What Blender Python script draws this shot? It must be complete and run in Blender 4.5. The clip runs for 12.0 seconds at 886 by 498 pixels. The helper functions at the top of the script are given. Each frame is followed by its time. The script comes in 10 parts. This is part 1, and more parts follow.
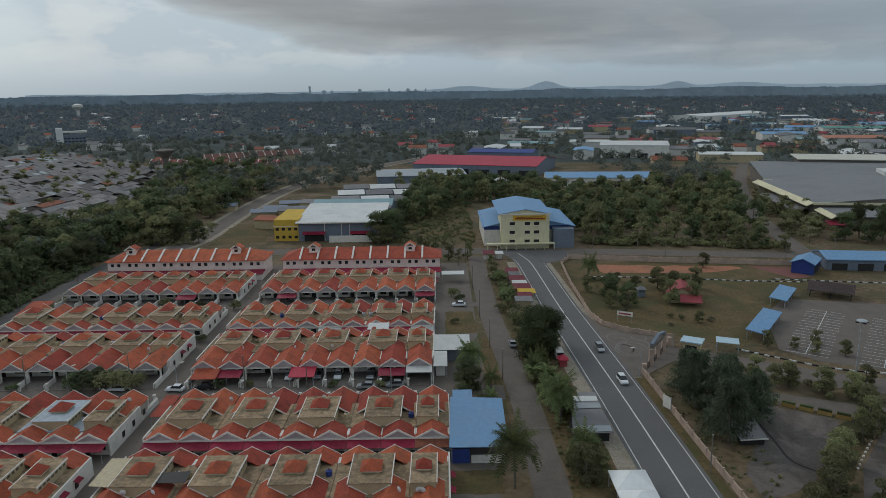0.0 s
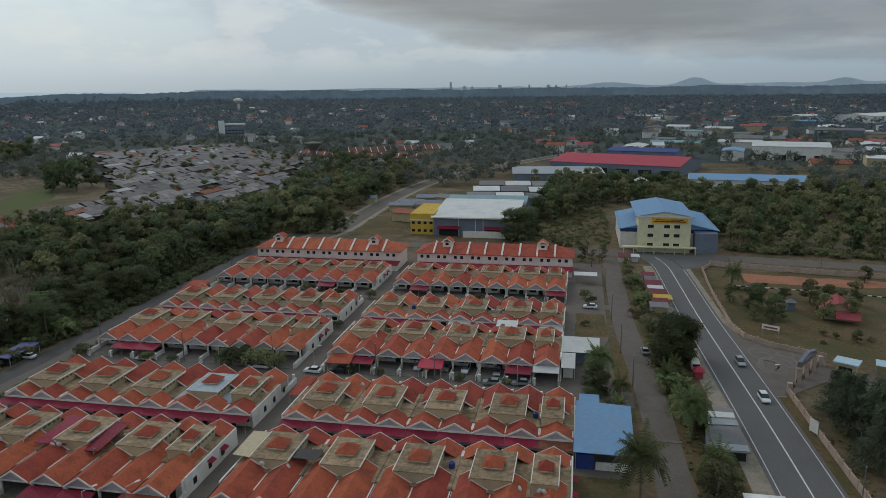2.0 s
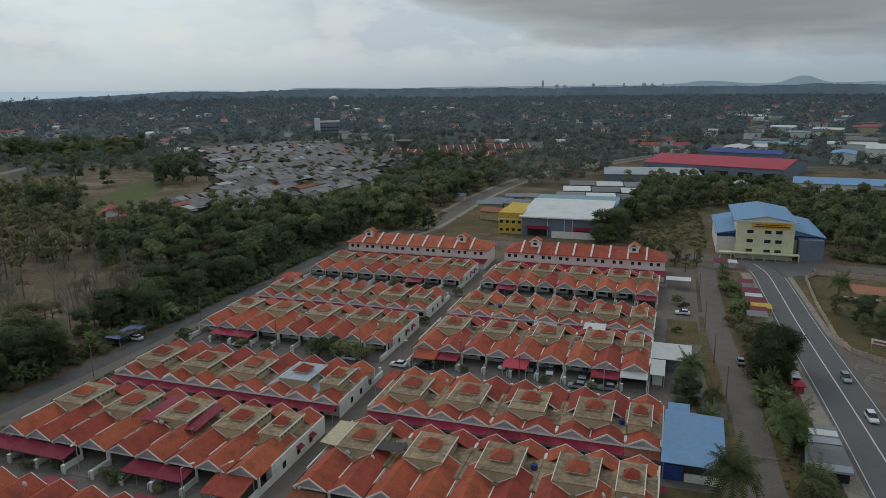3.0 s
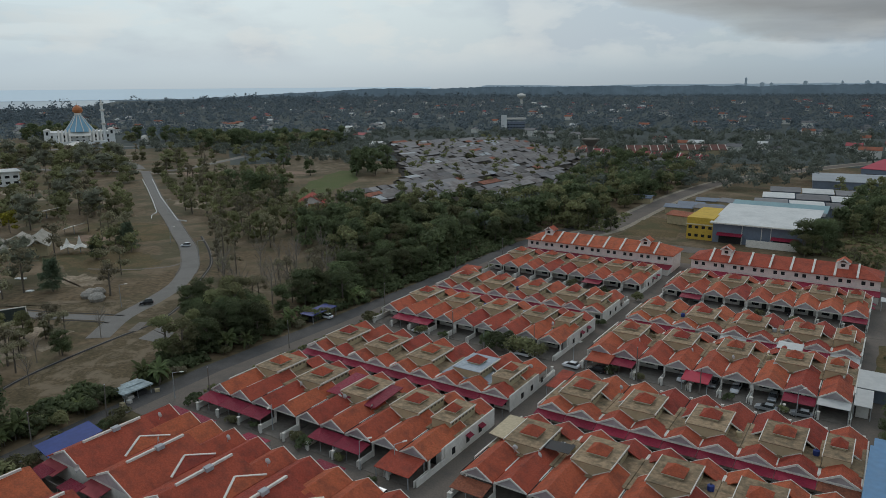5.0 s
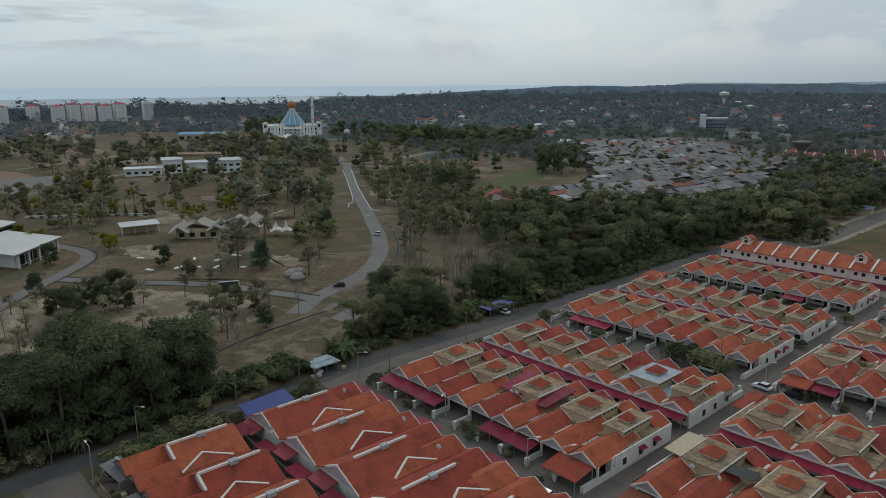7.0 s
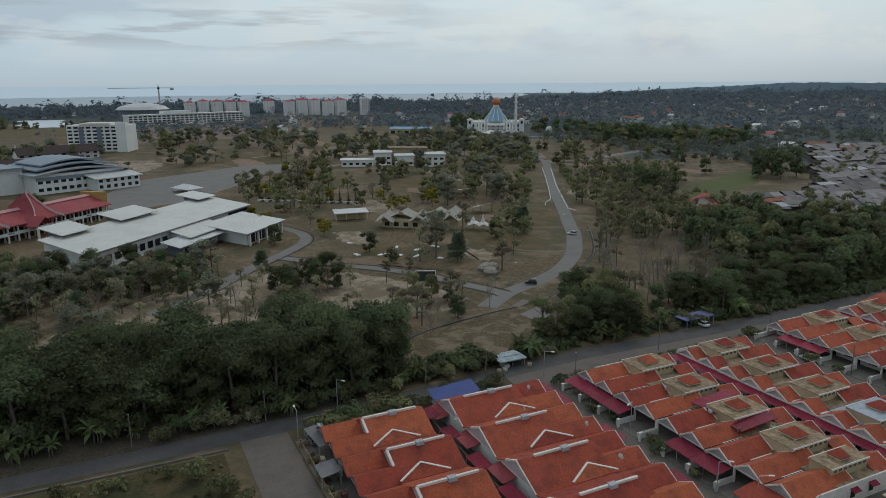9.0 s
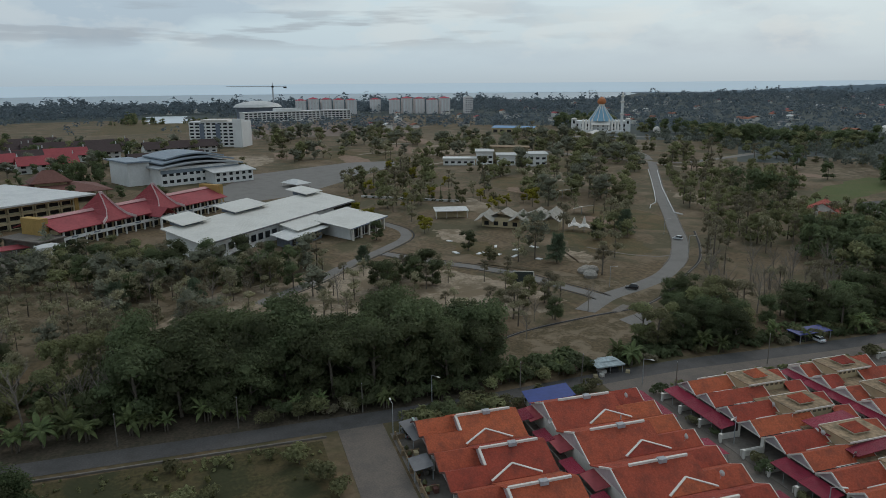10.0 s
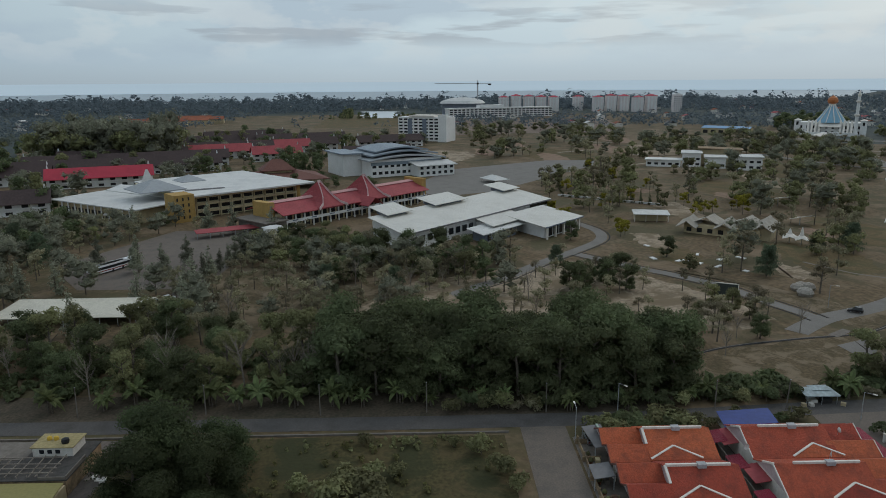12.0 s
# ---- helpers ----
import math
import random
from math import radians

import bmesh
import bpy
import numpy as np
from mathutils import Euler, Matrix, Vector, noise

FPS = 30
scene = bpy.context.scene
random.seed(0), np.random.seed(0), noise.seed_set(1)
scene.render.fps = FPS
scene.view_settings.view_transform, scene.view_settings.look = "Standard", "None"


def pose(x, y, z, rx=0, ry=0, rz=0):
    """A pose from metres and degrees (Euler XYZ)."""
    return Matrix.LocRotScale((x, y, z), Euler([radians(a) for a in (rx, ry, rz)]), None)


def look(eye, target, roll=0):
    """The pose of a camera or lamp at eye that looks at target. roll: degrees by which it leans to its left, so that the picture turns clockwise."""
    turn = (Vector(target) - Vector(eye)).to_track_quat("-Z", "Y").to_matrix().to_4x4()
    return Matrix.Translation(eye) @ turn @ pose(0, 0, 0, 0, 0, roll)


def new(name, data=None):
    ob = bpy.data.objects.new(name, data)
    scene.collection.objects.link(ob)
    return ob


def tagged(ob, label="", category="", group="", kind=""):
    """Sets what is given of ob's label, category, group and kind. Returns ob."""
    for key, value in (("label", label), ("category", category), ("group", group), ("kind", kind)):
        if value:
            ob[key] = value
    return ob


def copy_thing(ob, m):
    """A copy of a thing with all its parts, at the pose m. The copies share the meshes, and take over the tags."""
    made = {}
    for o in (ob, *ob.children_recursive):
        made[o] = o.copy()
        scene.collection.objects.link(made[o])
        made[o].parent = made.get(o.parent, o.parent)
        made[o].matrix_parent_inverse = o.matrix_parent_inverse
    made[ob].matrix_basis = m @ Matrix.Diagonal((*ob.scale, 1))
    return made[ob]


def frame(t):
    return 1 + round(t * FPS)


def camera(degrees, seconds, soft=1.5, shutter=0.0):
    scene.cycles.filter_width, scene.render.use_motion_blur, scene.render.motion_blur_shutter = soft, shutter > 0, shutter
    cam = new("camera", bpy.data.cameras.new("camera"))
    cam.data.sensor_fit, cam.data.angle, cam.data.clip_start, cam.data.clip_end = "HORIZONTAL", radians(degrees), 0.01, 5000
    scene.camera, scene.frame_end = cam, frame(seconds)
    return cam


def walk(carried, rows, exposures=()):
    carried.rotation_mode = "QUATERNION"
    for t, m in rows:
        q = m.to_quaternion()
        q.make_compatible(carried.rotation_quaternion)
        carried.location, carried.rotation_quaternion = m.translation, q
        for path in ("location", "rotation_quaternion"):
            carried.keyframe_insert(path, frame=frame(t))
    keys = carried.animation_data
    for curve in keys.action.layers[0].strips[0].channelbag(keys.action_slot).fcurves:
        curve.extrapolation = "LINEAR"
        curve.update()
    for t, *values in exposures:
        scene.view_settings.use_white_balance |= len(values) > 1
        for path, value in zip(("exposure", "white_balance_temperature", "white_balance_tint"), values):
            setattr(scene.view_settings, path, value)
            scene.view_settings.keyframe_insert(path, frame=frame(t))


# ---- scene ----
cam = camera(64.47, 12.0, soft=0.6)
# seconds, eye, yaw, pitch, roll
PATH = [
    (0, -0.00, -0.00, 64.80, 0.002, -12.752, -0.843),
    (0.5, 0.17, 0.03, 64.83, 1.426, -12.804, -0.823),
    (1, 0.15, -0.08, 64.94, 3.539, -12.849, -0.776),
    (1.5, 0.13, -0.14, 65.08, 7.367, -12.879, -0.732),
    (2, 0.12, -0.18, 65.24, 11.066, -12.925, -0.670),
    (2.5, 0.04, -0.15, 65.28, 14.725, -12.958, -0.636),
    (3, -0.13, -0.28, 65.25, 18.316, -12.969, -0.620),
    (5, -0.16, -0.74, 65.24, 33.167, -13.035, -0.479),
    (5.5, -0.22, -0.59, 65.15, 36.926, -13.043, -0.474),
    (6, -0.19, -0.59, 65.22, 40.677, -13.078, -0.443),
    (6.5, -0.09, -0.61, 65.19, 44.469, -13.077, -0.414),
    (7, 0.01, -0.56, 65.26, 48.301, -13.112, -0.432),
    (9, 0.69, -0.73, 65.82, 64.484, -13.254, -0.451),
    (9.5, 0.82, -0.82, 65.97, 68.620, -13.273, -0.450),
    (10, 0.93, -0.90, 66.12, 72.725, -13.301, -0.421),
    (10.5, 1.12, -0.96, 66.38, 76.827, -13.365, -0.429),
    (11, 1.22, -1.07, 66.61, 80.904, -13.412, -0.400),
    (11.5, 1.41, -1.19, 66.74, 84.945, -13.429, -0.412),
    (12, 1.57, -1.27, 66.84, 88.765, -13.447, -0.409),
]
walk(cam, [(t, pose(x, y, z, 0, 0, yaw) @ pose(0, 0, 0, 90 + pitch) @ pose(0, 0, 0, 0, 0, roll)) for t, x, y, z, yaw, pitch, roll in PATH])

# ---------------------------------------------------------------- light
world = bpy.data.worlds.new("world")
scene.world = world
world.use_nodes = True
SUN_UP, SUN_ROT = radians(38), radians(-42)


def sky_nodes():
    nt = world.node_tree
    nt.nodes.clear()
    N, K = nt.nodes.new, nt.links.new
    out, bg = N("ShaderNodeOutputWorld"), N("ShaderNodeBackground")
    sky = N("ShaderNodeTexSky")
    sky.sky_type, sky.sun_disc = "NISHITA", False
    sky.sun_elevation, sky.sun_rotation = SUN_UP, SUN_ROT
    sky.air_density, sky.dust_density = 1.5, 3.0
    co, sep = N("ShaderNodeTexCoord"), N("ShaderNodeSeparateXYZ")
    K(co.outputs["Generated"], sep.inputs[0])

    def math(op, a, b=0.0, c=0.0):
        n = N("ShaderNodeMath")
        n.operation = op
        for k, v in enumerate((a, b, c)):
            if hasattr(v, "links"):
                K(v, n.inputs[k])
            else:
                n.inputs[k].default_value = v
        return n.outputs[0]

    def ramp(fac, stops):
        n = N("ShaderNodeValToRGB")
        while len(n.color_ramp.elements) < len(stops):
            n.color_ramp.elements.new(0.5)
        for e, (p, c) in zip(n.color_ramp.elements, stops):
            e.position, e.color = p, (*c, 1)
        K(fac, n.inputs[0])
        return n.outputs[0]

    def mix(fac, a, b):
        n = N("ShaderNodeMix")
        n.data_type = "RGBA"
        if hasattr(fac, "links"):
            K(fac, n.inputs[0])
        else:
            n.inputs[0].default_value = fac
        for k, v in ((6, a), (7, b)):
            if hasattr(v, "links"):
                K(v, n.inputs[k])
            else:
                n.inputs[k].default_value = (*v, 1)
        return n.outputs[2]

    z = sep.outputs["Z"]
    # overcast: pale at the horizon, brighter overhead
    base = ramp(math("MULTIPLY_ADD", z, 0.5, 0.5), [(0.0, (0.20, 0.23, 0.25)), (0.498, (0.36, 0.44, 0.50)), (0.515, (0.40, 0.51, 0.59)),
                                                  (0.56, (0.455, 0.572, 0.645)), (0.72, (0.50, 0.60, 0.66)), (1.0, (0.60, 0.66, 0.70))])
    # the cloud is thinner, and brighter, towards the hidden sun
    dotp = N("ShaderNodeVectorMath")
    dotp.operation = "DOT_PRODUCT"
    dotp.inputs[1].default_value = (-0.94, 0.34, 0.0)
    K(co.outputs["Generated"], dotp.inputs[0])
    glow = ramp(math("MULTIPLY_ADD", dotp.outputs["Value"], 0.5, 0.5), [(0.5, (0.84, 0.85, 0.86)), (0.76, (0.92, 0.925, 0.93)), (0.88, (1.07, 1.07, 1.07)), (0.95, (1.19, 1.18, 1.17))])
    m0 = N("ShaderNodeMix")
    m0.data_type, m0.blend_type = "RGBA", "MULTIPLY"
    m0.inputs[0].default_value = 1.0
    K(base, m0.inputs[6])
    K(glow, m0.inputs[7])
    base = m0.outputs[2]
    # clouds are laid out by bearing (positive to the west) and height above the horizon, in radians
    west = math("MULTIPLY", sep.outputs["X"], -1.0)
    az = math("ARCTAN2", west, sep.outputs["Y"])

    def cloud(across, upright, detail, rough, off):
        c, n = N("ShaderNodeCombineXYZ"), N("ShaderNodeTexNoise")
        K(math("MULTIPLY", az, across), c.inputs[0])
        K(math("MULTIPLY", z, upright), c.inputs[1])
        c.inputs[2].default_value = off
        n.inputs["Scale"].default_value, n.inputs["Detail"].default_value, n.inputs["Roughness"].default_value = 1.0, detail, rough
        K(c.outputs[0], n.inputs["Vector"])
        return n.outputs["Fac"]

    up = ramp(math("MULTIPLY_ADD", z, 16.0, -0.25), [(0.0, (0, 0, 0)), (0.6, (1, 1, 1))])
    # bluish gaps between heaped white clouds
    gaps = ramp(cloud(3.2, 9.0, 7, 0.52, 2.3), [(0.44, (1, 1, 1)), (0.50, (0.45, 0.45, 0.45)), (0.56, (0, 0, 0))])
    col = mix(math("MULTIPLY", math("MULTIPLY", gaps, up), 0.75), base, (0.36, 0.465, 0.575))
    puff = ramp(cloud(7.0, 17.0, 8, 0.55, 5.1), [(0.50, (0, 0, 0)), (0.535, (0.55, 0.55, 0.55)), (0.62, (1, 1, 1))])
    col = mix(math("MULTIPLY", math("MULTIPLY", puff, up), 0.5), col, (0.60, 0.665, 0.70))
    # thin grey streaks low in the west
    band = ramp(math("MULTIPLY_ADD", z, 8.0, 0.0), [(0.34, (0, 0, 0)), (0.46, (1, 1, 1)), (0.66, (1, 1, 1)), (0.9, (0.25, 0.25, 0.25))])
    seaward = ramp(math("MULTIPLY_ADD", az, 0.5, 0.0), [(0.5, (0, 0, 0)), (0.68, (1, 1, 1))])
    streak = ramp(cloud(5.0, 46.0, 5, 0.5, 8.4), [(0.50, (0, 0, 0)), (0.565, (1, 1, 1))])
    col = mix(math("MULTIPLY", math("MULTIPLY", math("MULTIPLY", streak, band), seaward), 0.62), col, (0.30, 0.36, 0.43))
    # one heavy grey bank lies ahead of the first view, its lower edge rising towards the west
    low = ramp(math("MULTIPLY_ADD", az, 0.5, 0.5), [(0.0, (0.02, 0.02, 0.02)), (0.34, (0.04, 0.04, 0.04)), (0.46, (0.07, 0.07, 0.07)), (0.54, (0.09, 0.09, 0.09)), (0.62, (0.135, 0.135, 0.135)), (0.69, (0.24, 0.24, 0.24)), (0.80, (0.6, 0.6, 0.6)), (1.0, (0.9, 0.9, 0.9))])
    ragged = math("MULTIPLY_ADD", cloud(6.0, 22.0, 7, 0.58, 1.7), 0.10, -0.05)
    above = math("SUBTRACT", math("ADD", math("MULTIPLY", z, 2.0), ragged), low)
    bank = math("MULTIPLY", ramp(math("MULTIPLY_ADD", above, 4.0, 0.0), [(0.0, (0, 0, 0)), (0.08, (0.55, 0.55, 0.55)), (0.30, (1, 1, 1))]), ramp(z, [(0.25, (1, 1, 1)), (0.55, (0, 0, 0))]))
    folds = ramp(cloud(3.0, 26.0, 6, 0.55, 3.6), [(0.36, (0.155, 0.180, 0.215)), (0.52, (0.205, 0.232, 0.266)), (0.68, (0.32, 0.348, 0.372))])
    bank = math("MULTIPLY", bank, ramp(math("MULTIPLY_ADD", az, 0.5, 0.5), [(0.12, (0.45, 0.45, 0.45)), (0.38, (0.85, 0.85, 0.85)), (0.46, (1, 1, 1))]))
    col = mix(math("MULTIPLY", bank, 0.92), col, folds)
    add = N("ShaderNodeMix")
    add.data_type, add.blend_type = "RGBA", "ADD"
    add.inputs[0].default_value = 0.012
    K(col, add.inputs[6])
    K(sky.outputs[0], add.inputs[7])
    K(add.outputs[2], bg.inputs["Color"])
    bg.inputs["Strength"].default_value = 0.92
    K(bg.outputs[0], out.inputs[0])


sky_nodes()
sun = new("sun", bpy.data.lights.new("sun", "SUN"))
sun.data.energy, sun.data.angle, sun.data.color = 0.5, radians(14), (1.0, 0.96, 0.9)
sun.matrix_world = look((0, 0, 0), (-math.sin(SUN_ROT) * math.cos(SUN_UP), -math.cos(SUN_ROT) * math.cos(SUN_UP), -math.sin(SUN_UP)))

# ---------------------------------------------------------------- materials
MATS = {}


def mat(name, color, rough=0.8, vary=0.15, grain=2.0, stain=0.25, patch=0.15, bump=0.0, metal=0.0, stain_color=None, random_value=0.0, spec=0.3, wave=None, hue=0.0, third=None):
    """A surface with grain and stains at two scales, in metres; random_value: how far whole objects differ."""
    if name in MATS:
        return MATS[name]
    m = bpy.data.materials.new(name)
    m.use_nodes = True
    nt = m.node_tree
    N, K = nt.nodes.new, nt.links.new
    b = nt.nodes["Principled BSDF"]
    b.inputs["Roughness"].default_value, b.inputs["Metallic"].default_value = rough, metal
    b.inputs["Specular IOR Level"].default_value = spec
    geo = N("ShaderNodeNewGeometry")
    fine, coarse = N("ShaderNodeTexNoise"), N("ShaderNodeTexNoise")
    fine.inputs["Scale"].default_value, fine.inputs["Detail"].default_value = grain, 4
    coarse.inputs["Scale"].default_value, coarse.inputs["Detail"].default_value = patch, 5
    coarse.inputs["Roughness"].default_value = 0.65
    for n in (fine, coarse):
        K(geo.outputs["Position"], n.inputs["Vector"])
    r1 = N("ShaderNodeValToRGB")
    lo, hi = [max(0, c * (1 - vary)) for c in color], [min(1, c * (1 + vary)) for c in color]
    r1.color_ramp.elements[0].position, r1.color_ramp.elements[1].position = 0.3, 0.7
    r1.color_ramp.elements[0].color, r1.color_ramp.elements[1].color = (*lo, 1), (*hi, 1)
    K(fine.outputs["Fac"], r1.inputs[0])
    r2 = N("ShaderNodeValToRGB")
    r2.color_ramp.elements[0].position, r2.color_ramp.elements[1].position = 0.46, 0.68
    r2.color_ramp.elements[0].color, r2.color_ramp.elements[1].color = (0, 0, 0, 1), (stain, stain, stain, 1)
    K(coarse.outputs["Fac"], r2.inputs[0])
    mx = N("ShaderNodeMix")
    mx.data_type = "RGBA"
    K(r2.outputs[0], mx.inputs[0])
    K(r1.outputs[0], mx.inputs[6])
    sc = stain_color or [c * 0.45 for c in color]
    mx.inputs[7].default_value = (*sc, 1)
    col = mx.outputs[2]
    if third:  # a third colour in patches: (colour, size, how much)
        n3, r3, m3 = N("ShaderNodeTexNoise"), N("ShaderNodeValToRGB"), N("ShaderNodeMix")
        n3.inputs["Scale"].default_value, n3.inputs["Detail"].default_value, n3.inputs["Roughness"].default_value, n3.inputs["Distortion"].default_value = third[1], 7, 0.68, 0.6
        K(geo.outputs["Position"], n3.inputs["Vector"])
        r3.color_ramp.elements[0].position, r3.color_ramp.elements[1].position = 0.47, 0.58
        r3.color_ramp.elements[0].color, r3.color_ramp.elements[1].color = (0, 0, 0, 1), (third[2],) * 3 + (1,)
        K(n3.outputs["Fac"], r3.inputs[0])
        m3.data_type = "RGBA"
        K(r3.outputs[0], m3.inputs[0])
        K(col, m3.inputs[6])
        m3.inputs[7].default_value = (*third[0], 1)
        col = m3.outputs[2]
    if random_value or hue:
        info, hsv, mr, mh = N("ShaderNodeObjectInfo"), N("ShaderNodeHueSaturation"), N("ShaderNodeMapRange"), N("ShaderNodeMapRange")
        mr.inputs["To Min"].default_value, mr.inputs["To Max"].default_value = 1 - random_value, 1 + random_value
        mh.inputs["To Min"].default_value, mh.inputs["To Max"].default_value = 0.5 - hue, 0.5 + hue
        K(info.outputs["Random"], mr.inputs[0])
        K(info.outputs["Random"], mh.inputs[0])
        K(mr.outputs[0], hsv.inputs["Value"])
        K(mh.outputs[0], hsv.inputs["Hue"])
        K(col, hsv.inputs["Color"])
        col = hsv.outputs[0]
    K(col, b.inputs["Base Color"])
    if wave:
        # ribs or courses: (direction vector scale, depth)
        w, bp, mp = N("ShaderNodeTexWave"), N("ShaderNodeBump"), N("ShaderNodeMapping")
        w.wave_type, w.bands_direction, w.wave_profile = "BANDS", wave[0], "SIN"
        w.inputs["Scale"].default_value = wave[1]
        w.inputs["Distortion"].default_value = 0.3
        tc = N("ShaderNodeTexCoord")
        K(tc.outputs["Object"], w.inputs["Vector"])
        bp.inputs["Strength"].default_value, bp.inputs["Distance"].default_value = 0.6, wave[2]
        K(w.outputs["Fac"], bp.inputs["Height"])
        K(bp.outputs[0], b.inputs["Normal"])
    elif bump:
        bp = N("ShaderNodeBump")
        bp.inputs["Strength"].default_value, bp.inputs["Distance"].default_value = 0.7, bump
        K(fine.outputs["Fac"], bp.inputs["Height"])
        K(bp.outputs[0], b.inputs["Normal"])
    MATS[name] = m
    return m


def leaf_mat(name, dark, light, rough=0.75, swing=0.33):
    """Foliage that differs from leaf clump to leaf clump and tree to tree."""
    if name in MATS:
        return MATS[name]
    m = bpy.data.materials.new(name)
    m.use_nodes = True
    nt = m.node_tree
    N, K = nt.nodes.new, nt.links.new
    b = nt.nodes["Principled BSDF"]
    b.inputs["Roughness"].default_value, b.inputs["Specular IOR Level"].default_value = rough, 0.2
    geo, info, r = N("ShaderNodeNewGeometry"), N("ShaderNodeObjectInfo"), N("ShaderNodeValToRGB")
    r.color_ramp.elements[0].color, r.color_ramp.elements[1].color = (*dark, 1), (*light, 1)
    K(geo.outputs["Random Per Island"], r.inputs[0])
    hsv, mv, mh = N("ShaderNodeHueSaturation"), N("ShaderNodeMapRange"), N("ShaderNodeMapRange")
    mv.inputs["To Min"].default_value, mv.inputs["To Max"].default_value = 1 - swing * 0.9, 1 + swing
    mh.inputs["To Min"].default_value, mh.inputs["To Max"].default_value = 0.485, 0.52
    K(info.outputs["Random"], mv.inputs[0])
    K(info.outputs["Random"], mh.inputs[0])
    pn, mul, mp = N("ShaderNodeTexNoise"), N("ShaderNodeMath"), N("ShaderNodeMapRange")
    pn.inputs["Scale"].default_value, pn.inputs["Detail"].default_value = 0.09, 2
    K(geo.outputs["Position"], pn.inputs["Vector"])
    mp.inputs["From Min"].default_value, mp.inputs["From Max"].default_value = 0.3, 0.7
    mp.inputs["To Min"].default_value, mp.inputs["To Max"].default_value = 1 - swing * 0.9, 1 + swing
    K(pn.outputs["Fac"], mp.inputs[0])
    mul.operation = "MULTIPLY"
    K(mv.outputs[0], mul.inputs[0])
    K(mp.outputs[0], mul.inputs[1])
    K(mul.outputs[0], hsv.inputs["Value"])
    K(mh.outputs[0], hsv.inputs["Hue"])
    K(r.outputs[0], hsv.inputs["Color"])
    K(hsv.outputs[0], b.inputs["Base Color"])
    tl, mixs, out = N("ShaderNodeBsdfTranslucent"), N("ShaderNodeMixShader"), nt.nodes["Material Output"]
    K(hsv.outputs[0], tl.inputs["Color"])
    mixs.inputs[0].default_value = 0.45
    K(b.outputs[0], mixs.inputs[1])
    K(tl.outputs[0], mixs.inputs[2])
    K(mixs.outputs[0], out.inputs["Surface"])
    MATS[name] = m
    return m


TILE = mat("orange_roof_tile", (0.455, 0.092, 0.047), 0.75, 0.17, 3.0, 0.65, 0.4, wave=("Y", 9.0, 0.05), random_value=0.2, stain_color=(0.17, 0.05, 0.035), hue=0.008)
TILE_OLD = mat("old_roof_tile", (0.30, 0.10, 0.055), 0.8, 0.25, 3.0, 0.6, 0.3, random_value=0.2, wave=("Y", 9.0, 0.05), stain_color=(0.10, 0.05, 0.04))
CONC = mat("weathered_concrete_roof", (0.305, 0.215, 0.132), 0.9, 0.3, 1.3, 0.85, 0.55, 0.02, random_value=0.15, stain_color=(0.105, 0.088, 0.058))
CREAM = mat("cream_wall_paint", (0.47, 0.385, 0.24), 0.85, 0.08, 2.0, 0.35, 0.5, random_value=0.1)
WHITE = mat("white_wall_paint", (0.70, 0.665, 0.61), 0.8, 0.07, 2.0, 0.35, 0.4, random_value=0.06, stain_color=(0.36, 0.33, 0.28))
TRIM = mat("white_trim_paint", (0.74, 0.69, 0.62), 0.7, 0.08, 3.0, 0.3, 0.8)
MAUVE = mat("mauve_gable_paint", (0.48, 0.41, 0.41), 0.85, 0.1, 2.0, 0.3, 0.5, random_value=0.15)
PINK = mat("pale_pink_wall", (0.82, 0.70, 0.64), 0.85, 0.06, 2.0, 0.25, 0.4)
CRIMSON = mat("crimson_metal_sheet", (0.28, 0.018, 0.045), 0.55, 0.12, 2.0, 0.35, 0.6, wave=("X", 12.0, 0.03), random_value=0.2)
# near-black stands in for shade inside openings and stalls; drains use it too
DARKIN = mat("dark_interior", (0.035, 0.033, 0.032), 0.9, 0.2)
GLASS_DK = mat("dark_window_glass", (0.02, 0.022, 0.025), 0.15, 0.1, spec=0.6)
CEMENT = mat("cement_floor", (0.178, 0.156, 0.134), 0.9, 0.15, 1.5, 0.4, 0.4)
ASPHALT = mat("grey_asphalt", (0.130, 0.123, 0.119), 0.9, 0.14, 4.0, 0.35, 0.12, 0.01, stain_color=(0.095, 0.096, 0.10))
ASPHALT_W = mat("worn_street_asphalt", (0.154, 0.128, 0.108), 0.92, 0.14, 3.0, 0.5, 0.25, 0.01, stain_color=(0.088, 0.083, 0.075))
ASPHALT_C = mat("pale_campus_asphalt", (0.195, 0.182, 0.166), 0.92, 0.14, 3.0, 0.45, 0.12, 0.01, stain_color=(0.125, 0.115, 0.10))
ASPHALT_S = mat("stained_yard_asphalt", (0.106, 0.090, 0.078), 0.9, 0.2, 2.0, 0.7, 0.16, 0.01, stain_color=(0.050, 0.041, 0.034), third=((0.17, 0.140, 0.122), 0.13, 0.8))
DEPOT_R = mat("dull_grey_depot_roof", (0.205, 0.205, 0.205), 0.6, 0.07, 0.6, 0.45, 0.05, stain_color=(0.125, 0.125, 0.128), wave=("X", 4.0, 0.03))
VILLAGE_R = mat("weathered_village_roof", (0.162, 0.147, 0.140), 0.75, 0.3, 0.35, 0.7, 0.14, stain_color=(0.085, 0.066, 0.058), random_value=0.45, third=((0.240, 0.226, 0.220), 0.08, 0.6))
GRAVEL = mat("sandy_verge", (0.30, 0.255, 0.20), 0.95, 0.25, 2.5, 0.6, 0.35, 0.03, stain_color=(0.14, 0.13, 0.085))
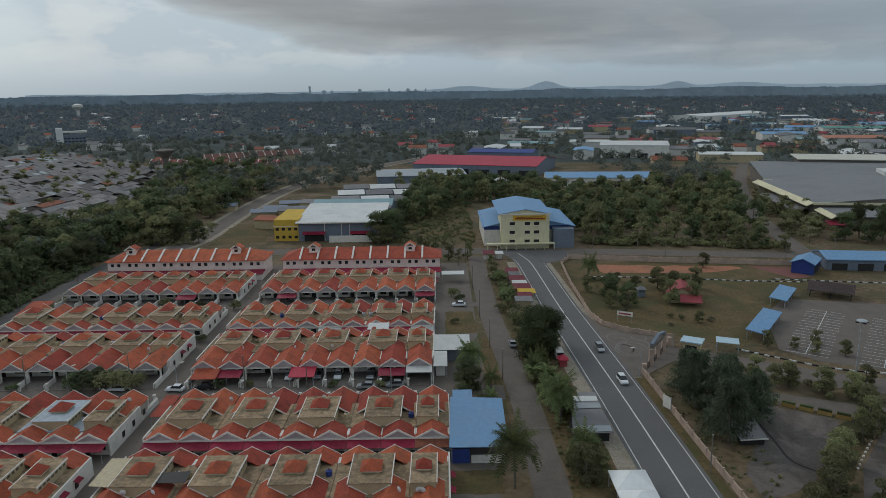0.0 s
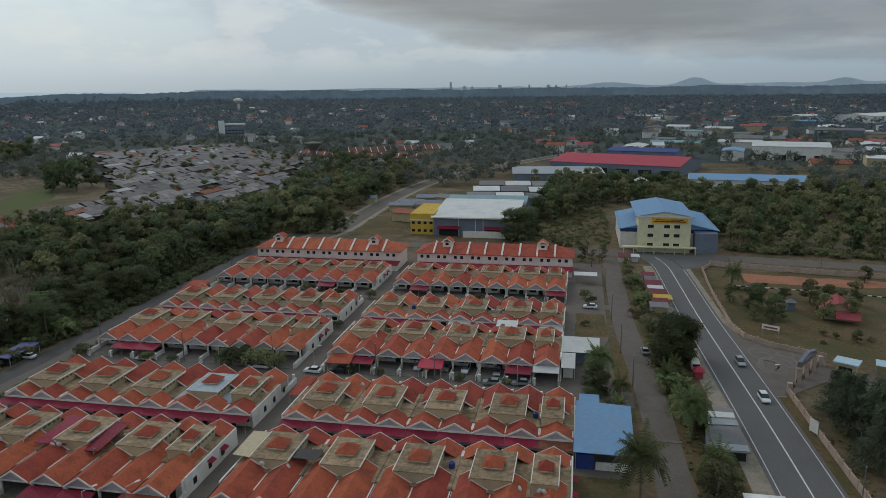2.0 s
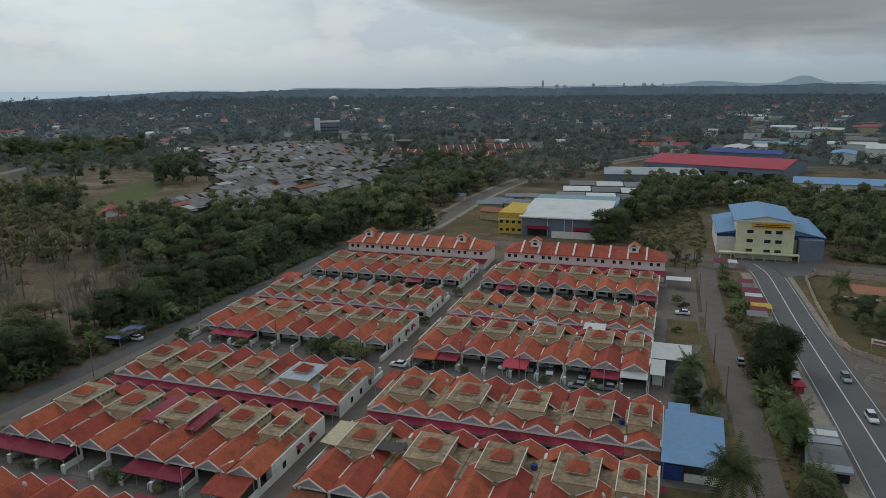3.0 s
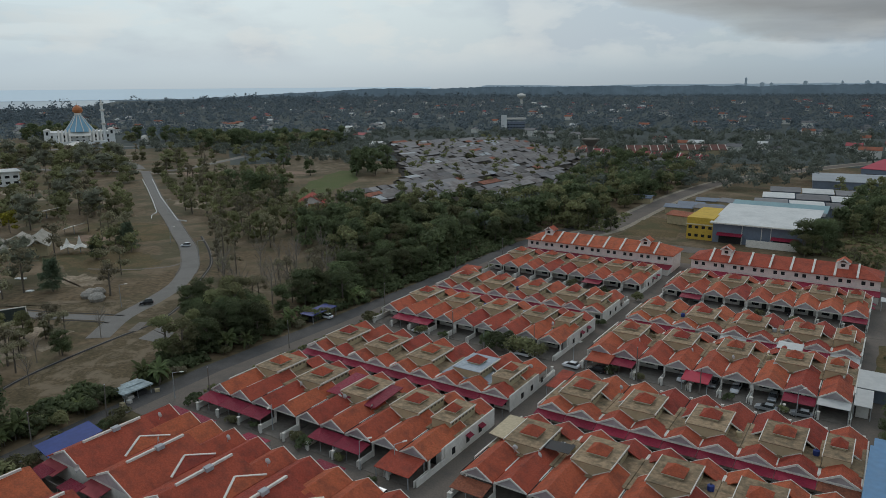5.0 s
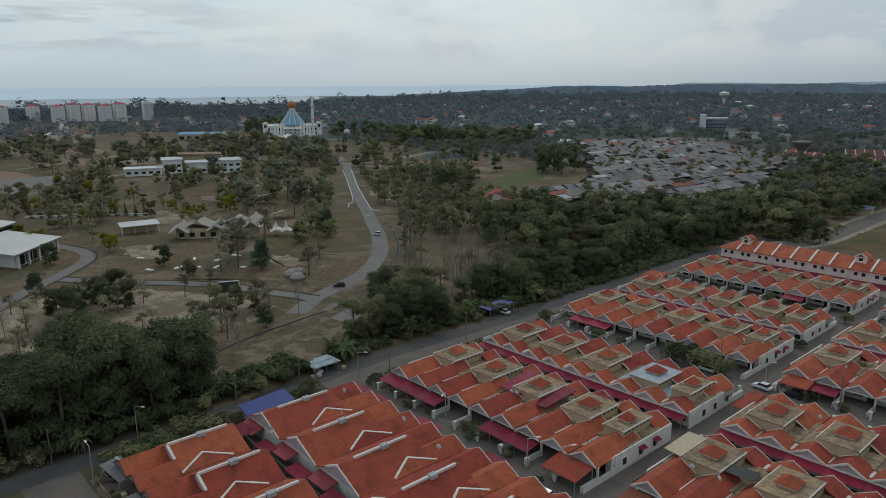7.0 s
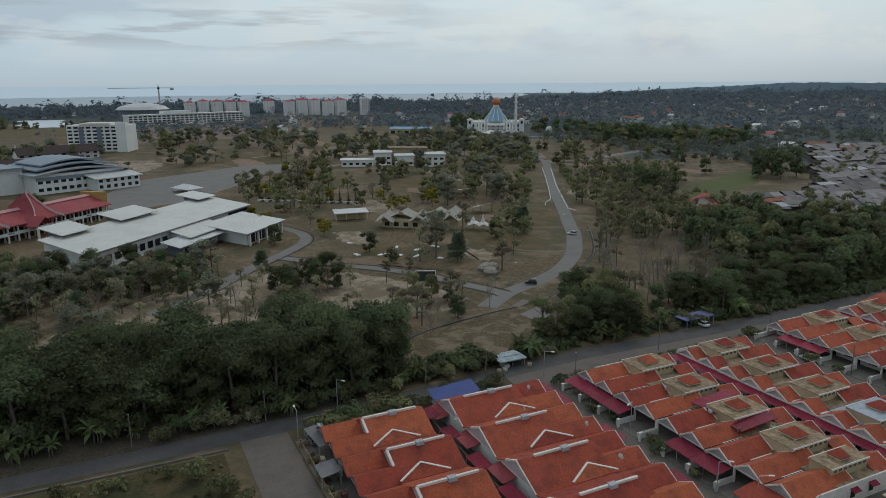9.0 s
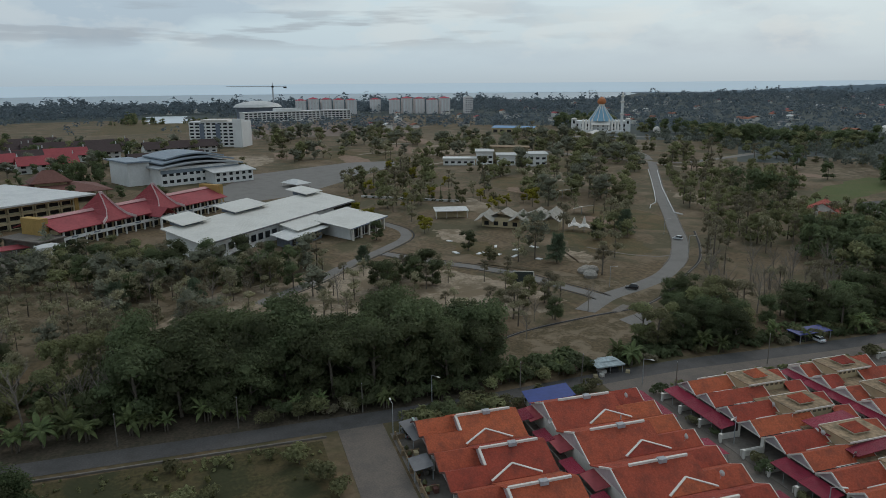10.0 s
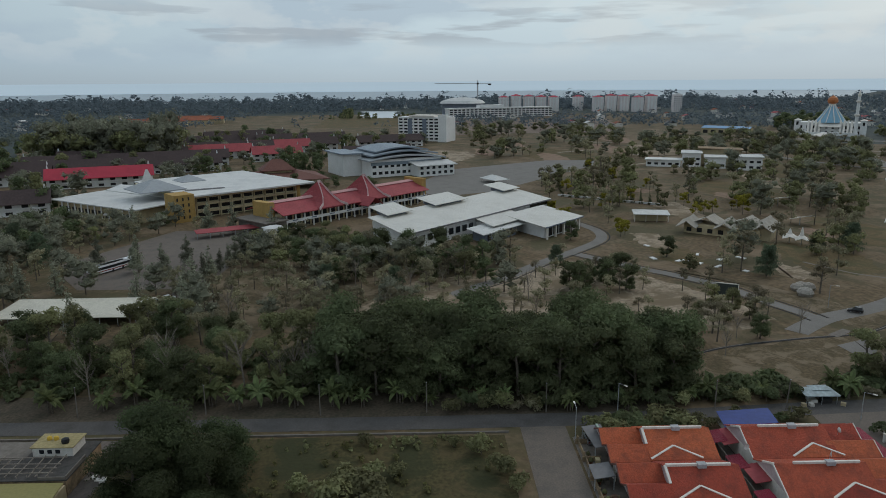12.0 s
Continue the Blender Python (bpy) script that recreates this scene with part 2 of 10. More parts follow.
PAINT = mat("road_paint", (0.62, 0.62, 0.60), 0.8, 0.15, 4.0, 0.4, 0.8)
GRASS = mat("lawn_grass", (0.112, 0.079, 0.034), 0.95, 0.35, 1.2, 0.75, 0.10, 0.08, stain_color=(0.165, 0.112, 0.056), third=((0.070, 0.068, 0.026), 0.06, 0.8))
ROUGH = mat("overgrown_plot_grass", (0.066, 0.056, 0.022), 0.95, 0.45, 1.4, 0.7, 0.14, 0.1, stain_color=(0.105, 0.074, 0.036), third=((0.036, 0.040, 0.016), 0.10, 0.8))
CAMPUS_W = mat("campus_white_paint", (0.76, 0.755, 0.735), 0.8, 0.05, 1.0, 0.3, 0.1, stain_color=(0.52, 0.51, 0.48), random_value=0.05)
SCRUB = mat("scrub_ground", (0.126, 0.088, 0.048), 0.95, 0.4, 0.6, 0.85, 0.05, 0.1, stain_color=(0.222, 0.162, 0.106), third=((0.074, 0.068, 0.032), 0.035, 0.8))
SAND = mat("pale_sandy_soil", (0.33, 0.262, 0.188), 0.95, 0.3, 0.9, 0.85, 0.16, 0.05, stain_color=(0.125, 0.096, 0.054), third=((0.165, 0.122, 0.074), 0.06, 0.9))
SAND_D = mat("trodden_sandy_grass", (0.112, 0.082, 0.044), 0.95, 0.4, 1.3, 0.85, 0.2, 0.05, stain_color=(0.062, 0.050, 0.023), third=((0.225, 0.172, 0.116), 0.14, 0.7))
EARTH = mat("red_earth", (0.36, 0.15, 0.085), 0.95, 0.2, 1.0, 0.55, 0.15, 0.04, stain_color=(0.17, 0.11, 0.07))
BLUE_R = mat("blue_metal_roof", (0.16, 0.31, 0.50), 0.5, 0.07, 1.0, 0.3, 0.2, wave=("X", 8.0, 0.03), stain_color=(0.20, 0.28, 0.36))
BLUE_D = mat("deep_blue_sheet", (0.03, 0.055, 0.22), 0.55, 0.1, 1.0, 0.3, 0.3)
PALE_R = mat("pale_metal_roof", (0.62, 0.615, 0.59), 0.55, 0.06, 1.0, 0.4, 0.12, stain_color=(0.36, 0.37, 0.36), wave=("X", 6.0, 0.03), random_value=0.1)
GREY_R = mat("grey_sheet_roof", (0.175, 0.17, 0.172), 0.7, 0.15, 0.8, 0.5, 0.2, stain_color=(0.12, 0.11, 0.105), random_value=0.3)
CREAM_R = mat("cream_white_metal_roof", (0.66, 0.64, 0.585), 0.55, 0.05, 1.0, 0.35, 0.1, stain_color=(0.46, 0.44, 0.39), wave=("X", 6.0, 0.03))
TEAL_R = mat("teal_metal_roof", (0.22, 0.34, 0.36), 0.55, 0.08, 1.0, 0.3, 0.1)
RED_R = mat("red_metal_roof", (0.42, 0.035, 0.06), 0.55, 0.08, 1.0, 0.3, 0.1)
MAROON_R = mat("maroon_tile_roof", (0.33, 0.065, 0.072), 0.7, 0.15, 1.0, 0.4, 0.1)
DARK_R = mat("dark_brown_roof", (0.065, 0.045, 0.043), 0.8, 0.2, 1.0, 0.4, 0.1)
GREYWALL = mat("grey_metal_cladding", (0.18, 0.21, 0.26), 0.6, 0.07, 1.0, 0.3, 0.2, wave=("X", 6.0, 0.03))
YELLOW = mat("yellow_wall_paint", (0.58, 0.38, 0.06), 0.8, 0.08, 1.0, 0.3, 0.3)
CREAMY = mat("pale_yellow_wall", (0.66, 0.60, 0.40), 0.85, 0.06, 1.5, 0.3, 0.3)
OCHRE = mat("ochre_wall_paint", (0.42, 0.27, 0.09), 0.85, 0.1, 1.5, 0.3, 0.3)
BARK = mat("grey_bark", (0.15, 0.125, 0.10), 0.95, 0.3, 3.0, 0.4, 0.5, 0.03)
PALEBARK = mat("pale_dead_wood", (0.25, 0.215, 0.18), 0.95, 0.2, 3.0, 0.4, 0.5)
STEEL = mat("galvanised_steel", (0.42, 0.43, 0.44), 0.5, 0.08, 3.0, 0.2, 0.5, metal=0.4)
BLACKM = mat("black_painted_metal", (0.02, 0.02, 0.022), 0.5, 0.1)
WALLPINK = mat("boundary_wall_plaster", (0.46, 0.34, 0.27), 0.9, 0.1, 1.0, 0.5, 0.3, stain_color=(0.22, 0.17, 0.14))
LEAF_DARK = leaf_mat("dark_tree_leaves", (0.082, 0.096, 0.046), (0.146, 0.168, 0.082))
LEAF_MID = leaf_mat("green_tree_leaves", (0.142, 0.138, 0.068), (0.25, 0.246, 0.122))
LEAF_DRY = leaf_mat("dry_olive_leaves", (0.168, 0.146, 0.096), (0.29, 0.258, 0.17))
LEAF_PINE = leaf_mat("casuarina_needles", (0.15, 0.15, 0.108), (0.264, 0.264, 0.19))
LEAF_PALM = leaf_mat("palm_fronds", (0.094, 0.110, 0.044), (0.166, 0.195, 0.077))
LEAF_CASU = leaf_mat("dark_casuarina_needles", (0.080, 0.098, 0.062), (0.140, 0.172, 0.106))
LEAF_BANANA = leaf_mat("banana_leaves", (0.11, 0.13, 0.054), (0.196, 0.23, 0.096))
LEAF_TUFT = leaf_mat("lot_weeds", (0.105, 0.100, 0.042), (0.185, 0.176, 0.074))
LEAF_YEL = leaf_mat("yellow_green_leaves", (0.19, 0.165, 0.022), (0.33, 0.29, 0.04))
LEAF_RAIN = leaf_mat("deep_green_rain_tree_leaves", (0.05, 0.062, 0.028), (0.096, 0.116, 0.052))
# blue of the distance haze is mixed into this leaf colour
LEAF_HAZE = leaf_mat("haze_tinted_woods", (0.096, 0.121, 0.13), (0.132, 0.169, 0.181), swing=0.2)
LEAF_TOWN = leaf_mat("town_tree_leaves", (0.118, 0.128, 0.106), (0.16, 0.177, 0.145))
LIGHT_R = mat("pale_grey_sheet_roof", (0.34, 0.36, 0.375), 0.6, 0.06, 0.6, 0.4, 0.06, stain_color=(0.24, 0.25, 0.26), wave=("X", 5.0, 0.03))
BROWN_R = mat("brown_row_tile", (0.17, 0.078, 0.062), 0.8, 0.15, 1.0, 0.4, 0.1)
FOREST = mat("forest_floor", (0.050, 0.064, 0.060), 0.95, 0.35, 0.05, 0.5, 0.008, stain_color=(0.075, 0.080, 0.066))

# ---------------------------------------------------------------- building blocks
class Mesh:
    """Collects faces; quick to fill, turned into one mesh by part() or thing()."""

    def __init__(self):
        self.v, self.f = [], []

    def face(self, *pts):
        n = len(self.v)
        self.v += [tuple(p) for p in pts]
        self.f.append(tuple(range(n, n + len(pts))))
        return self

    def box(self, x0, x1, y0, y1, z0, z1):
        n = len(self.v)
        self.v += [(x, y, z) for z in (z0, z1) for y in (y0, y1) for x in (x0, x1)]
        for q in ((0, 2, 3, 1), (4, 5, 7, 6), (0, 1, 5, 4), (2, 6, 7, 3), (0, 4, 6, 2), (1, 3, 7, 5)):
            self.f.append(tuple(n + k for k in q))
        return self

    def beam(self, a, b, w, h):
        """A straight bar from a to b, w wide and h high, its top along the line."""
        a, b = Vector(a), Vector(b)
        d = (b - a).normalized()
        s = d.cross(Vector((0, 0, 1)))
        s = s.normalized() * w / 2 if s.length > 1e-4 else Vector((w / 2, 0, 0))
        u = s.cross(d).normalized() * h
        n = len(self.v)
        for p in (a, b):
            self.v += [tuple(p + s), tuple(p - s), tuple(p - s - u), tuple(p + s - u)]
        for q in ((0, 1, 2, 3), (7, 6, 5, 4), (0, 4, 5, 1), (1, 5, 6, 2), (2, 6, 7, 3), (3, 7, 4, 0)):
            self.f.append(tuple(n + k for k in q))
        return self

    def slab(self, pts, t):
        """A sheet with the corners pts, t thick downwards."""
        n, k = len(self.v), len(pts)
        if not t:  # a single face against a wall behind it
            self.v += [tuple(p) for p in pts]
            self.f.append(tuple(range(n, n + k)))
            return self
        self.v += [tuple(p) for p in pts] + [(p[0], p[1], p[2] - t) for p in pts]
        self.f.append(tuple(range(n, n + k)))
        self.f.append(tuple(range(n + 2 * k - 1, n + k - 1, -1)))
        for i in range(k):
            j = (i + 1) % k
            self.f.append((n + i, n + k + i, n + k + j, n + j))
        return self

    def tube(self, a, b, ra, rb, sides=7):
        a, b = Vector(a), Vector(b)
        d = (b - a).normalized()
        s = d.orthogonal().normalized()
        u = d.cross(s)
        n = len(self.v)
        for p, r in ((a, ra), (b, rb)):
            for i in range(sides):
                t = 2 * math.pi * i / sides
                self.v.append(tuple(p + s * (r * math.cos(t)) + u * (r * math.sin(t))))
        for i in range(sides):
            j = (i + 1) % sides
            self.f.append((n + i, n + j, n + sides + j, n + sides + i))
        self.f.append(tuple(n + i for i in reversed(range(sides))))
        self.f.append(tuple(n + sides + i for i in range(sides)))
        return self

    def lathe(self, x, y, prof, sides=16):
        """A turned shape round the upright through x, y; prof: (radius, z) upwards."""
        n = len(self.v)
        for r, z in prof:
            for i in range(sides):
                t = 2 * math.pi * i / sides
                self.v.append((x + r * math.cos(t), y + r * math.sin(t), z))
        for k in range(len(prof) - 1):
            for i in range(sides):
                j = (i + 1) % sides
                self.f.append((n + k * sides + i, n + k * sides + j, n + (k + 1) * sides + j, n + (k + 1) * sides + i))
        self.f.append(tuple(n + i for i in reversed(range(sides))))
        self.f.append(tuple(n + (len(prof) - 1) * sides + i for i in range(sides)))
        return self

    def gable(self, x0, x1, y0, y1, ze, zr, t=0.18, over=0.3):
        """Two roof slopes with the ridge along y."""
        xm = (x0 + x1) / 2
        s = (zr - ze) / (xm - x0)
        a, b, z = x0 - over, x1 + over, ze - s * over
        self.slab([(a, y0, z), (xm, y0, zr), (xm, y1, zr), (a, y1, z)], t)
        self.slab([(xm, y0, zr), (b, y0, z), (b, y1, z), (xm, y1, zr)], t)
        return self

    def gable_x(self, x0, x1, y0, y1, ze, zr, t=0.18, over=0.3):
        """Two roof slopes with the ridge along x."""
        ym = (y0 + y1) / 2
        s = (zr - ze) / (ym - y0)
        a, b, z = y0 - over, y1 + over, ze - s * over
        self.slab([(x0, a, z), (x1, a, z), (x1, ym, zr), (x0, ym, zr)], t)
        self.slab([(x0, ym, zr), (x1, ym, zr), (x1, b, z), (x0, b, z)], t)
        return self

    def ribbon(self, front, back, t):
        """One bent sheet of thickness t between two lines of points."""
        o, n = len(self.v), len(front)
        for p, q in zip(front, back):
            self.v += [tuple(p), tuple(q), (p[0], p[1], p[2] - t), (q[0], q[1], q[2] - t)]
        for k in range(n - 1):
            a, b = o + 4 * k, o + 4 * k + 4
            self.f += [(a, b, b + 1, a + 1), (a + 2, a + 3, b + 3, b + 2), (a, a + 2, b + 2, b), (a + 1, b + 1, b + 3, a + 3)]
        e = o + 4 * (n - 1)
        self.f += [(o, o + 1, o + 3, o + 2), (e, e + 2, e + 3, e + 1)]
        return self

    def hip(self, x0, x1, y0, y1, ze, zr, t=0.15):
        """A hipped roof; a pyramid when it is square."""
        w, d = x1 - x0, y1 - y0
        r = min(w, d) / 2
        if w >= d:
            a, b = (x0 + r, (y0 + y1) / 2, zr), (x1 - r, (y0 + y1) / 2, zr)
        else:
            a, b = ((x0 + x1) / 2, y0 + r, zr), ((x0 + x1) / 2, y1 - r, zr)
        c = [(x0, y0, ze), (x1, y0, ze), (x1, y1, ze), (x0, y1, ze)]
        if abs(w - d) < 1e-6:
            for i in range(4):
                self.face(c[i], c[(i + 1) % 4], a)
        elif w > d:
            self.face(c[0], c[1], b, a).face(c[1], c[2], b).face(c[2], c[3], a, b).face(c[3], c[0], a)
        else:
            self.face(c[0], c[1], a).face(c[1], c[2], b, a).face(c[2], c[3], b).face(c[3], c[0], a, b)
        self.box(x0, x1, y0, y1, ze - t, ze - 0.001)
        return self

    def data(self, name, material):
        me = bpy.data.meshes.new(name)
        me.from_pydata(self.v, [], self.f)
        me.materials.append(material)
        me.update()
        return me


def part(name, m, material, parent, label=""):
    """One mesh object under a thing or a part."""
    ob = new(name, m.data(name, material))
    ob.parent = parent
    if label:
        ob["label"] = label
    return ob


def thing(name, label, category, m=None, material=None, at=(0, 0, 0), turn=0.0, group="", kind=""):
    """A top-level thing: a mesh, or an Empty at its base."""
    ob = new(name, m.data(name, material) if m else None)
    ob.matrix_basis = pose(*at, 0, 0, turn)
    return tagged(ob, label, category, group, kind)


def structure(name, label, m, material, category=""):
    return thing(name, label, category or name.split("_")[0], m, material, kind="structure")


def strip(pts, width, z, m=None):
    """A flat band of that width along pts; width may be a list."""
    m = m or Mesh()
    P = [Vector((p[0], p[1])) for p in pts]
    L, R = [], []
    for i, p in enumerate(P):
        d = (P[min(i + 1, len(P) - 1)] - P[max(i - 1, 0)]).normalized()
        s = Vector((-d.y, d.x))
        w = (width[i] if isinstance(width, (list, tuple)) else width) / 2
        L.append(p + s * w)
        R.append(p - s * w)
    for i in range(len(P) - 1):
        m.face((*R[i], z), (*R[i + 1], z), (*L[i + 1], z), (*L[i], z))
    return m


def smooth(pts, n=5):
    """A softer line through pts."""
    out = []
    for i in range(len(pts) - 1):
        p0, p1, p2, p3 = (Vector(pts[max(0, min(len(pts) - 1, i + k))]) for k in (-1, 0, 1, 2))
        for k in range(n):
            t = k / n
            out.append(0.5 * ((2 * p1) + (p2 - p0) * t + (2 * p0 - 5 * p1 + 4 * p2 - p3) * t * t + (3 * p1 - p0 - 3 * p2 + p3) * t ** 3))
    out.append(Vector(pts[-1]))
    return [tuple(p) for p in out]


def patch(pts, z, wobble=0.0, seed=1):
    """A flat polygon; wobble roughens its outline."""
    rng, out = random.Random(seed), []
    for i, p in enumerate(pts):
        q = pts[(i + 1) % len(pts)]
        n = 6 if wobble else 1
        for k in range(n):
            t = k / n
            out.append((p[0] + (q[0] - p[0]) * t + rng.uniform(-1, 1) * wobble, p[1] + (q[1] - p[1]) * t + rng.uniform(-1, 1) * wobble, z))
    m = Mesh()
    m.v, m.f = out, [tuple(range(len(out)))]
    return m


# ---------------------------------------------------------------- ground and roads
def ground_sheet():
    m, rings, n = Mesh(), [0, 40, 90, 150, 220, 320, 480, 640, 860, 1150, 1500, 2400, 3600, 4950], 72
    m.v.append((0, 0, 0))
    for r in rings[1:]:
        for i in range(n):
            t = 2 * math.pi * i / n
            m.v.append((r * math.sin(t), r * math.cos(t), 0))
    for i in range(n):
        m.f.append((0, 1 + (i + 1) % n, 1 + i))
    for k in range(len(rings) - 2):
        for i in range(n):
            a, b = 1 + k * n + i, 1 + k * n + (i + 1) % n
            m.f.append((a, b, b + n, a + n))
    g = structure("ground", "scrubby ground of dry grass and sandy soil", m, SCRUB)
    g.data.materials.append(FOREST)
    for f in g.data.polygons:
        c = f.center
        f.material_index = int(c.length > 640 and not (c.x < -300 and -400 < c.y < 500 and c.length < 1500))


ground_sheet()

# the estate: streets, lanes and house plots
structure("pavement_estate", "grey cement yards and lanes round the terraces", Mesh().box(-125, 9, 84, 262, -0.3, 0.03), ASPHALT_W, "pavement")
structure("pavement_front", "cement yards of the nearest terraces", Mesh().box(-121, -40, 26, 80, -0.3, 0.03), CEMENT, "pavement")
m = Mesh()
m.box(-127, -40, 76.5, 86, -0.3, 0.05)
m.box(-127, 13, 139.5, 147, -0.3, 0.05)
m.box(-127, 13, 206, 210.5, -0.3, 0.05)
structure("road_streets", "worn grey asphalt streets between the terraces", m, ASPHALT_W, "road")
structure("road_perimeter", "narrow worn asphalt road along the wood", strip([(-128, -160), (-127.8, 0), (-128.5, 45), (-131, 75), (-132.5, 100), (-131, 140), (-131, 200), (-131.5, 262), (-126, 300), (-118, 335)], 5.6, 0.06), mat("old_perimeter_asphalt", (0.092, 0.086, 0.082), 0.92, 0.16, 3.0, 0.6, 0.2, 0.01, stain_color=(0.058, 0.053, 0.048)), "road")
structure("road_apron", "grey asphalt apron between road and terraces", patch([(-124.8, 76.6), (-124.8, 262), (-129.6, 262), (-130.2, 140), (-130.8, 100), (-129.4, 76.6)], 0.048), ASPHALT_W, "road")
structure("road_side", "short worn asphalt road beside the nearest terrace", Mesh().box(-125.5, -30, 16.5, 25.5, -0.3, 0.055), ASPHALT_W, "road")
structure("road_service", "narrow grey service road beside the terraces", strip(smooth([(17.5, 20), (17.4, 100), (17.2, 125), (16.8, 143), (15.5, 166), (13.8, 193), (13.2, 222), (13.0, 255), (13.5, 272)]), 6.2, 0.07), ASPHALT_W, "road")
MAIN = smooth([(39.6, 10), (39.3, 60), (39.0, 101), (38.4, 128), (37.6, 150), (36.6, 172), (35.0, 205), (34.0, 240), (33.0, 262), (30, 276)])
structure("verge_main", "sandy verge along the main road", strip(smooth([(38.0, 10), (38.0, 100), (37.5, 130), (36.0, 170), (34.0, 210), (32.5, 262)]), [16.5] * 26, 0.03), GRAVEL, "verge")
structure("verge_wall", "grassy strip below the compound wall", strip([(44.9, 60), (45.4, 101), (45.0, 118), (44.6, 134), (44.3, 150)], 2.6, 0.045), GRASS, "verge")
structure("grass_yard", "rough grass yard beside the end house", patch([(0.5, 103.5), (9.5, 103.5), (9.8, 111), (0.5, 111)], 0.045, 0.2, 71), GRASS, "grass")
structure("grass_yard", "rough grass plot beside the service road", patch([(0.5, 181), (9, 182), (8.6, 201), (0.5, 201)], 0.045, 0.3, 72), GRASS, "grass")
structure("grass_yard", "sandy grass strip beside the service road", patch([(9.6, 133), (13, 133), (12.2, 178), (9.4, 178)], 0.045, 0.4, 73), GRASS, "grass")
structure("road_main", "dark asphalt two lane main road", strip(MAIN, 11.4, 0.09), ASPHALT, "road")
structure("road_bay", "worn concrete entrance apron beside the main road", patch([(41, 198), (44, 186), (50, 180), (60.5, 175.5), (56, 160), (46, 151), (42.5, 150)], 0.085), ASPHALT_W, "road")
structure("road_mouth", "asphalt mouth of the junction", patch([(22, 279), (29, 262), (38, 258), (44.5, 262), (50, 272), (50, 281), (22, 284)], 0.10), ASPHALT, "road")
structure("road_north", "grey asphalt cross road behind the terraces", strip([(-150, 286), (-60, 285), (10, 282), (60, 277.5), (140, 266), (320, 240)], 10.5, 0.08), ASPHALT_W, "road")
structure("road_west", "grey asphalt road beside the dark wood", strip(smooth([(141, 250), (146, 290), (165, 370), (205, 480), (262, 610), (330, 760)]), 8, 0.075), ASPHALT_W, "road")


def lines():
    m = Mesh()
    strip([(x - 4.9, y) for x, y, *_ in MAIN], 0.16, 0.10, m)
    strip([(x + 4.9, y) for x, y, *_ in MAIN], 0.16, 0.10, m)
    strip([(x + 0.1, y) for x, y, *_ in MAIN if y < 150 or y > 185], 0.28, 0.105, m)
    y = 150
    while y < 186:
        strip([(37.7 - (y - 150) * 0.05, y), (37.65 - (y - 150) * 0.05, y + 1.5)], 0.2, 0.11, m)
        y += 3.2
    structure("road_markings", "worn white road lines", m, PAINT, "markings")


lines()
structure("speed_bump", "pale concrete hump across the service road", Mesh().slab([(14.2, 125.4, 0.16), (20.6, 125.4, 0.16), (20.6, 126.2, 0.16), (14.2, 126.2, 0.16)], 0.12), CEMENT, "hump")
# grass, soil and yards
structure("soil_strip", "dark bare soil strip between road and wood", patch([(-130.5, -150), (-130.5, 50), (-142, 52), (-142, -150)], 0.02, 0.5, 20), mat("damp_brown_soil", (0.085, 0.066, 0.046), 0.95, 0.35, 1.5, 0.7, 0.3, 0.04, stain_color=(0.045, 0.043, 0.026)), "soil")
structure("grass_lot", "overgrown grass plot by the side road", patch([(-122, 13), (-122, -55), (-60, -55), (-60, 14)], 0.02, 0.6, 3), ROUGH, "grass")
structure("grass_verge", "green strip between the two roads", patch([(21, 60), (31, 60), (30, 100), (27, 150), (23, 200), (18, 262), (16.8, 262), (17.5, 200), (19.5, 150), (21, 110)], 0.02, 0.4, 4), GRASS, "grass")
structure("grass_compound", "dry lawn inside the walled compound", patch([(44.5, 258), (43.5, 195), (50, 182), (63, 176), (76, 168), (93, 192), (112, 215), (140, 233), (135, 262)], 0.03, 0.5, 5), GRASS, "grass")
structure("earth_field", "bare red earth pitch in the compound", patch([(57, 255), (57, 243.5), (92, 241.5), (108, 246), (108, 250), (82, 253)], 0.05, 0.8, 6), EARTH, "soil")
structure("pavement_carpark", "grey worn asphalt car park with bays", patch([(84, 166), (92, 192), (105, 209), (127, 204), (170, 190), (170, 120), (106, 150), (90, 158)], 0.06), ASPHALT_W, "pavement")
structure("pavement_drive", "grey curved drive beside the car park", strip(smooth([(50, 168), (66, 160), (76, 154), (86, 148), (98, 143), (125, 138)]), 9.0, 0.055), ASPHALT_W, "pavement")
structure("pavement_drive", "grey paved path below the hedge", strip(smooth([(62, 141), (72, 137), (84, 131.5), (100, 126)]), 6.5, 0.05), ASPHALT_W, "pavement")
structure("pavement_court", "stained concrete yard behind the wall", patch([(60, 137.5), (66, 136), (78, 127.5), (69.5, 115.6), (62, 105.5), (51.4, 100), (51.2, 108.4), (57, 117.9), (55, 124)], 0.045, 0.4, 8), ASPHALT_S, "pavement")
structure("pavement_court", "grey drive at the yard's edge", strip([(66, 92), (75, 108), (90, 125)], 7.0, 0.05), ASPHALT_S, "pavement")
structure("soil_sandy", "pale bare sandy clearing", patch([(-142, 110), (-160, 118), (-173, 118), (-170, 98), (-165.5, 78), (-158, 62), (-146, 58), (-139, 86)], 0.02, 1.0, 9), SAND_D, "soil")
structure("soil_sandy", "pale sandy clearing behind the wood", patch([(-178, 0), (-200, -40), (-228, -10), (-243, 20), (-250, 40), (-257, 58), (-240, 69), (-222, 83), (-206, 92), (-188, 98), (-178, 88), (-180, 50)], 0.02, 1.6, 10), SAND, "soil")
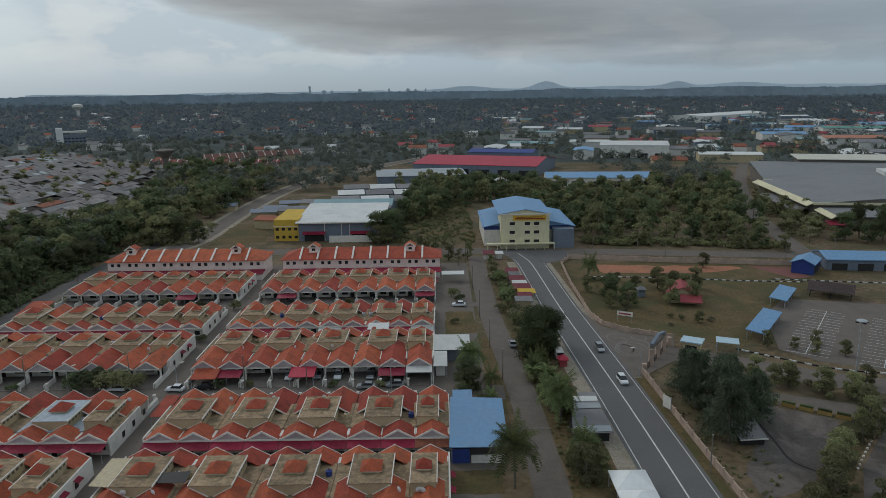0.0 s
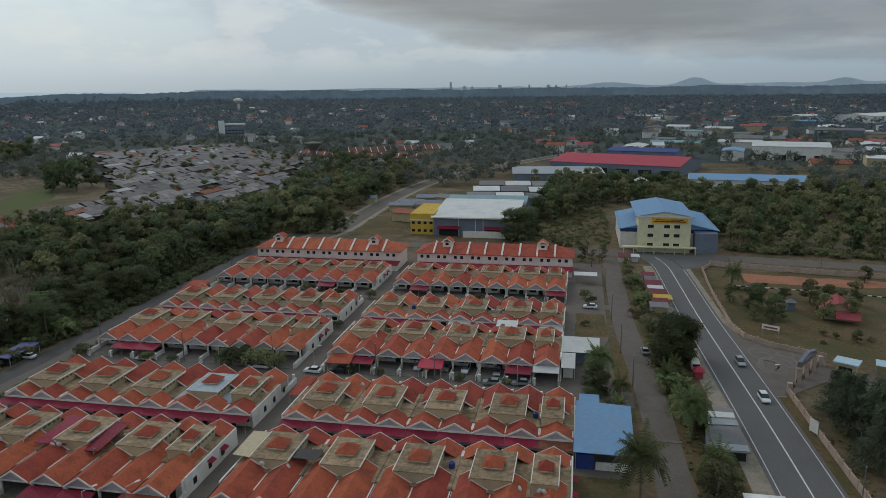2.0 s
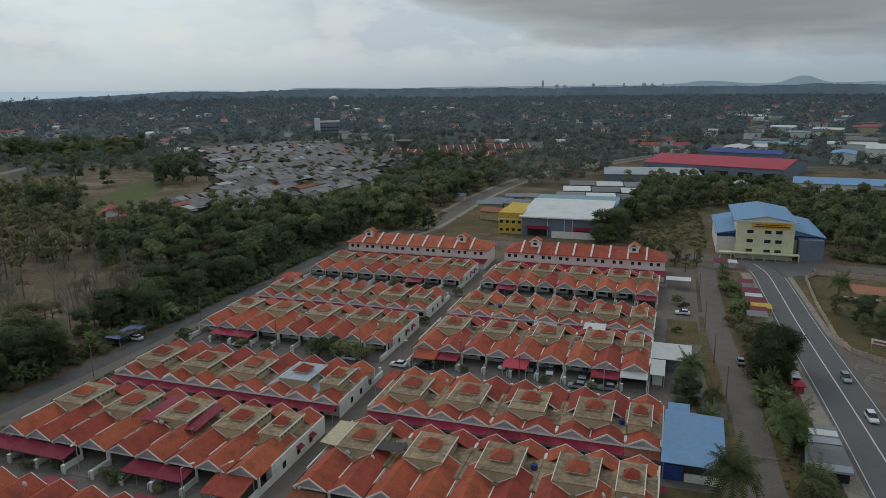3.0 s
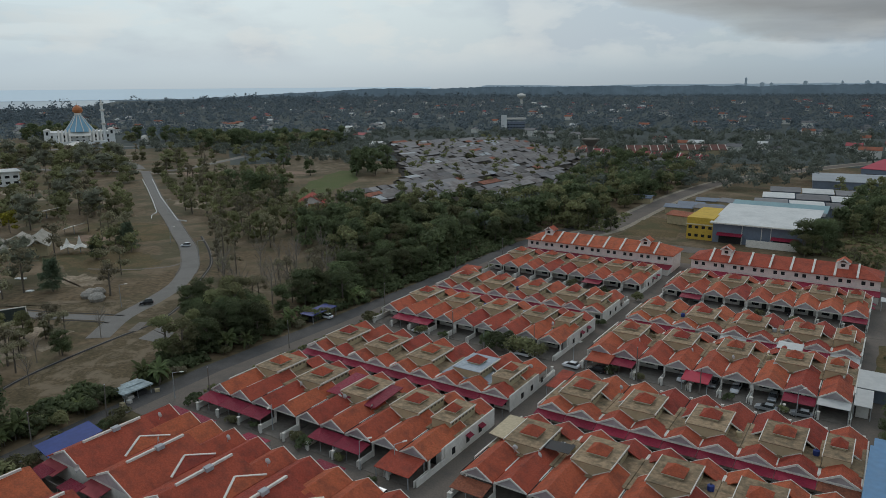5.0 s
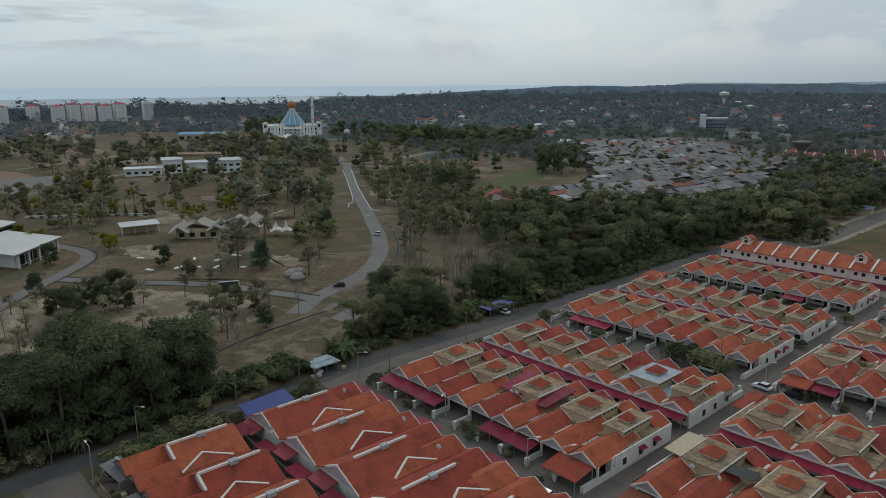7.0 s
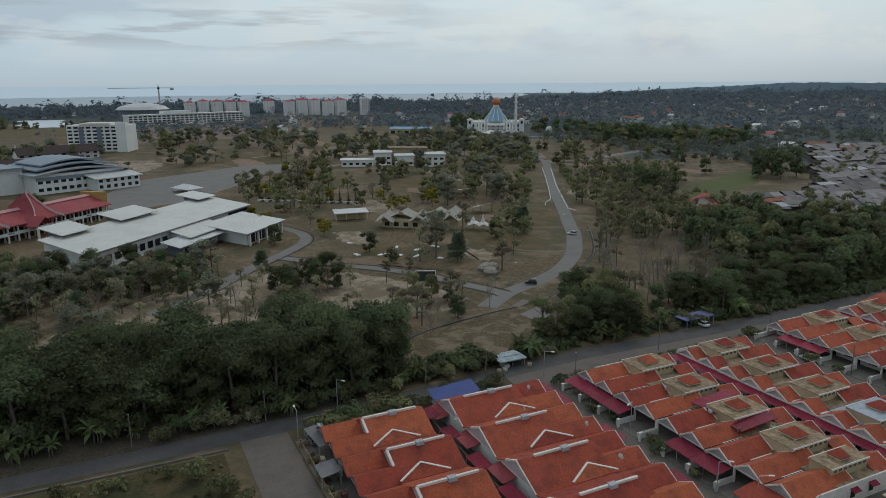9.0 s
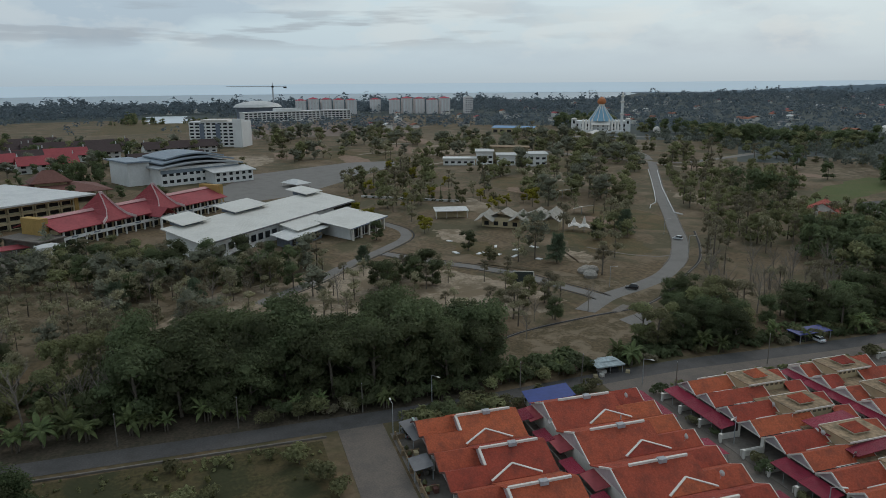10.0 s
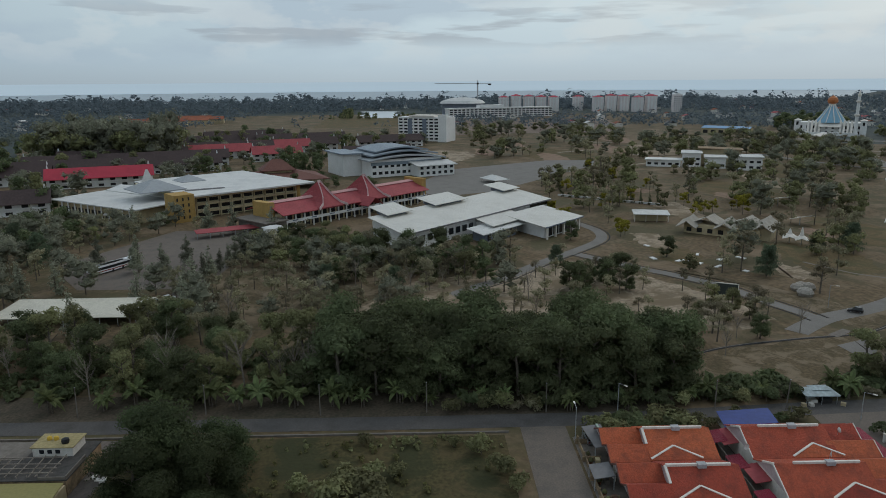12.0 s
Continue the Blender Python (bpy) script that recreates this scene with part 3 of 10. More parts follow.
structure("soil_sandy", "pale trodden ground below the white hall", patch([(-247, -76), (-262, -52), (-256, -27), (-230, -12), (-202, -22), (-192, -44), (-200, -64), (-222, -80)], 0.023, 1.6, 21), SAND_D, "soil")
structure("soil_sandy", "pale sandy ground under dead trees", patch([(-152, 152), (-176, 148), (-186, 164), (-174, 182), (-154, 174)], 0.02, 2.0, 11), SAND_D, "soil")
CURVE = smooth([(-176, 98), (-186.4, 111.5), (-193, 126.3), (-201, 140.8), (-209.5, 151), (-223, 164), (-248.5, 182.5), (-271, 196), (-311, 220), (-365, 251.5), (-465, 314), (-515, 345)])
structure("road_curve", "pale grey curving campus road", strip(CURVE, 6.4, 0.06), ASPHALT_C, "road")
BRANCH = smooth([(-186, 110), (-192.5, 107.8), (-198.2, 105.2), (-208.5, 100.6), (-219, 96.6), (-228, 90), (-236, 83.5), (-244, 75.4), (-256, 65.5), (-267, 57)])
LANE = smooth([(-214, 6), (-224, 16), (-235, 26.7), (-254, 41.7), (-276, 61.5), (-291, 72.5), (-306, 75.8), (-321, 72.6), (-345, 62), (-380, 44)])
structure("road_branch", "pale grey campus lane", strip(BRANCH, 4.6, 0.055), ASPHALT_C, "road")
structure("road_lane", "pale grey curving lane past the white hall", strip(LANE, 5.0, 0.065), ASPHALT_C, "road")
DRAIN = smooth([(-150, 50), (-156, 58), (-162, 66), (-166.7, 77.3), (-171.2, 97.5), (-175, 117.5), (-188.8, 137.5), (-200.7, 151), (-216, 168), (-237, 184), (-262, 200)])
structure("drain", "dark open drain along the clearing", strip(DRAIN, 1.2, 0.07), DARKIN, "drain")
structure("drain_lip", "pale concrete lip of the open drain", strip([(x - 0.55, y + 0.75) for x, y, *_ in DRAIN], 0.35, 0.09), CEMENT, "drain")


def beside(line, off, first=0, last=None):
    """The line shifted sideways by off metres, left when positive."""
    P = [Vector(p[:2]) for p in line][first:last]
    out = []
    for i, p in enumerate(P):
        d = (P[min(i + 1, len(P) - 1)] - P[max(i - 1, 0)]).normalized()
        out.append((p.x - d.y * off, p.y + d.x * off))
    return out


structure("road_cross", "grey campus cross street beyond the bend", strip(smooth([(-640, 300), (-568, 318), (-515, 342), (-500, 362), (-504, 384), (-521, 428), (-540, 475)]), 7, 0.05), ASPHALT_C, "road")
structure("road_cross", "pale campus drive before the mosque", strip(smooth([(-680, 379), (-620, 380), (-575, 374), (-530, 352)]), 7, 0.05), ASPHALT_C, "road")
structure("road_cross", "pale forecourt street of the mosque", strip(smooth([(-800, 405), (-790, 430), (-770, 470), (-752, 500), (-745, 540)]), 14, 0.05), ASPHALT_C, "road")
structure("drain", "narrow dark drain beside the campus lane", strip(beside(BRANCH, 3.2), 0.7, 0.06), DARKIN, "drain")
structure("drain", "narrow dark drain below the campus lane", strip(beside(BRANCH, -3.3), 0.7, 0.06), DARKIN, "drain")
structure("drain", "narrow dark drain beside the curving lane", strip(beside(LANE, -3.4), 0.7, 0.06), DARKIN, "drain")
for off in (3.45, -3.45):
    k = Mesh()
    pts = beside(CURVE, off, 21)
    for a, b in zip(pts, pts[1:]):
        k.beam((*a, 0.22), (*b, 0.22), 0.28, 0.24)
    structure("kerb_curve", "pale concrete kerb along the campus road", k, CEMENT, "kerb")
for pts in ([(-470, 312), (-418, 280.5), (-367, 249), (-334.5, 228.4), (-329, 221.5), (-320, 215)], [(-462, 314.8), (-420, 288.5), (-380.5, 263.8), (-315, 225.4), (-305, 219.6), (-298.5, 220)]):
    k = Mesh()
    for a, b in zip(pts, pts[1:]):
        k.beam((*a, 0.45), (*b, 0.45), 0.35, 0.9)
    structure("parapet_curve", "low white parapet of the campus road", k, CAMPUS_W, "wall")
structure("road_path", "pale footpath to the boulders", strip(smooth([(-250, 139), (-240, 144.4), (-232.7, 149.1), (-227, 157), (-227, 163)]), 1.3, 0.05), CEMENT, "path")
for a, b, w in (((-502, 364), (-549, 482), 2.0), ((-549, 482), (-463, 528), 2.0), ((-615, 341), (-605, 394), 5.0), ((-688, 381), (-640, 434), 6.0), ((-525, 344), (-476, 345), 5.0), ((-667, 123), (-690, 160), 5.0), ((-786, 175), (-772, 202), 7.0), ((-676, 203), (-640, 190), 5.0), ((-560, 160), (-610, 232), 4.0), ((-610, 232), (-660, 300), 4.0)):
    structure("road_path", "pale unpaved track on the campus", strip([a, ((a[0] + b[0]) / 2 + 3, (a[1] + b[1]) / 2 - 3), b], w, 0.045), GRAVEL, "path")
for k, (x, y, a, b) in enumerate(((-442, 114, 12, 8), (-427, 131, 10, 7), (-404, 176, 14, 8), (-472, 352, 12, 9), (-401, 396, 16, 9), (-300, 172, 12, 6), (-620, 110, 46, 13), (-700, 180, 56, 15), (-760, 90, 54, 15), (-680, 55, 38, 12), (-820, 215, 60, 17), (-600, 200, 34, 10))):
    structure("soil_earth", "bare orange earth on the campus", patch([(x + a * math.cos(i * 0.785), y + b * math.sin(i * 0.785) * (0.8 + 0.3 * ((i * 5 + k) % 3) / 2)) for i in range(8)], 0.034, 1.4, 130 + k), mat("orange_campus_earth", (0.25, 0.165, 0.115), 0.95, 0.25, 0.8, 0.6, 0.2, 0.04, stain_color=(0.12, 0.09, 0.05)), "soil")
structure("soil_earth", "worn red-brown patch on the overgrown plot", patch([(-99, 3.4), (-96.5, -1), (-92.5, -2), (-90.5, 2), (-93, 5.4), (-97, 6)], 0.035, 0.5, 140), mat("worn_plot_earth", (0.20, 0.105, 0.062), 0.95, 0.3, 1.0, 0.7, 0.3, 0.04, stain_color=(0.08, 0.064, 0.03)), "soil")
structure("pavement_court", "small grey paved court beside the drain", patch([(-166, 103.5), (-156, 105), (-165.5, 115.5), (-170.6, 114.5)], 0.075), ASPHALT_C, "pavement")
structure("pavement_court", "pale slab bridging the drain", patch([(-171.5, 107), (-176, 113.5), (-178, 112), (-173.8, 105.5)], 0.1), CEMENT, "pavement")
structure("soil_sandy", "pale trodden strip between drain and road", patch([(-176, 122), (-190, 141), (-205, 158), (-212, 160), (-203, 147), (-194, 133), (-186, 117), (-181, 113)], 0.022, 0.6, 17), SAND_D, "soil")
structure("soil_sandy", "pale bare strip above the campus lane", patch([(-190, 113), (-200, 110), (-222, 100.5), (-240, 87), (-238, 94), (-222, 108), (-204, 122), (-197, 126)], 0.022, 1.2, 18), SAND_D, "soil")
structure("pavement_plaza", "wide pale concrete forecourt", patch([(-400, -14), (-440, -20), (-545, 20), (-600, 100), (-600, 142), (-560, 132), (-430, 40)], 0.05), ASPHALT_C, "pavement")
structure("pavement_campus", "grey campus car park", patch([(-225, -84), (-225, -118), (-255, -142), (-320, -118), (-318, -72), (-240, -76)], 0.05), ASPHALT_W, "pavement")
structure("pavement_shed", "grey yard by the car shelter", strip([(-190, -75), (-215, -80), (-240, -85)], 8, 0.065), ASPHALT_W, "pavement")
structure("grass_field", "wide green field before the lake", patch([(-1060, -170), (-1380, -190), (-1385, -10), (-1080, 0)], 0.03, 4.0, 74), GRASS, "grass")
structure("grass_field", "green field beside the village", patch([(-286, 282), (-296, 291), (-350, 362), (-376, 424), (-366, 436), (-323, 382), (-303, 330), (-283, 300)], 0.03, 2.0, 12), mat("bright_field_grass", (0.075, 0.095, 0.024), 0.95, 0.3, 1.0, 0.6, 0.06, 0.06, stain_color=(0.12, 0.10, 0.04)), "grass")
structure("soil_bare", "bare brown plot beyond the green field", patch([(-380, 376), (-440, 432), (-500, 494), (-458, 522), (-410, 470), (-374, 426)], 0.03, 2.5, 19), SAND_D, "soil")
structure("grass_field", "overgrown grass plot behind the terraces", patch([(-30, 300), (14, 296), (16, 420), (-20, 430)], 0.03, 2.0, 13), GRASS, "grass")
structure("grass_field", "green verge beside the bend", patch([(-102, 299), (-104, 340), (-103, 351), (-91, 347), (-82, 326), (-79, 306)], 0.05, 1.0, 14), GRASS, "grass")
MARKET = smooth([(-117, 290), (-111.5, 312), (-111.5, 367), (-110.5, 420), (-104, 485), (-89, 543), (-62, 605), (-40, 650), (0, 728)])
structure("verge_market", "pale trodden verge of the market road", strip(MARKET, 15, 0.04), GRAVEL, "verge")
structure("road_market", "grey road past the warehouses", strip(MARKET, 9.5, 0.07), ASPHALT_W, "road")
structure("water_sea", "calm pale grey sea to the horizon", patch([(-2350, -3000), (-2300, -600), (-2350, 300), (-2450, 1000), (-2550, 1500)] + [(-4900 * math.sin(math.radians(a)), 4900 * math.cos(math.radians(a))) for a in range(57, 128, 2)], 0.4, 0), mat("sea_water", (0.23, 0.29, 0.33), 0.35, 0.05, 0.02, 0.2, 0.002, spec=0.5), "water")
# the bright sky reflection is put into the lake's base colour
structure("water_lake", "still pale lake", patch([(-1345, -118), (-1400, -112), (-1440, -138), (-1540, -128), (-1640, -150), (-1650, -92), (-1625, -66), (-1540, -72), (-1470, -52), (-1400, -66), (-1335, -58)], 0.1, 6, 15), mat("sky_pale_lake_water", (0.52, 0.56, 0.58), 0.35, 0.05, 0.02, 0.1, 0.01, spec=0.6), "water")
for k, (x, y, a, b) in enumerate(((-255, 150, 30, 16), (-300, 190, 34, 18), (-345, 60, 26, 14), (-262, 96, 20, 9), (-420, 190, 46, 24), (-520, 260, 60, 30), (-640, 120, 70, 34), (-700, 330, 80, 40))):
    structure("grass_lawn", "rough olive campus lawn", patch([(x + a * math.cos(i * 0.785) * (0.8 + 0.3 * ((i * 7 + k) % 3) / 2), y + b * math.sin(i * 0.785)) for i in range(8)], 0.024, 1.8, 40 + k), GRASS, "grass")
for k, (x, y, a, b) in enumerate(((-238, 128, 14, 6), (-290, 95, 18, 8), (-360, 130, 30, 10), (-460, 230, 40, 14), (-560, 200, 44, 16), (-680, 220, 70, 22), (-330, 260, 30, 14), (-650, 20, 60, 24))):
    structure("soil_bare", "bare sandy soil on the campus", patch([(x + a * math.cos(i * 0.785) * (0.8 + 0.3 * ((i * 5 + k) % 3) / 2), y + b * math.sin(i * 0.785)) for i in range(8)], 0.028, 2.0, 60 + k), SAND, "soil")
structure("soil_building_site", "bare brown soil of a wide building site", patch([(-900, 30), (-1060, 12), (-1270, 20), (-1270, 320), (-1120, 300), (-940, 250)], 0.03, 5.0, 81), mat("building_site_soil", (0.20, 0.148, 0.118), 0.95, 0.25, 0.3, 0.7, 0.02, stain_color=(0.10, 0.09, 0.06)), "soil")

# ---------------------------------------------------------------- terraces
U = 6.2
DEEP = 23.0
SHORT = 4.2


def terrace(n, flip=False):
    """n joined single-storey houses (2, or 1 at a row's end), front at y = 0, street towards -y, with a raised clerestory room."""
    w = n * U
    f = SHORT if flip else 0.0  # where the front stands
    house = thing("terrace_house", "single-storey terrace house with orange tiled gables and a raised clerestory box" if n == 2 else "end terrace house with orange tiled gables and a small raised box", "house", group="terrace houses")
    wall = Mesh()
    wall.box(0.02, w - 0.02, f + 4.0, f + 4.25, 0, 3.2).box(0.02, w - 0.02, DEEP - 1.3, DEEP - 1.05, 0, 3.2)
    for k in range(n + 1):
        x = min(max(k * U, 0.13), w - 0.13)
        wall.box(x - 0.11, x + 0.11, f + 4.25, DEEP - 1.3, 0, 3.25)
    part("wall", wall, WHITE, house)
    part("porch_floor", Mesh().box(0.05, w - 0.05, f - 4.3, f + 4.0, 0.02, 0.12), CEMENT, house)
    part("beam", Mesh().box(0.0, w, f + 0.1, f + 0.5, 2.75, 3.12), TRIM, house)
    for k in range(n + 1):
        x = min(max(k * U, 0.2), w - 0.2)
        part("column", Mesh().box(x - 0.17, x + 0.17, f + 0.15, f + 0.49, 0, 2.75), TRIM, house)
        part("side_wall", Mesh().box(x - 0.08, x + 0.08, f - 4.3, f + 0.15, 0, 1.3), WHITE, house)
    for k in range(n):
        a, b, xm = k * U, (k + 1) * U, (k + 0.5) * U
        part("roof", Mesh().gable(a + 0.05, b - 0.05, f - 0.25, 13.4, 3.15, 4.95, 0.16, 0.0), TILE, house)
        part("gable", Mesh().slab([(a + 0.5, f + 0.02, 3.14), (b - 0.5, f + 0.02, 3.14), (xm, f + 0.02, 4.7)], 0), MAUVE, house)
        part("barge_board", Mesh().beam((a + 0.1, f - 0.3, 3.2), (xm, f - 0.3, 5.06), 0.14, 0.27).beam((xm, f - 0.3, 5.06), (b - 0.1, f - 0.3, 3.2), 0.14, 0.27), TRIM, house)
        part("back_barge", Mesh().beam((a + 0.1, 13.45, 3.2), (xm, 13.45, 5.02), 0.12, 0.26).beam((xm, 13.45, 5.02), (b - 0.1, 13.45, 3.2), 0.12, 0.26), TRIM, house)
        part("rear_roof", Mesh().gable(a + 0.05, b - 0.05, 18.7, DEEP, 3.15, 4.75, 0.16, 0.0), TILE, house)
        part("rear_gable", Mesh().slab([(a + 0.5, DEEP - 0.2, 3.14), (xm, DEEP - 0.2, 4.5), (b - 0.5, DEEP - 0.2, 3.14)], 0), MAUVE, house)
        part("rear_barge_board", Mesh().beam((a + 0.1, DEEP + 0.05, 3.2), (xm, DEEP + 0.05, 4.86), 0.14, 0.34).beam((xm, DEEP + 0.05, 4.86), (b - 0.1, DEEP + 0.05, 3.2), 0.14, 0.34), TRIM, house)
        if flip:  # the back lane side is the one that shows
            part("rear_window", Mesh().box(a + 0.9, a + 2.3, DEEP - 1.05, DEEP - 0.98, 1.0, 2.1), GLASS_DK, house)
            part("rear_door", Mesh().box(a + 3.8, a + 4.7, DEEP - 1.05, DEEP - 0.98, 0.05, 2.1), DARKIN, house)
        else:
            part("window", Mesh().box(a + 0.9, a + 2.9, 3.93, 4.0, 0.9, 2.2), GLASS_DK, house)
            part("door", Mesh().box(a + 3.7, a + 5.0, 3.93, 4.0, 0.1, 2.2), DARKIN, house)
        for x in (a + 0.75,):
            post = part("gate_post", Mesh().box(x - 0.22, x + 0.22, f - 4.6, f - 4.2, 0, 1.7), WHITE, house)
            part("post_cap", Mesh().box(x - 0.3, x + 0.3, f - 4.68, f - 4.12, 1.7, 1.82), TRIM, post)
    part("rear_beam", Mesh().box(0.0, w, DEEP - 0.35, DEEP + 0.05, 2.85, 3.15), TRIM, house)
    part("flat_roof", Mesh().box(0.05, w - 0.05, 9.0, 19.4, 3.28, 3.5), CONC, house)
    x0, x1 = (w / 2 - 3.3, w / 2 + 3.3) if n == 2 else ((w - 4.2, w - 0.2) if flip else (0.2, 4.2))
    y0, y1, xc, top = 9.9, 18.9, (x0 + x1) / 2, 5.3
    part("clerestory", Mesh().box(x0, x1, y0, y1, 3.4, top), CREAM, house, "cream painted raised clerestory room")
    part("slab", Mesh().box(x0 - 0.12, x1 + 0.12, y0 - 0.15, y1 + 0.15, top, top + 0.12), CONC, house, "stained flat concrete slab")
    for x in (x0 - 0.2, x1 + 0.06):
        part("fascia", Mesh().box(x, x + 0.14, y0 - 0.15, y1 + 0.15, top - 0.12, top + 0.17), TRIM, house)
    # vents are small raised boxes; the shade in them is put into their colour
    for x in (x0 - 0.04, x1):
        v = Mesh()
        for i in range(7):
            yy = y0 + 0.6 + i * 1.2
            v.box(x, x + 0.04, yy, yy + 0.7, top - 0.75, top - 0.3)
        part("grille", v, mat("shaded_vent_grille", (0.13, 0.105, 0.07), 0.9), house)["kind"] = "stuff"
    if n == 2:  # white flashing where the roof slopes meet the clerestory
        part("flashing", Mesh().beam((x0 + 0.1, y0 - 0.08, 5.1), (w / 2, y0 - 0.08, 3.32), 0.16, 0.2).beam((w / 2, y0 - 0.08, 3.32), (x1 - 0.1, y0 - 0.08, 5.1), 0.16, 0.2), TRIM, house)
        part("rear_flashing", Mesh().beam((x0 + 0.1, y1 + 0.08, 4.9), (w / 2, y1 + 0.08, 3.3), 0.16, 0.2).beam((w / 2, y1 + 0.08, 3.3), (x1 - 0.1, y1 + 0.08, 4.9), 0.16, 0.2), TRIM, house)
    rx, yc = (1.75 if n == 2 else 1.3), 14.2
    cap = part("lantern", Mesh().box(xc - rx + 0.3, xc + rx - 0.3, yc - rx + 0.25, yc + rx - 0.25, top + 0.12, top + 0.62), CREAM, house)
    part("lantern_roof", Mesh().hip(xc - rx, xc + rx, yc - rx, yc + rx, top + 0.66, top + 1.95, 0.1), TILE, cap)
    part("lantern_edge", Mesh().box(xc - rx + 0.04, xc + rx - 0.04, yc - rx + 0.04, yc + rx - 0.04, top + 0.46, top + 0.56), TRIM, cap)
    part("gutter", Mesh().box(w - 0.14 if flip else 0.02, w - 0.02 if flip else 0.14, f - 0.2, 9.5, 3.16, 3.3), DARKIN, house)
    return house


PAIR, PAIR_TURNED, SINGLE, SINGLE_TURNED = terrace(2), terrace(2, True), terrace(1), terrace(1, True)
ROWS = [  # left end, front, facing, right end piece
    (-117.6, 88.6, 1), (-55.4, 88.6, 1), (-117.6, 140.3, -1), (-55.2, 140.3, -1),
    (-121.2, 151.8, 1), (-58.6, 151.8, 1), (-121.2, 203.0, -1), (-58.6, 203.0, -1), (-121.2, 214.0, 1), (-58.6, 214.0, 1),
]
used = set()


def set_house(kind, at, turn):
    if kind.name in used:
        return copy_thing(kind, pose(*at, 0, 0, turn))
    used.add(kind.name)
    kind.matrix_basis = pose(*at, 0, 0, turn)
    return kind


for x0, yf, way in ROWS:
    for k in range(5):
        kind, wide = ((PAIR if way > 0 else PAIR_TURNED), 2 * U) if k < 4 else ((SINGLE if way > 0 else SINGLE_TURNED), U)
        x = x0 + k * 2 * U
        h = set_house(kind, (x, yf, 0) if way > 0 else (x + wide, yf, 0), 0 if way > 0 else 180)
        if (x0, yf, k) == (-117.6, 140.3, 3):  # one neighbour has painted its slab
            for o in h.children:
                if o.name.startswith(("slab", "flat_roof")):
                    o.material_slots[0].link = "OBJECT"
                    o.material_slots[0].material = mat("pale_blue_painted_slab", (0.36, 0.40, 0.44), 0.7, 0.15, 1.5, 0.5, 0.5)


def awning(x0, x1, y, out, z, drop, material=CRIMSON, label="crimson corrugated metal awning on a house wall"):
    """A sloped metal sheet on brackets, out metres deep from the line y."""
    m = Mesh().slab([(x0, y, z), (x1, y, z), (x1, y + out, z - drop), (x0, y + out, z - drop)] if out > 0 else [(x0, y + out, z - drop), (x1, y + out, z - drop), (x1, y, z), (x0, y, z)], 0.05)
    a = thing("awning", label, "awning", group="awnings")
    part("sheet", m, material, a)
    n = max(1, round((x1 - x0) / 3.1))
    for i in range(n + 1):
        x = x0 + 0.1 + (x1 - x0 - 0.2) * i / n
        part("post", Mesh().box(x - 0.04, x + 0.04, y + out * 0.93 - 0.04, y + out * 0.93 + 0.04, 0.03, z - drop), STEEL, a)
    return a


rng = random.Random(7)
FRONT = {0: "ccc--cc--", 1: "o-c--c---", 4: "-cc------", 5: "-c-----c-", 8: "------c--", 9: "-c------c"}
REAR = {2: "ccccccccc", 3: "cccccccco", 6: "cccccccc-", 7: "ccc-pcccp"}
KINDS = {"c": (CRIMSON, "crimson corrugated metal awning on a house wall"), "o": (TILE_OLD, "rusty orange metal awning on a house wall"), "p": (PALE_R, "pale metal sheet awning on a house wall")}
for i, (x0, yf, way) in enumerate(ROWS):
    for k, c in enumerate((FRONT if way > 0 else REAR).get(i, "")):
        if c == "-":
            continue
        a, b = x0 + k * U + 0.05, x0 + (k + 1) * U - 0.05
        if way > 0:
            awning(a, b, yf - 0.35, -3.4, 2.75, 0.5, *KINDS[c])
        else:
            awning(a, b, yf - DEEP + 0.05, -2.4, 2.82, 0.45, *KINDS[c])


def end_wall(x, yf, way, east):
    """The plain side wall that closes a row, with windows under small awnings."""
    w = thing("end_wall", "white plastered end wall of a terrace row", "wall")
    s = 1 if east else -1
    a, b = (yf + 0.2, yf + DEEP - 0.4) if way > 0 else (yf - DEEP + 0.4, yf - SHORT - 0.2)
    xa, xb = (x + 0.01, x + 0.25) if east else (x - 0.25, x - 0.01)
    part("plaster", Mesh().box(xa, xb, a + (4.6 if way > 0 else 0), b - (0 if way > 0 else 4.6), 0, 3.55), WHITE, w)
    lo = (a - 4.2, a + 4.59) if way > 0 else (b - 4.59, b + 4.2)
    part("yard_wall", Mesh().box(xa + 0.02, xb - 0.02, *lo, 0, 1.25), WHITE, w)
    xo = (xb, xb + 0.05) if east else (xa - 0.05, xa)
    for y in (7.5, 12.5, 17.0):
        yy = yf + way * y
        win = part("window", Mesh().box(*xo, yy - 0.55, yy + 0.55, 1.0, 2.2), GLASS_DK, w)
        if y > 8 and way > 0:
            o = xb if east else xa
            part("hood", Mesh().slab([(o, yy - 0.9, 2.75), (o, yy + 0.9, 2.75), (o + s * 0.9, yy + 0.9, 2.35), (o + s * 0.9, yy - 0.9, 2.35)], 0.05), CRIMSON, win)


for x0, yf, way in ROWS:
    end_wall(x0, yf, way, False)
    end_wall(x0 + 9 * U, yf, way, True)


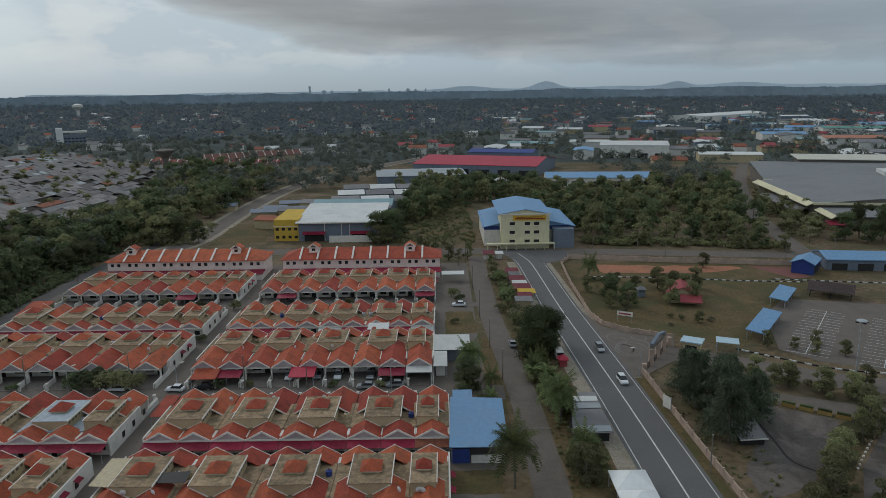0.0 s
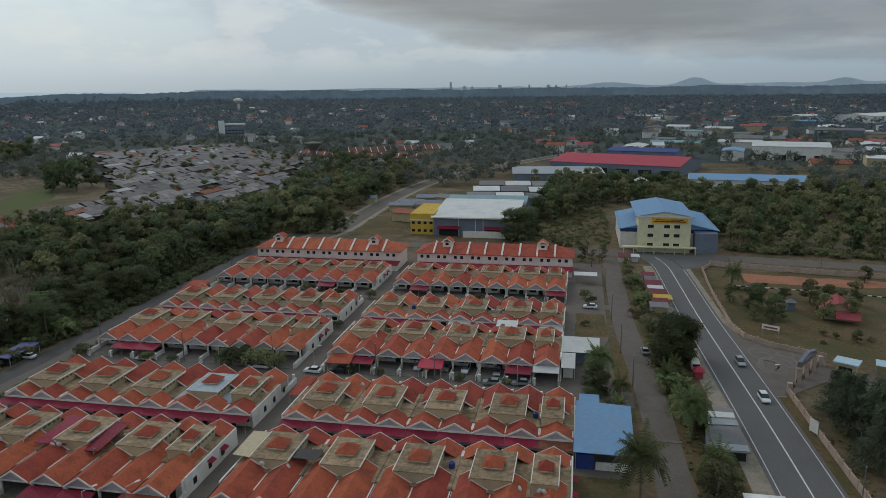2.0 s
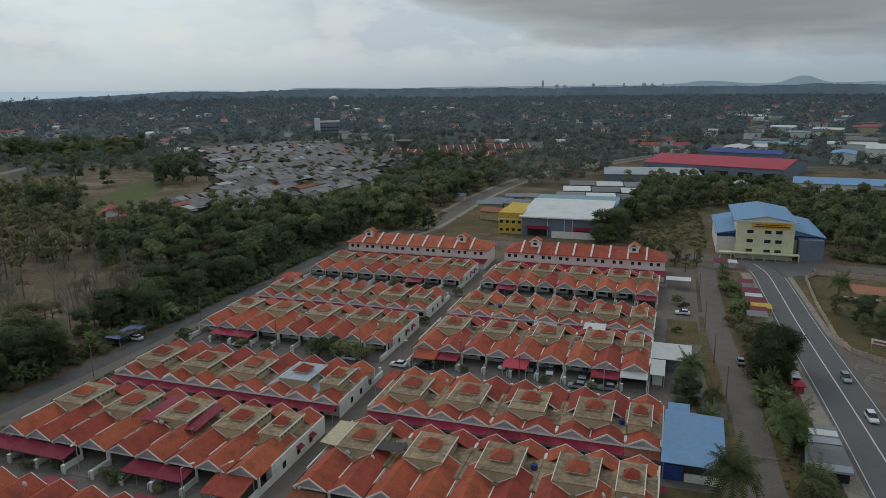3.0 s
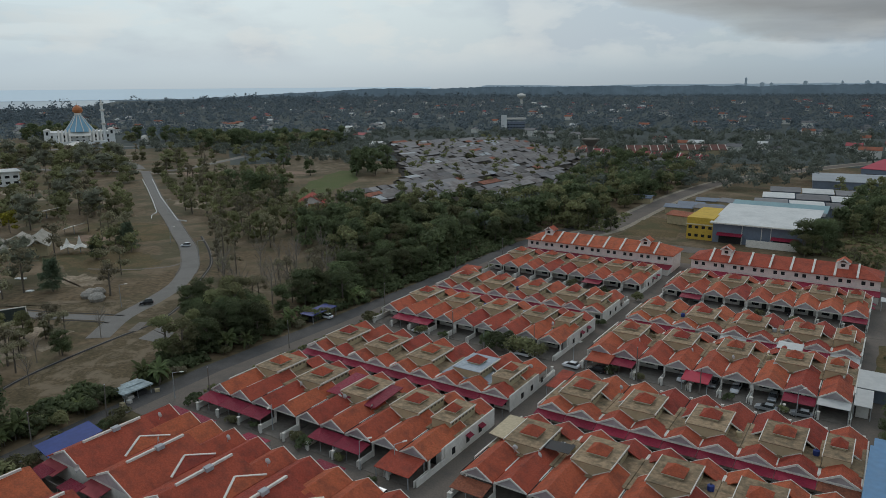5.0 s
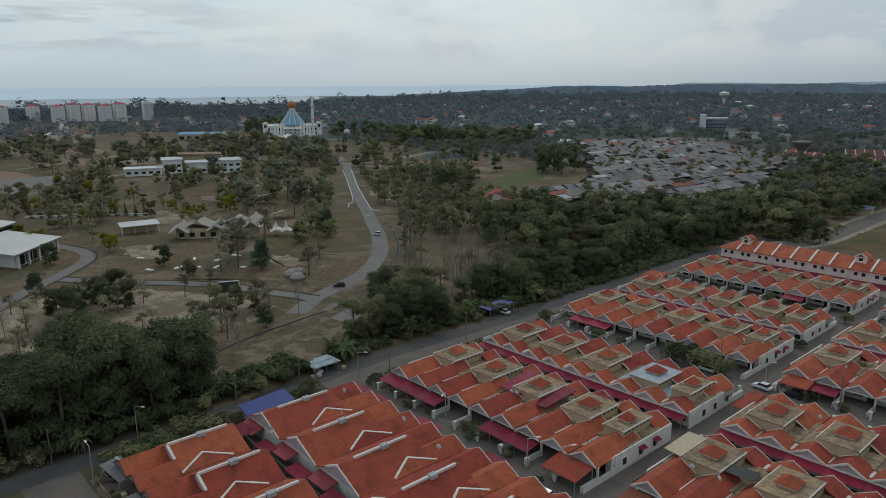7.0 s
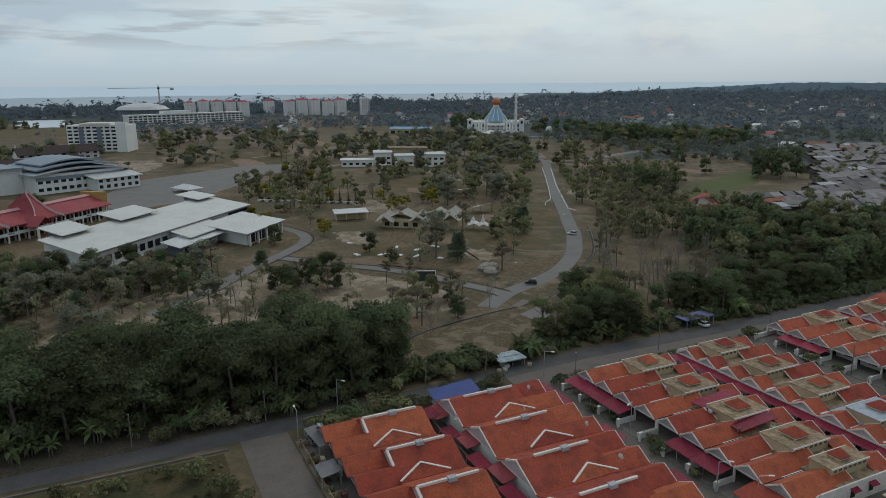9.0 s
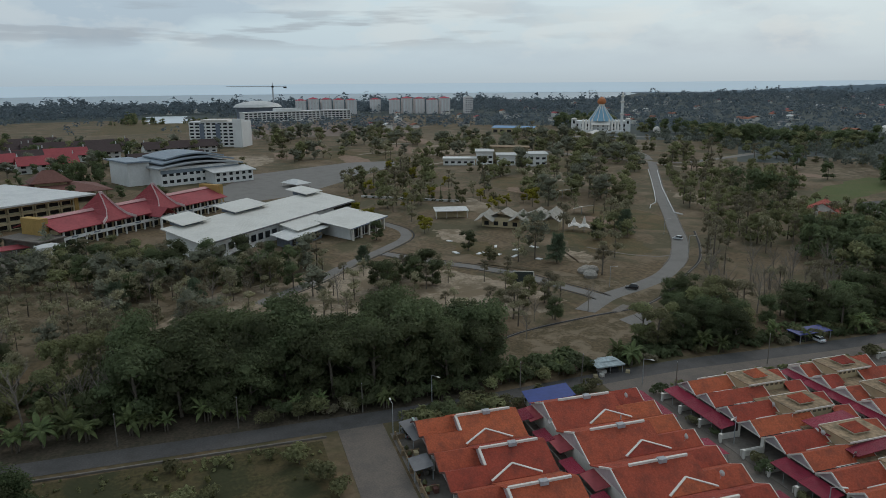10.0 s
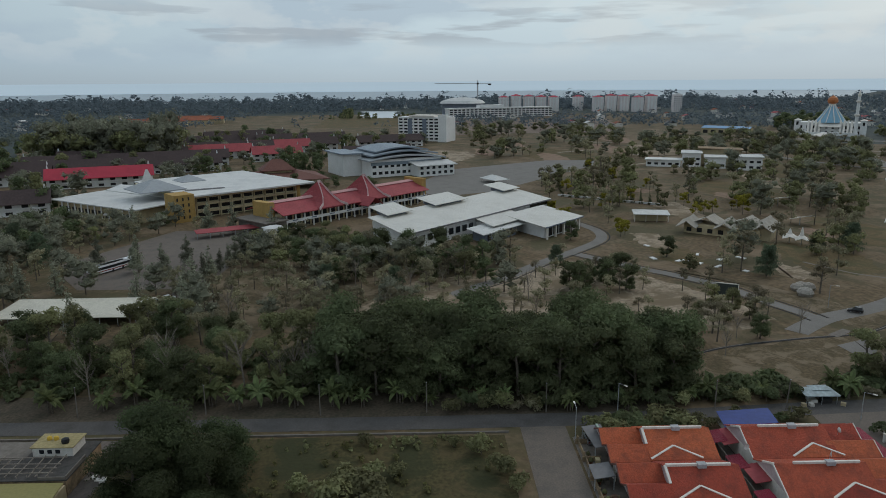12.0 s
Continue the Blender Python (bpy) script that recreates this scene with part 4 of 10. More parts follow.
def two_storey(x0, n=9):
    """A row of two-storey houses with fire walls standing proud of the roof."""
    h = thing("two_storey_terrace", "pale pink two-storey terrace with orange roof and white fire walls", "house", at=(x0, 0, 0), group="two-storey terraces")
    w, ya, yb = n * 6.25, 245.0, 257.0
    part("wall", Mesh().box(0, w, ya, yb, 0, 6.4), PINK, h)
    part("roof", Mesh().hip(-0.7, w + 0.7, ya - 0.9, yb + 0.9, 6.4, 9.3, 0.2), TILE, h)
    for k in range(1, n):
        x = k * 6.25
        fw = Mesh().beam((x, ya - 1.0, 6.75), (x, 251, 9.65), 0.62, 0.5).beam((x, 251, 9.65), (x, yb + 1.0, 6.75), 0.62, 0.5)
        part("fire_wall", fw, TRIM, h)
    for k in range(n):
        for dx in (1.2, 3.5):
            x = k * 6.25 + dx
            wn = part("window", Mesh().box(x, x + 1.1, ya - 0.05, ya, 4.4, 5.5), GLASS_DK, h)
            part("sill", Mesh().box(x - 0.1, x + 1.2, ya - 0.16, ya, 4.28, 4.4), TRIM, wn)
    part("low_wall", Mesh().box(0, w, 240.6, ya - 0.02, 0, 2.2), WHITE, h)
    part("low_roof", Mesh().slab([(-0.3, 240.2, 2.3), (w + 0.3, 240.2, 2.3), (w + 0.3, ya - 0.02, 2.9), (-0.3, ya - 0.02, 2.9)], 0.12), CRIMSON, h, "crimson sheet lean-to roof")
    part("string_course", Mesh().box(-0.05, w + 0.05, ya - 0.1, ya - 0.002, 3.3, 3.45), TRIM, h)
    for x in (1.7 * 6.25 if x0 > -100 else 1.2 * 6.25, 7.3 * 6.25):
        d = part("dormer", Mesh().box(x - 1.6, x + 1.6, 248.0, 252, 7.2, 10.0), PINK, h)
        part("dormer_roof", Mesh().gable(x - 2.0, x + 2.0, 247.6, 252.2, 10.0, 11.3, 0.15, 0.1), TILE, d)
        part("pediment", Mesh().beam((x - 2.1, 247.55, 10.0), (x, 247.55, 11.45), 0.15, 0.4).beam((x, 247.55, 11.45), (x + 2.1, 247.55, 10.0), 0.15, 0.4), TRIM, d)
        part("dormer_window", Mesh().box(x - 0.6, x + 0.6, 247.94, 248.0, 8.7, 9.6), GLASS_DK, d)
    return h


two_storey(-120.5)
two_storey(-57.5)


def chevron_house(ridge_a, ridge_b, y0, y1, ym, front, name_label):
    """Two joined houses under one ridge with a white capped party wall, a low cross gable and two lower roofs towards the street."""
    h = thing("gabled_house", name_label, "house", group="chevron gabled houses")
    W, zr, ze = 6.25, 6.3, 3.5
    part("wall", Mesh().box(-W + 0.03, W - 0.03, y0 + 0.5, y1 - 0.5, 0, 3.45), WHITE, h)
    part("roof", Mesh().gable(-W + 0.03, W - 0.03, y0, y1, ze, zr, 0.16, 0.0), TILE, h)
    for q in (y0 + 0.4, y1 - 0.4):
        part("gable", Mesh().slab([(-W + 0.3, q, ze), (W - 0.3, q, ze), (0, q, zr - 0.2)], 0), MAUVE, h)
    part("ridge_wall", Mesh().box(-0.2, 0.2, ridge_a, ridge_b, zr - 0.3, zr + 0.3), TRIM, h, "white capped party wall along the ridge")
    yt = (ridge_a + ridge_b) / 2
    part("tank_box", Mesh().box(-0.3, 0.75, yt - 0.2, yt + 1.2, zr - 0.2, zr + 0.48), mat("pale_grey_cement", (0.42, 0.42, 0.43), 0.9), h)
    # a low cross roof towards +x under a white chevron flashing
    s = (zr - ze) / W
    xa, xv, half = 3.5, 5.9, 4.5
    za, zv = zr - xa * s + 0.05, zr - xv * s + 0.03
    for q in (-1, 1):
        yq = ym + q * half
        part("flashing", Mesh().beam((xa, ym, za + 0.08), (xv, yq, zv + 0.1), 0.4, 0.2), TRIM, h)
    part("cross_roof", Mesh().slab([(xa + 0.1, ym, za + 0.02), (xv, ym - half + 0.1, zv + 0.02), (6.2, ym - half + 0.1, zv - 0.12), (6.2, ym + half - 0.1, zv - 0.12), (xv, ym + half - 0.1, zv + 0.02)], 0.08), TILE, h)
    side = 1 if front else -1  # the street side
    yw = y1 if front else y0
    ya, yb = (yw - 1.2, yw + 7.4) if front else (yw - 7.0, yw + 1.2)
    edge = yb if front else ya
    if front:
        part("verge_wall", Mesh().beam((-0.1, y0 + 0.1, zr + 0.12), (-3.4, y0 + 0.1, zr - 3.4 * s + 0.12), 0.4, 0.3).beam((0.1, y0, zr + 0.1), (W - 0.2, y0, ze + 0.15), 0.16, 0.3), TRIM, h)
    else:
        part("verge_wall", Mesh().beam((0.1, yw, zr + 0.2), (3.2, yw, zr - 3.1 * s + 0.2), 0.42, 0.35), TRIM, h)
    for k in (-1, 1):
        xc = k * 3.12 + 0.02
        part("porch_roof", Mesh().gable(xc - 3.08, xc + 3.08, ya, yb, 3.3, 4.95, 0.16, 0.0), TILE, h)
        part("porch_gable", Mesh().slab([(xc + 2.6 * side, edge - 0.3 * side, 3.3), (xc - 2.6 * side, edge - 0.3 * side, 3.3), (xc, edge - 0.3 * side, 4.75)], 0), MAUVE, h)
        part("porch_barge", Mesh().beam((xc - 3.0, edge, 3.36), (xc, edge, 5.02), 0.14, 0.26).beam((xc, edge, 5.02), (xc + 3.0, edge, 3.36), 0.14, 0.26), TRIM if front else BROWN_R, h)
        part("column", Mesh().box(xc + k * 2.7 - 0.17, xc + k * 2.7 + 0.17, edge - 0.75 * side - 0.15, edge - 0.75 * side + 0.15, 0, 3.3), TRIM, h)
        part("yard_wall", Mesh().box(k * 3.1 - 3.1, k * 3.1 - 2.95, min(edge, edge + 3.4 * side), max(edge, edge + 3.4 * side), 0, 1.05), CONC, h)
    part("porch_floor", Mesh().box(-W, W, min(yw - 0.4 * side, edge + 2.4 * side), max(yw - 0.4 * side, edge + 2.4 * side), 0.02, 0.1), CEMENT, h)
    part("back_wall", Mesh().box(-W + 0.05, W - 0.05, *((y0 - 2.6, y0 - 2.4) if front else (y1 + 1.2, y1 + 1.4)), 0, 1.7), CEMENT, h)
    part("back_sheet", Mesh().slab([(-W + 0.2, y0 - 2.2, 2.5), (-0.4, y0 - 2.2, 2.5), (-0.4, y0 + 0.6, 3.0), (-W + 0.2, y0 + 0.6, 3.0)] if front else [(-W + 0.2, y1 - 0.6, 3.0), (-1.4, y1 - 0.6, 3.0), (-1.4, y1 + 1.1, 2.6), (-W + 0.2, y1 + 1.1, 2.6)], 0.08), MAROON_R if front else GREY_R, h)
    return h


FA = chevron_house(36.5, 47.1, 36.4, 48.4, 41.0, False, "orange roofed house with white capped ridge and chevron gable")
FB = chevron_house(57.3, 68.2, 54.0, 69.2, 65.6, True, "orange roofed terrace house with chevron gable and porch")
for k in range(5):
    x = -112.1 + k * 12.5
    if k == 0:
        FA.matrix_basis, FB.matrix_basis = pose(x, 0, 0), pose(x, 0, 0)
    else:
        copy_thing(FA, pose(x, 0, 0))
        copy_thing(FB, pose(x, 0, 0))
for k, (a, b) in enumerate(((-118, -113.5), (-109, -104.5), (-98, -93), (-87, -80))):
    awning(a, b, 53.0, -2.6, 2.8, 0.4)
awning(-118.5, -106, 77.0, 3.2, 2.7, 0.4)
awning(-97, -91, 77.0, 3.2, 2.7, 0.4)
awning(-79, -73, 77.0, 3.2, 2.7, 0.4)

# ---------------------------------------------------------------- large buildings
def openings(parent, p0, p1, z0, rows, cols, w, h, gap, depth=0.06, material=None):
    """Window panes set on a wall face that runs from p0 to p1 (plan points), counted upwards in storeys."""
    a, b = Vector(p0), Vector(p1)
    d = (b - a).normalized()
    n = Vector((d.y, -d.x)) * depth
    L = (b - a).length
    for r in range(rows):
        for c in range(cols):
            s = L * (c + 0.5) / cols
            q, e = a + d * (s - w / 2), a + d * (s + w / 2)
            z = z0 + r * gap
            m = Mesh().slab([(*(q + n), z + h), (*(e + n), z + h), (*(e - n), z + h), (*(q - n), z + h)], h)
            part("window", m, material or GLASS_DK, parent)


def shed(name, label, at, turn, w, d, h, rise, roof, wall, over=0.6, along_x=True, group="", bays=0, door=True):
    """A big shed with a low gabled metal roof, cladding and a row of doors."""
    s = thing(name, label, "building", at=at, turn=turn, group=group)
    part("wall", Mesh().box(0, w, 0, d, 0, h), wall, s)
    r = Mesh()
    if along_x:
        r.gable_x(-over, w + over, 0, d, h, h + rise, 0.25, over)
        part("gable_end", Mesh().slab([(0.02, 0, h), (0.02, d, h), (0.02, d / 2, h + rise - 0.1)], 0).slab([(w - 0.02, d, h), (w - 0.02, 0, h), (w - 0.02, d / 2, h + rise - 0.1)], 0), wall, s)
    else:
        r.gable(0, w, -over, d + over, h, h + rise, 0.25, over)
        part("gable_end", Mesh().slab([(0, 0.02, h), (w, 0.02, h), (w / 2, 0.02, h + rise - 0.1)], 0), wall, s)
    part("roof", r, roof, s)
    for i in range(bays):
        x = w * (i + 0.5) / bays
        part("door", Mesh().box(x - w / bays * 0.3, x + w / bays * 0.3, -0.08, 0, 0, min(4.5, h * 0.6)), DARKIN, s)
    return s


def warehouse():
    s = thing("warehouse", "grey clad warehouse with pale metal roof and yellow office", "building")
    part("wall", Mesh().box(-64, -27, 306, 342, 0, 8.6), GREYWALL, s)
    part("roof", Mesh().slab([(-65, 304.6, 8.7), (-26, 304.6, 8.7), (-26, 343, 11.2), (-65, 343, 11.2)], 0.3), PALE_R, s)
    part("gutter", Mesh().box(-65, -26, 304.2, 304.6, 8.2, 8.75), TRIM, s)
    part("office", Mesh().box(-75, -64.05, 307, 336, 0, 9.6), YELLOW, s, "yellow painted office block")
    part("office_ledge", Mesh().box(-75.3, -64.06, 306.6, 307.0, 6.4, 6.8), CREAMY, s)
    openings(s, (-75, 307), (-64, 307), 1.2, 2, 4, 1.4, 1.2, 3.6)
    for x in (-57, -36):
        c = part("canopy", Mesh().slab([(x - 5, 303.2, 3.6), (x + 5, 303.2, 3.6), (x + 5, 306, 4.4), (x - 5, 306, 4.4)], 0.1), CRIMSON, s, "crimson metal canopy")
        part("shutter", Mesh().box(x - 4.4, x + 4.4, 305.9, 306, 0, 3.5), DARKIN, s)
    for x in (-52.5, -45, -41.5):
        part("downpipe", Mesh().box(x, x + 0.25, 305.8, 306, 0, 8.2), TRIM, s)
    part("panel_wall", Mesh().box(-50, -31, 302.5, 302.8, 0, 3.0), TRIM, s)
    shed("workshop", "workshop with pale teal metal roof", (-66, 352, 0), 0, 40, 24, 8, 2.0, TEAL_R, GREYWALL)
    shed("workshop", "low shed with pale grey roof panels", (-68, 344.5, 0), 0, 42, 6.5, 8.3, 0.8, GREY_R, GREYWALL)
    for k in range(9):
        x, y = -62 + (k % 3) * 17, 392 + (k // 3) * 26
        shed("storage_shed", "low grey roofed storage shed behind the warehouse", (x, y, 0), 8, 15, 20, 4.5, 1.0, (GREY_R, PALE_R)[k % 2], GREYWALL, group="storage sheds")
    for k in range(3):
        shed("shop_row", "old low shop row with brown roof", (-92 + k * 6, 338 + k * 26, 0), -14, 20, 11, 4.5, 1.2, (TILE_OLD, GREY_R, GREY_R)[k], CREAM, group="old shops")


warehouse()


def office():
    s = thing("office_building", "cream four-storey office block with blue roofed halls", "building")
    part("hall", Mesh().box(17.5, 55, 291, 330, 0, 8.6), TRIM, s)
    part("hall_band", Mesh().box(17.4, 55.1, 290.9, 330.1, 7.0, 8.6), BLUE_D, s)
    part("hall_roof", Mesh().gable(17.5, 55, 289.6, 331, 8.6, 12.6, 0.3, 0.8), BLUE_R, s)
    part("hall_gable", Mesh().slab([(17.5, 290.5, 8.6), (55, 290.5, 8.6), (36.2, 290.5, 12.4)], 0), BLUE_R, s)
    part("block", Mesh().box(24, 44, 284.5, 300, 0, 14.6), CREAMY, s, "cream painted office front")
    part("block_roof", Mesh().gable(23.4, 44.6, 284.2, 322, 14.8, 16.7, 0.25, 0.6), BLUE_R, s)
    part("block_gable", Mesh().slab([(24, 284.6, 14.6), (44, 284.6, 14.6), (34, 284.6, 16.5)], 0), CREAMY, s)
    part("fascia", Mesh().box(23.4, 44.6, 284.1, 284.4, 14.4, 14.9), TRIM, s)
    sign = part("sign_board", Mesh().box(29, 42.5, 284.2, 284.48, 12.0, 14.0), mat("yellow_sign_board", (0.62, 0.36, 0.04), 0.7), s)
    part("sign_bar", Mesh().box(30.5, 41, 284.15, 284.2, 13.25, 13.55), BLACKM, sign)
    part("sign_bar", Mesh().box(29.8, 42, 284.15, 284.2, 12.5, 12.95), mat("dark_red_paint", (0.2, 0.02, 0.02), 0.7), sign)
    for z in (2.6, 6.4, 10.0):
        for x in (27.6, 33.8, 37.6):
            w = part("window", Mesh().box(x, x + 2.2, 284.4, 284.5, z, z + 1.3), GLASS_DK, s)
            part("sill", Mesh().box(x - 0.15, x + 2.35, 284.25, 284.5, z - 0.15, z - 0.002), TRIM, w)
    part("porch", Mesh().box(18, 46, 281.5, 284.4, 2.5, 2.8), CREAMY, s)
    for k in range(8):
        part("porch_post", Mesh().box(18.3 + k * 3.9, 18.6 + k * 3.9, 281.7, 282.0, 0, 2.5), CREAMY, s)
    part("wing", Mesh().box(46, 54.5, 285.5, 290.8, 0, 8.0), GREYWALL, s)


office()


def factories():
    shed("factory", "long factory with bright red metal roof", (-23, 562, 0), -20.4, 100, 72, 8.0, 4.0, RED_R, GREYWALL, bays=6)
    shed("factory", "low factory with wide pale grey roof", (-46, 500, 0), 6, 64, 46, 5.2, 1.5, LIGHT_R, GREYWALL)
    shed("factory", "small white roofed factory shed", (17, 466, 0), -4, 28, 22, 5.2, 1.4, PALE_R, WHITE)
    shed("factory", "factory with blue metal roof", (70, 470, 0), -6, 70, 34, 6.5, 2.0, BLUE_R, WHITE, bays=5)
    shed("factory", "factory with dark blue roof", (24, 650, 0), -18, 60, 30, 9, 2.0, BLUE_D, GREYWALL)
    d = shed("depot", "huge depot with dull grey roof and cream eaves", (181, 338, 0), -7.8, 104, 88, 8.4, 4.2, DEPOT_R, CEMENT, along_x=False)
    part("eave_band", Mesh().slab([(-3.6, -1, 7.4), (-0.4, -1, 8.9), (-0.4, 89.5, 8.9), (-3.6, 89.5, 7.4)], 0.4), CREAMY, d, "deep cream fascia")
    part("front_fascia", Mesh().box(-0.8, 105, -1.6, -0.7, 7.8, 8.9), CREAMY, d)
    part("annex", Mesh().box(4, 40, -20, -1.7, 0, 5.6), CEMENT, d)
    part("annex_roof", Mesh().slab([(2, -22, 5.7), (42, -22, 5.7), (42, -1.7, 6.6), (2, -1.7, 6.6)], 0.35), DEPOT_R, d)
    part("annex_fascia", Mesh().slab([(-0.4, -23, 5.0), (2.2, -22.4, 6.2), (2.2, -1.8, 6.8), (-0.4, -1.8, 5.6)], 0.3), CREAMY, d)
    part("crimson_awning", Mesh().slab([(-2, -26, 2.6), (8, -26, 2.6), (8, -20.1, 3.6), (-2, -20.1, 3.6)], 0.12), CRIMSON, d, "crimson cloth awning")
    part("loading_canopy", Mesh().slab([(-9, 4, 4.6), (0, 4, 5.4), (0, 58, 5.4), (-9, 58, 4.6)], 0.25), GREY_R, d)
    for k in range(9):
        part("dock_door", Mesh().box(-0.08, 0, 6 + k * 6, 10 + k * 6, 0.3, 4.2), DARKIN, d)
        part("canopy_post", Mesh().box(-8.6, -8.3, 5 + k * 6.4, 5.3 + k * 6.4, 0, 4.5), STEEL, d)
    d = thing("depot", "huge rear depot with grey roof and raised cream bay", "building", at=(196, 426, 0), turn=-17)
    part("wall", Mesh().box(1, 190, 1, 78, 0, 8.5), CEMENT, d)
    part("rear_wall", Mesh().box(35, 190, 78, 107, 0, 8.5), CEMENT, d)
    part("eave_band", Mesh().box(-0.6, 191, -0.9, -0.1, 8.1, 9.0), CREAMY, d)
    part("roof", Mesh().slab([(0, 0, 9.0), (192, 0, 9.0), (192, 78, 12.4), (0, 78, 12.4)], 0.4), DEPOT_R, d)
    part("raised_bay", Mesh().box(34, 192, 78.2, 108, 8.6, 14.2), CEMENT, d)
    part("bay_roof", Mesh().slab([(31, 77, 14.4), (193, 77, 14.4), (193, 110, 15.2), (31, 110, 15.2)], 0.4), mat("cream_metal_roof", (0.56, 0.53, 0.44), 0.6), d)
    for k in range(2):
        part("roof_monitor", Mesh().box(70 + 36 * k, 84 + 36 * k, 20, 40, 10.0, 12.6), PALE_R, d)
    shed("factory", "white block factory with stepped roof", (150, 668, 0), -14, 62, 60, 12, 2.0, PALE_R, WHITE, bays=4)
    shed("factory", "very long pale roofed warehouse", (470, 1280, 0), 40, 240, 70, 12, 3.0, PALE_R, WHITE)
    shed("factory", "wide green metal roofed warehouse", (500, 930, 0), -12, 75, 40, 9, 2.0, mat("green_metal_roof", (0.10, 0.26, 0.20), 0.6), WHITE)
    shed("factory", "wide orange metal roofed warehouse", (418, 770, 0), -12, 62, 36, 8, 2.0, mat("orange_metal_roof", (0.42, 0.16, 0.09), 0.6), WHITE)
    shed("factory", "wide blue metal roofed warehouse", (385, 850, 0), -12, 50, 36, 8, 2.0, BLUE_R, WHITE)
    shed("bungalow", "brown roofed bungalow among trees", (180, 600, 0), -8, 30, 18, 4, 3.0, TILE_OLD, CREAM)
    for x, y, w, d in ((-101, 366, 13, 8), (-97, 377, 12, 9), (-86, 374, 11, 8), (-128, 388, 12, 9), (-92, 395, 14, 9)):
        shed("shop_house", "low shop house with blue-grey sheet roof", (x, y, 0), 6, w, d, 3.4, 1.0, GREYWALL, CREAM, 0.8)
    for x, y, n in ((-214, 640, 5), (-186, 662, 8)):
        t = shed("row_house", "two-storey row with brown tiles and white ribs", (x, y, 0), 28, n * 7.0, 15, 6.2, 4.2, BROWN_R, CREAM)
        for k in range(n + 1):
            part("party_rib", Mesh().beam((k * 7.0, -0.6, 6.4), (k * 7.0, 7.5, 10.7), 0.5, 0.5), TRIM, t)
    r = random.Random(21)
    for k in range(84):
        a, dist = radians(r.uniform(-36, -3)), r.uniform(620, 1500)
        x, y = -math.sin(a) * dist, math.cos(a) * dist
        if x < 40 and dist < 720:
            continue
        roof = r.choice((PALE_R, PALE_R, GREY_R, GREY_R, BLUE_R, TEAL_R, MAROON_R, TILE_OLD))
        shed("industrial_shed", {PALE_R: "low pale metal roofed industrial shed", GREY_R: "low grey metal roofed industrial shed", BLUE_R: "low blue metal roofed industrial shed", TEAL_R: "low teal metal roofed industrial shed", MAROON_R: "low maroon metal roofed industrial shed", TILE_OLD: "brown roofed low building"}[roof],
             (x, y, 0), r.choice((-14, -14, 76)), r.uniform(22, 60), r.uniform(14, 34), r.uniform(5, 9), r.uniform(1, 2.5), roof, r.choice((WHITE, CREAM, GREYWALL)), group="industrial sheds")


factories()


# ---------------------------------------------------------------- village of grey roofs
VILLAGE = [(-279, 290), (-281, 366), (-326, 432), (-420, 545), (-508, 655), (-410, 770), (-300, 650), (-216, 550), (-184, 441), (-174, 348), (-196, 306), (-243, 312)]


def inside(p, poly):
    c, n = False, len(poly)
    for i in range(n):
        (xa, ya), (xb, yb) = poly[i], poly[(i + 1) % n]
        if (ya > p[1]) != (yb > p[1]) and p[0] < (xb - xa) * (p[1] - ya) / (yb - ya) + xa:
            c = not c
    return c


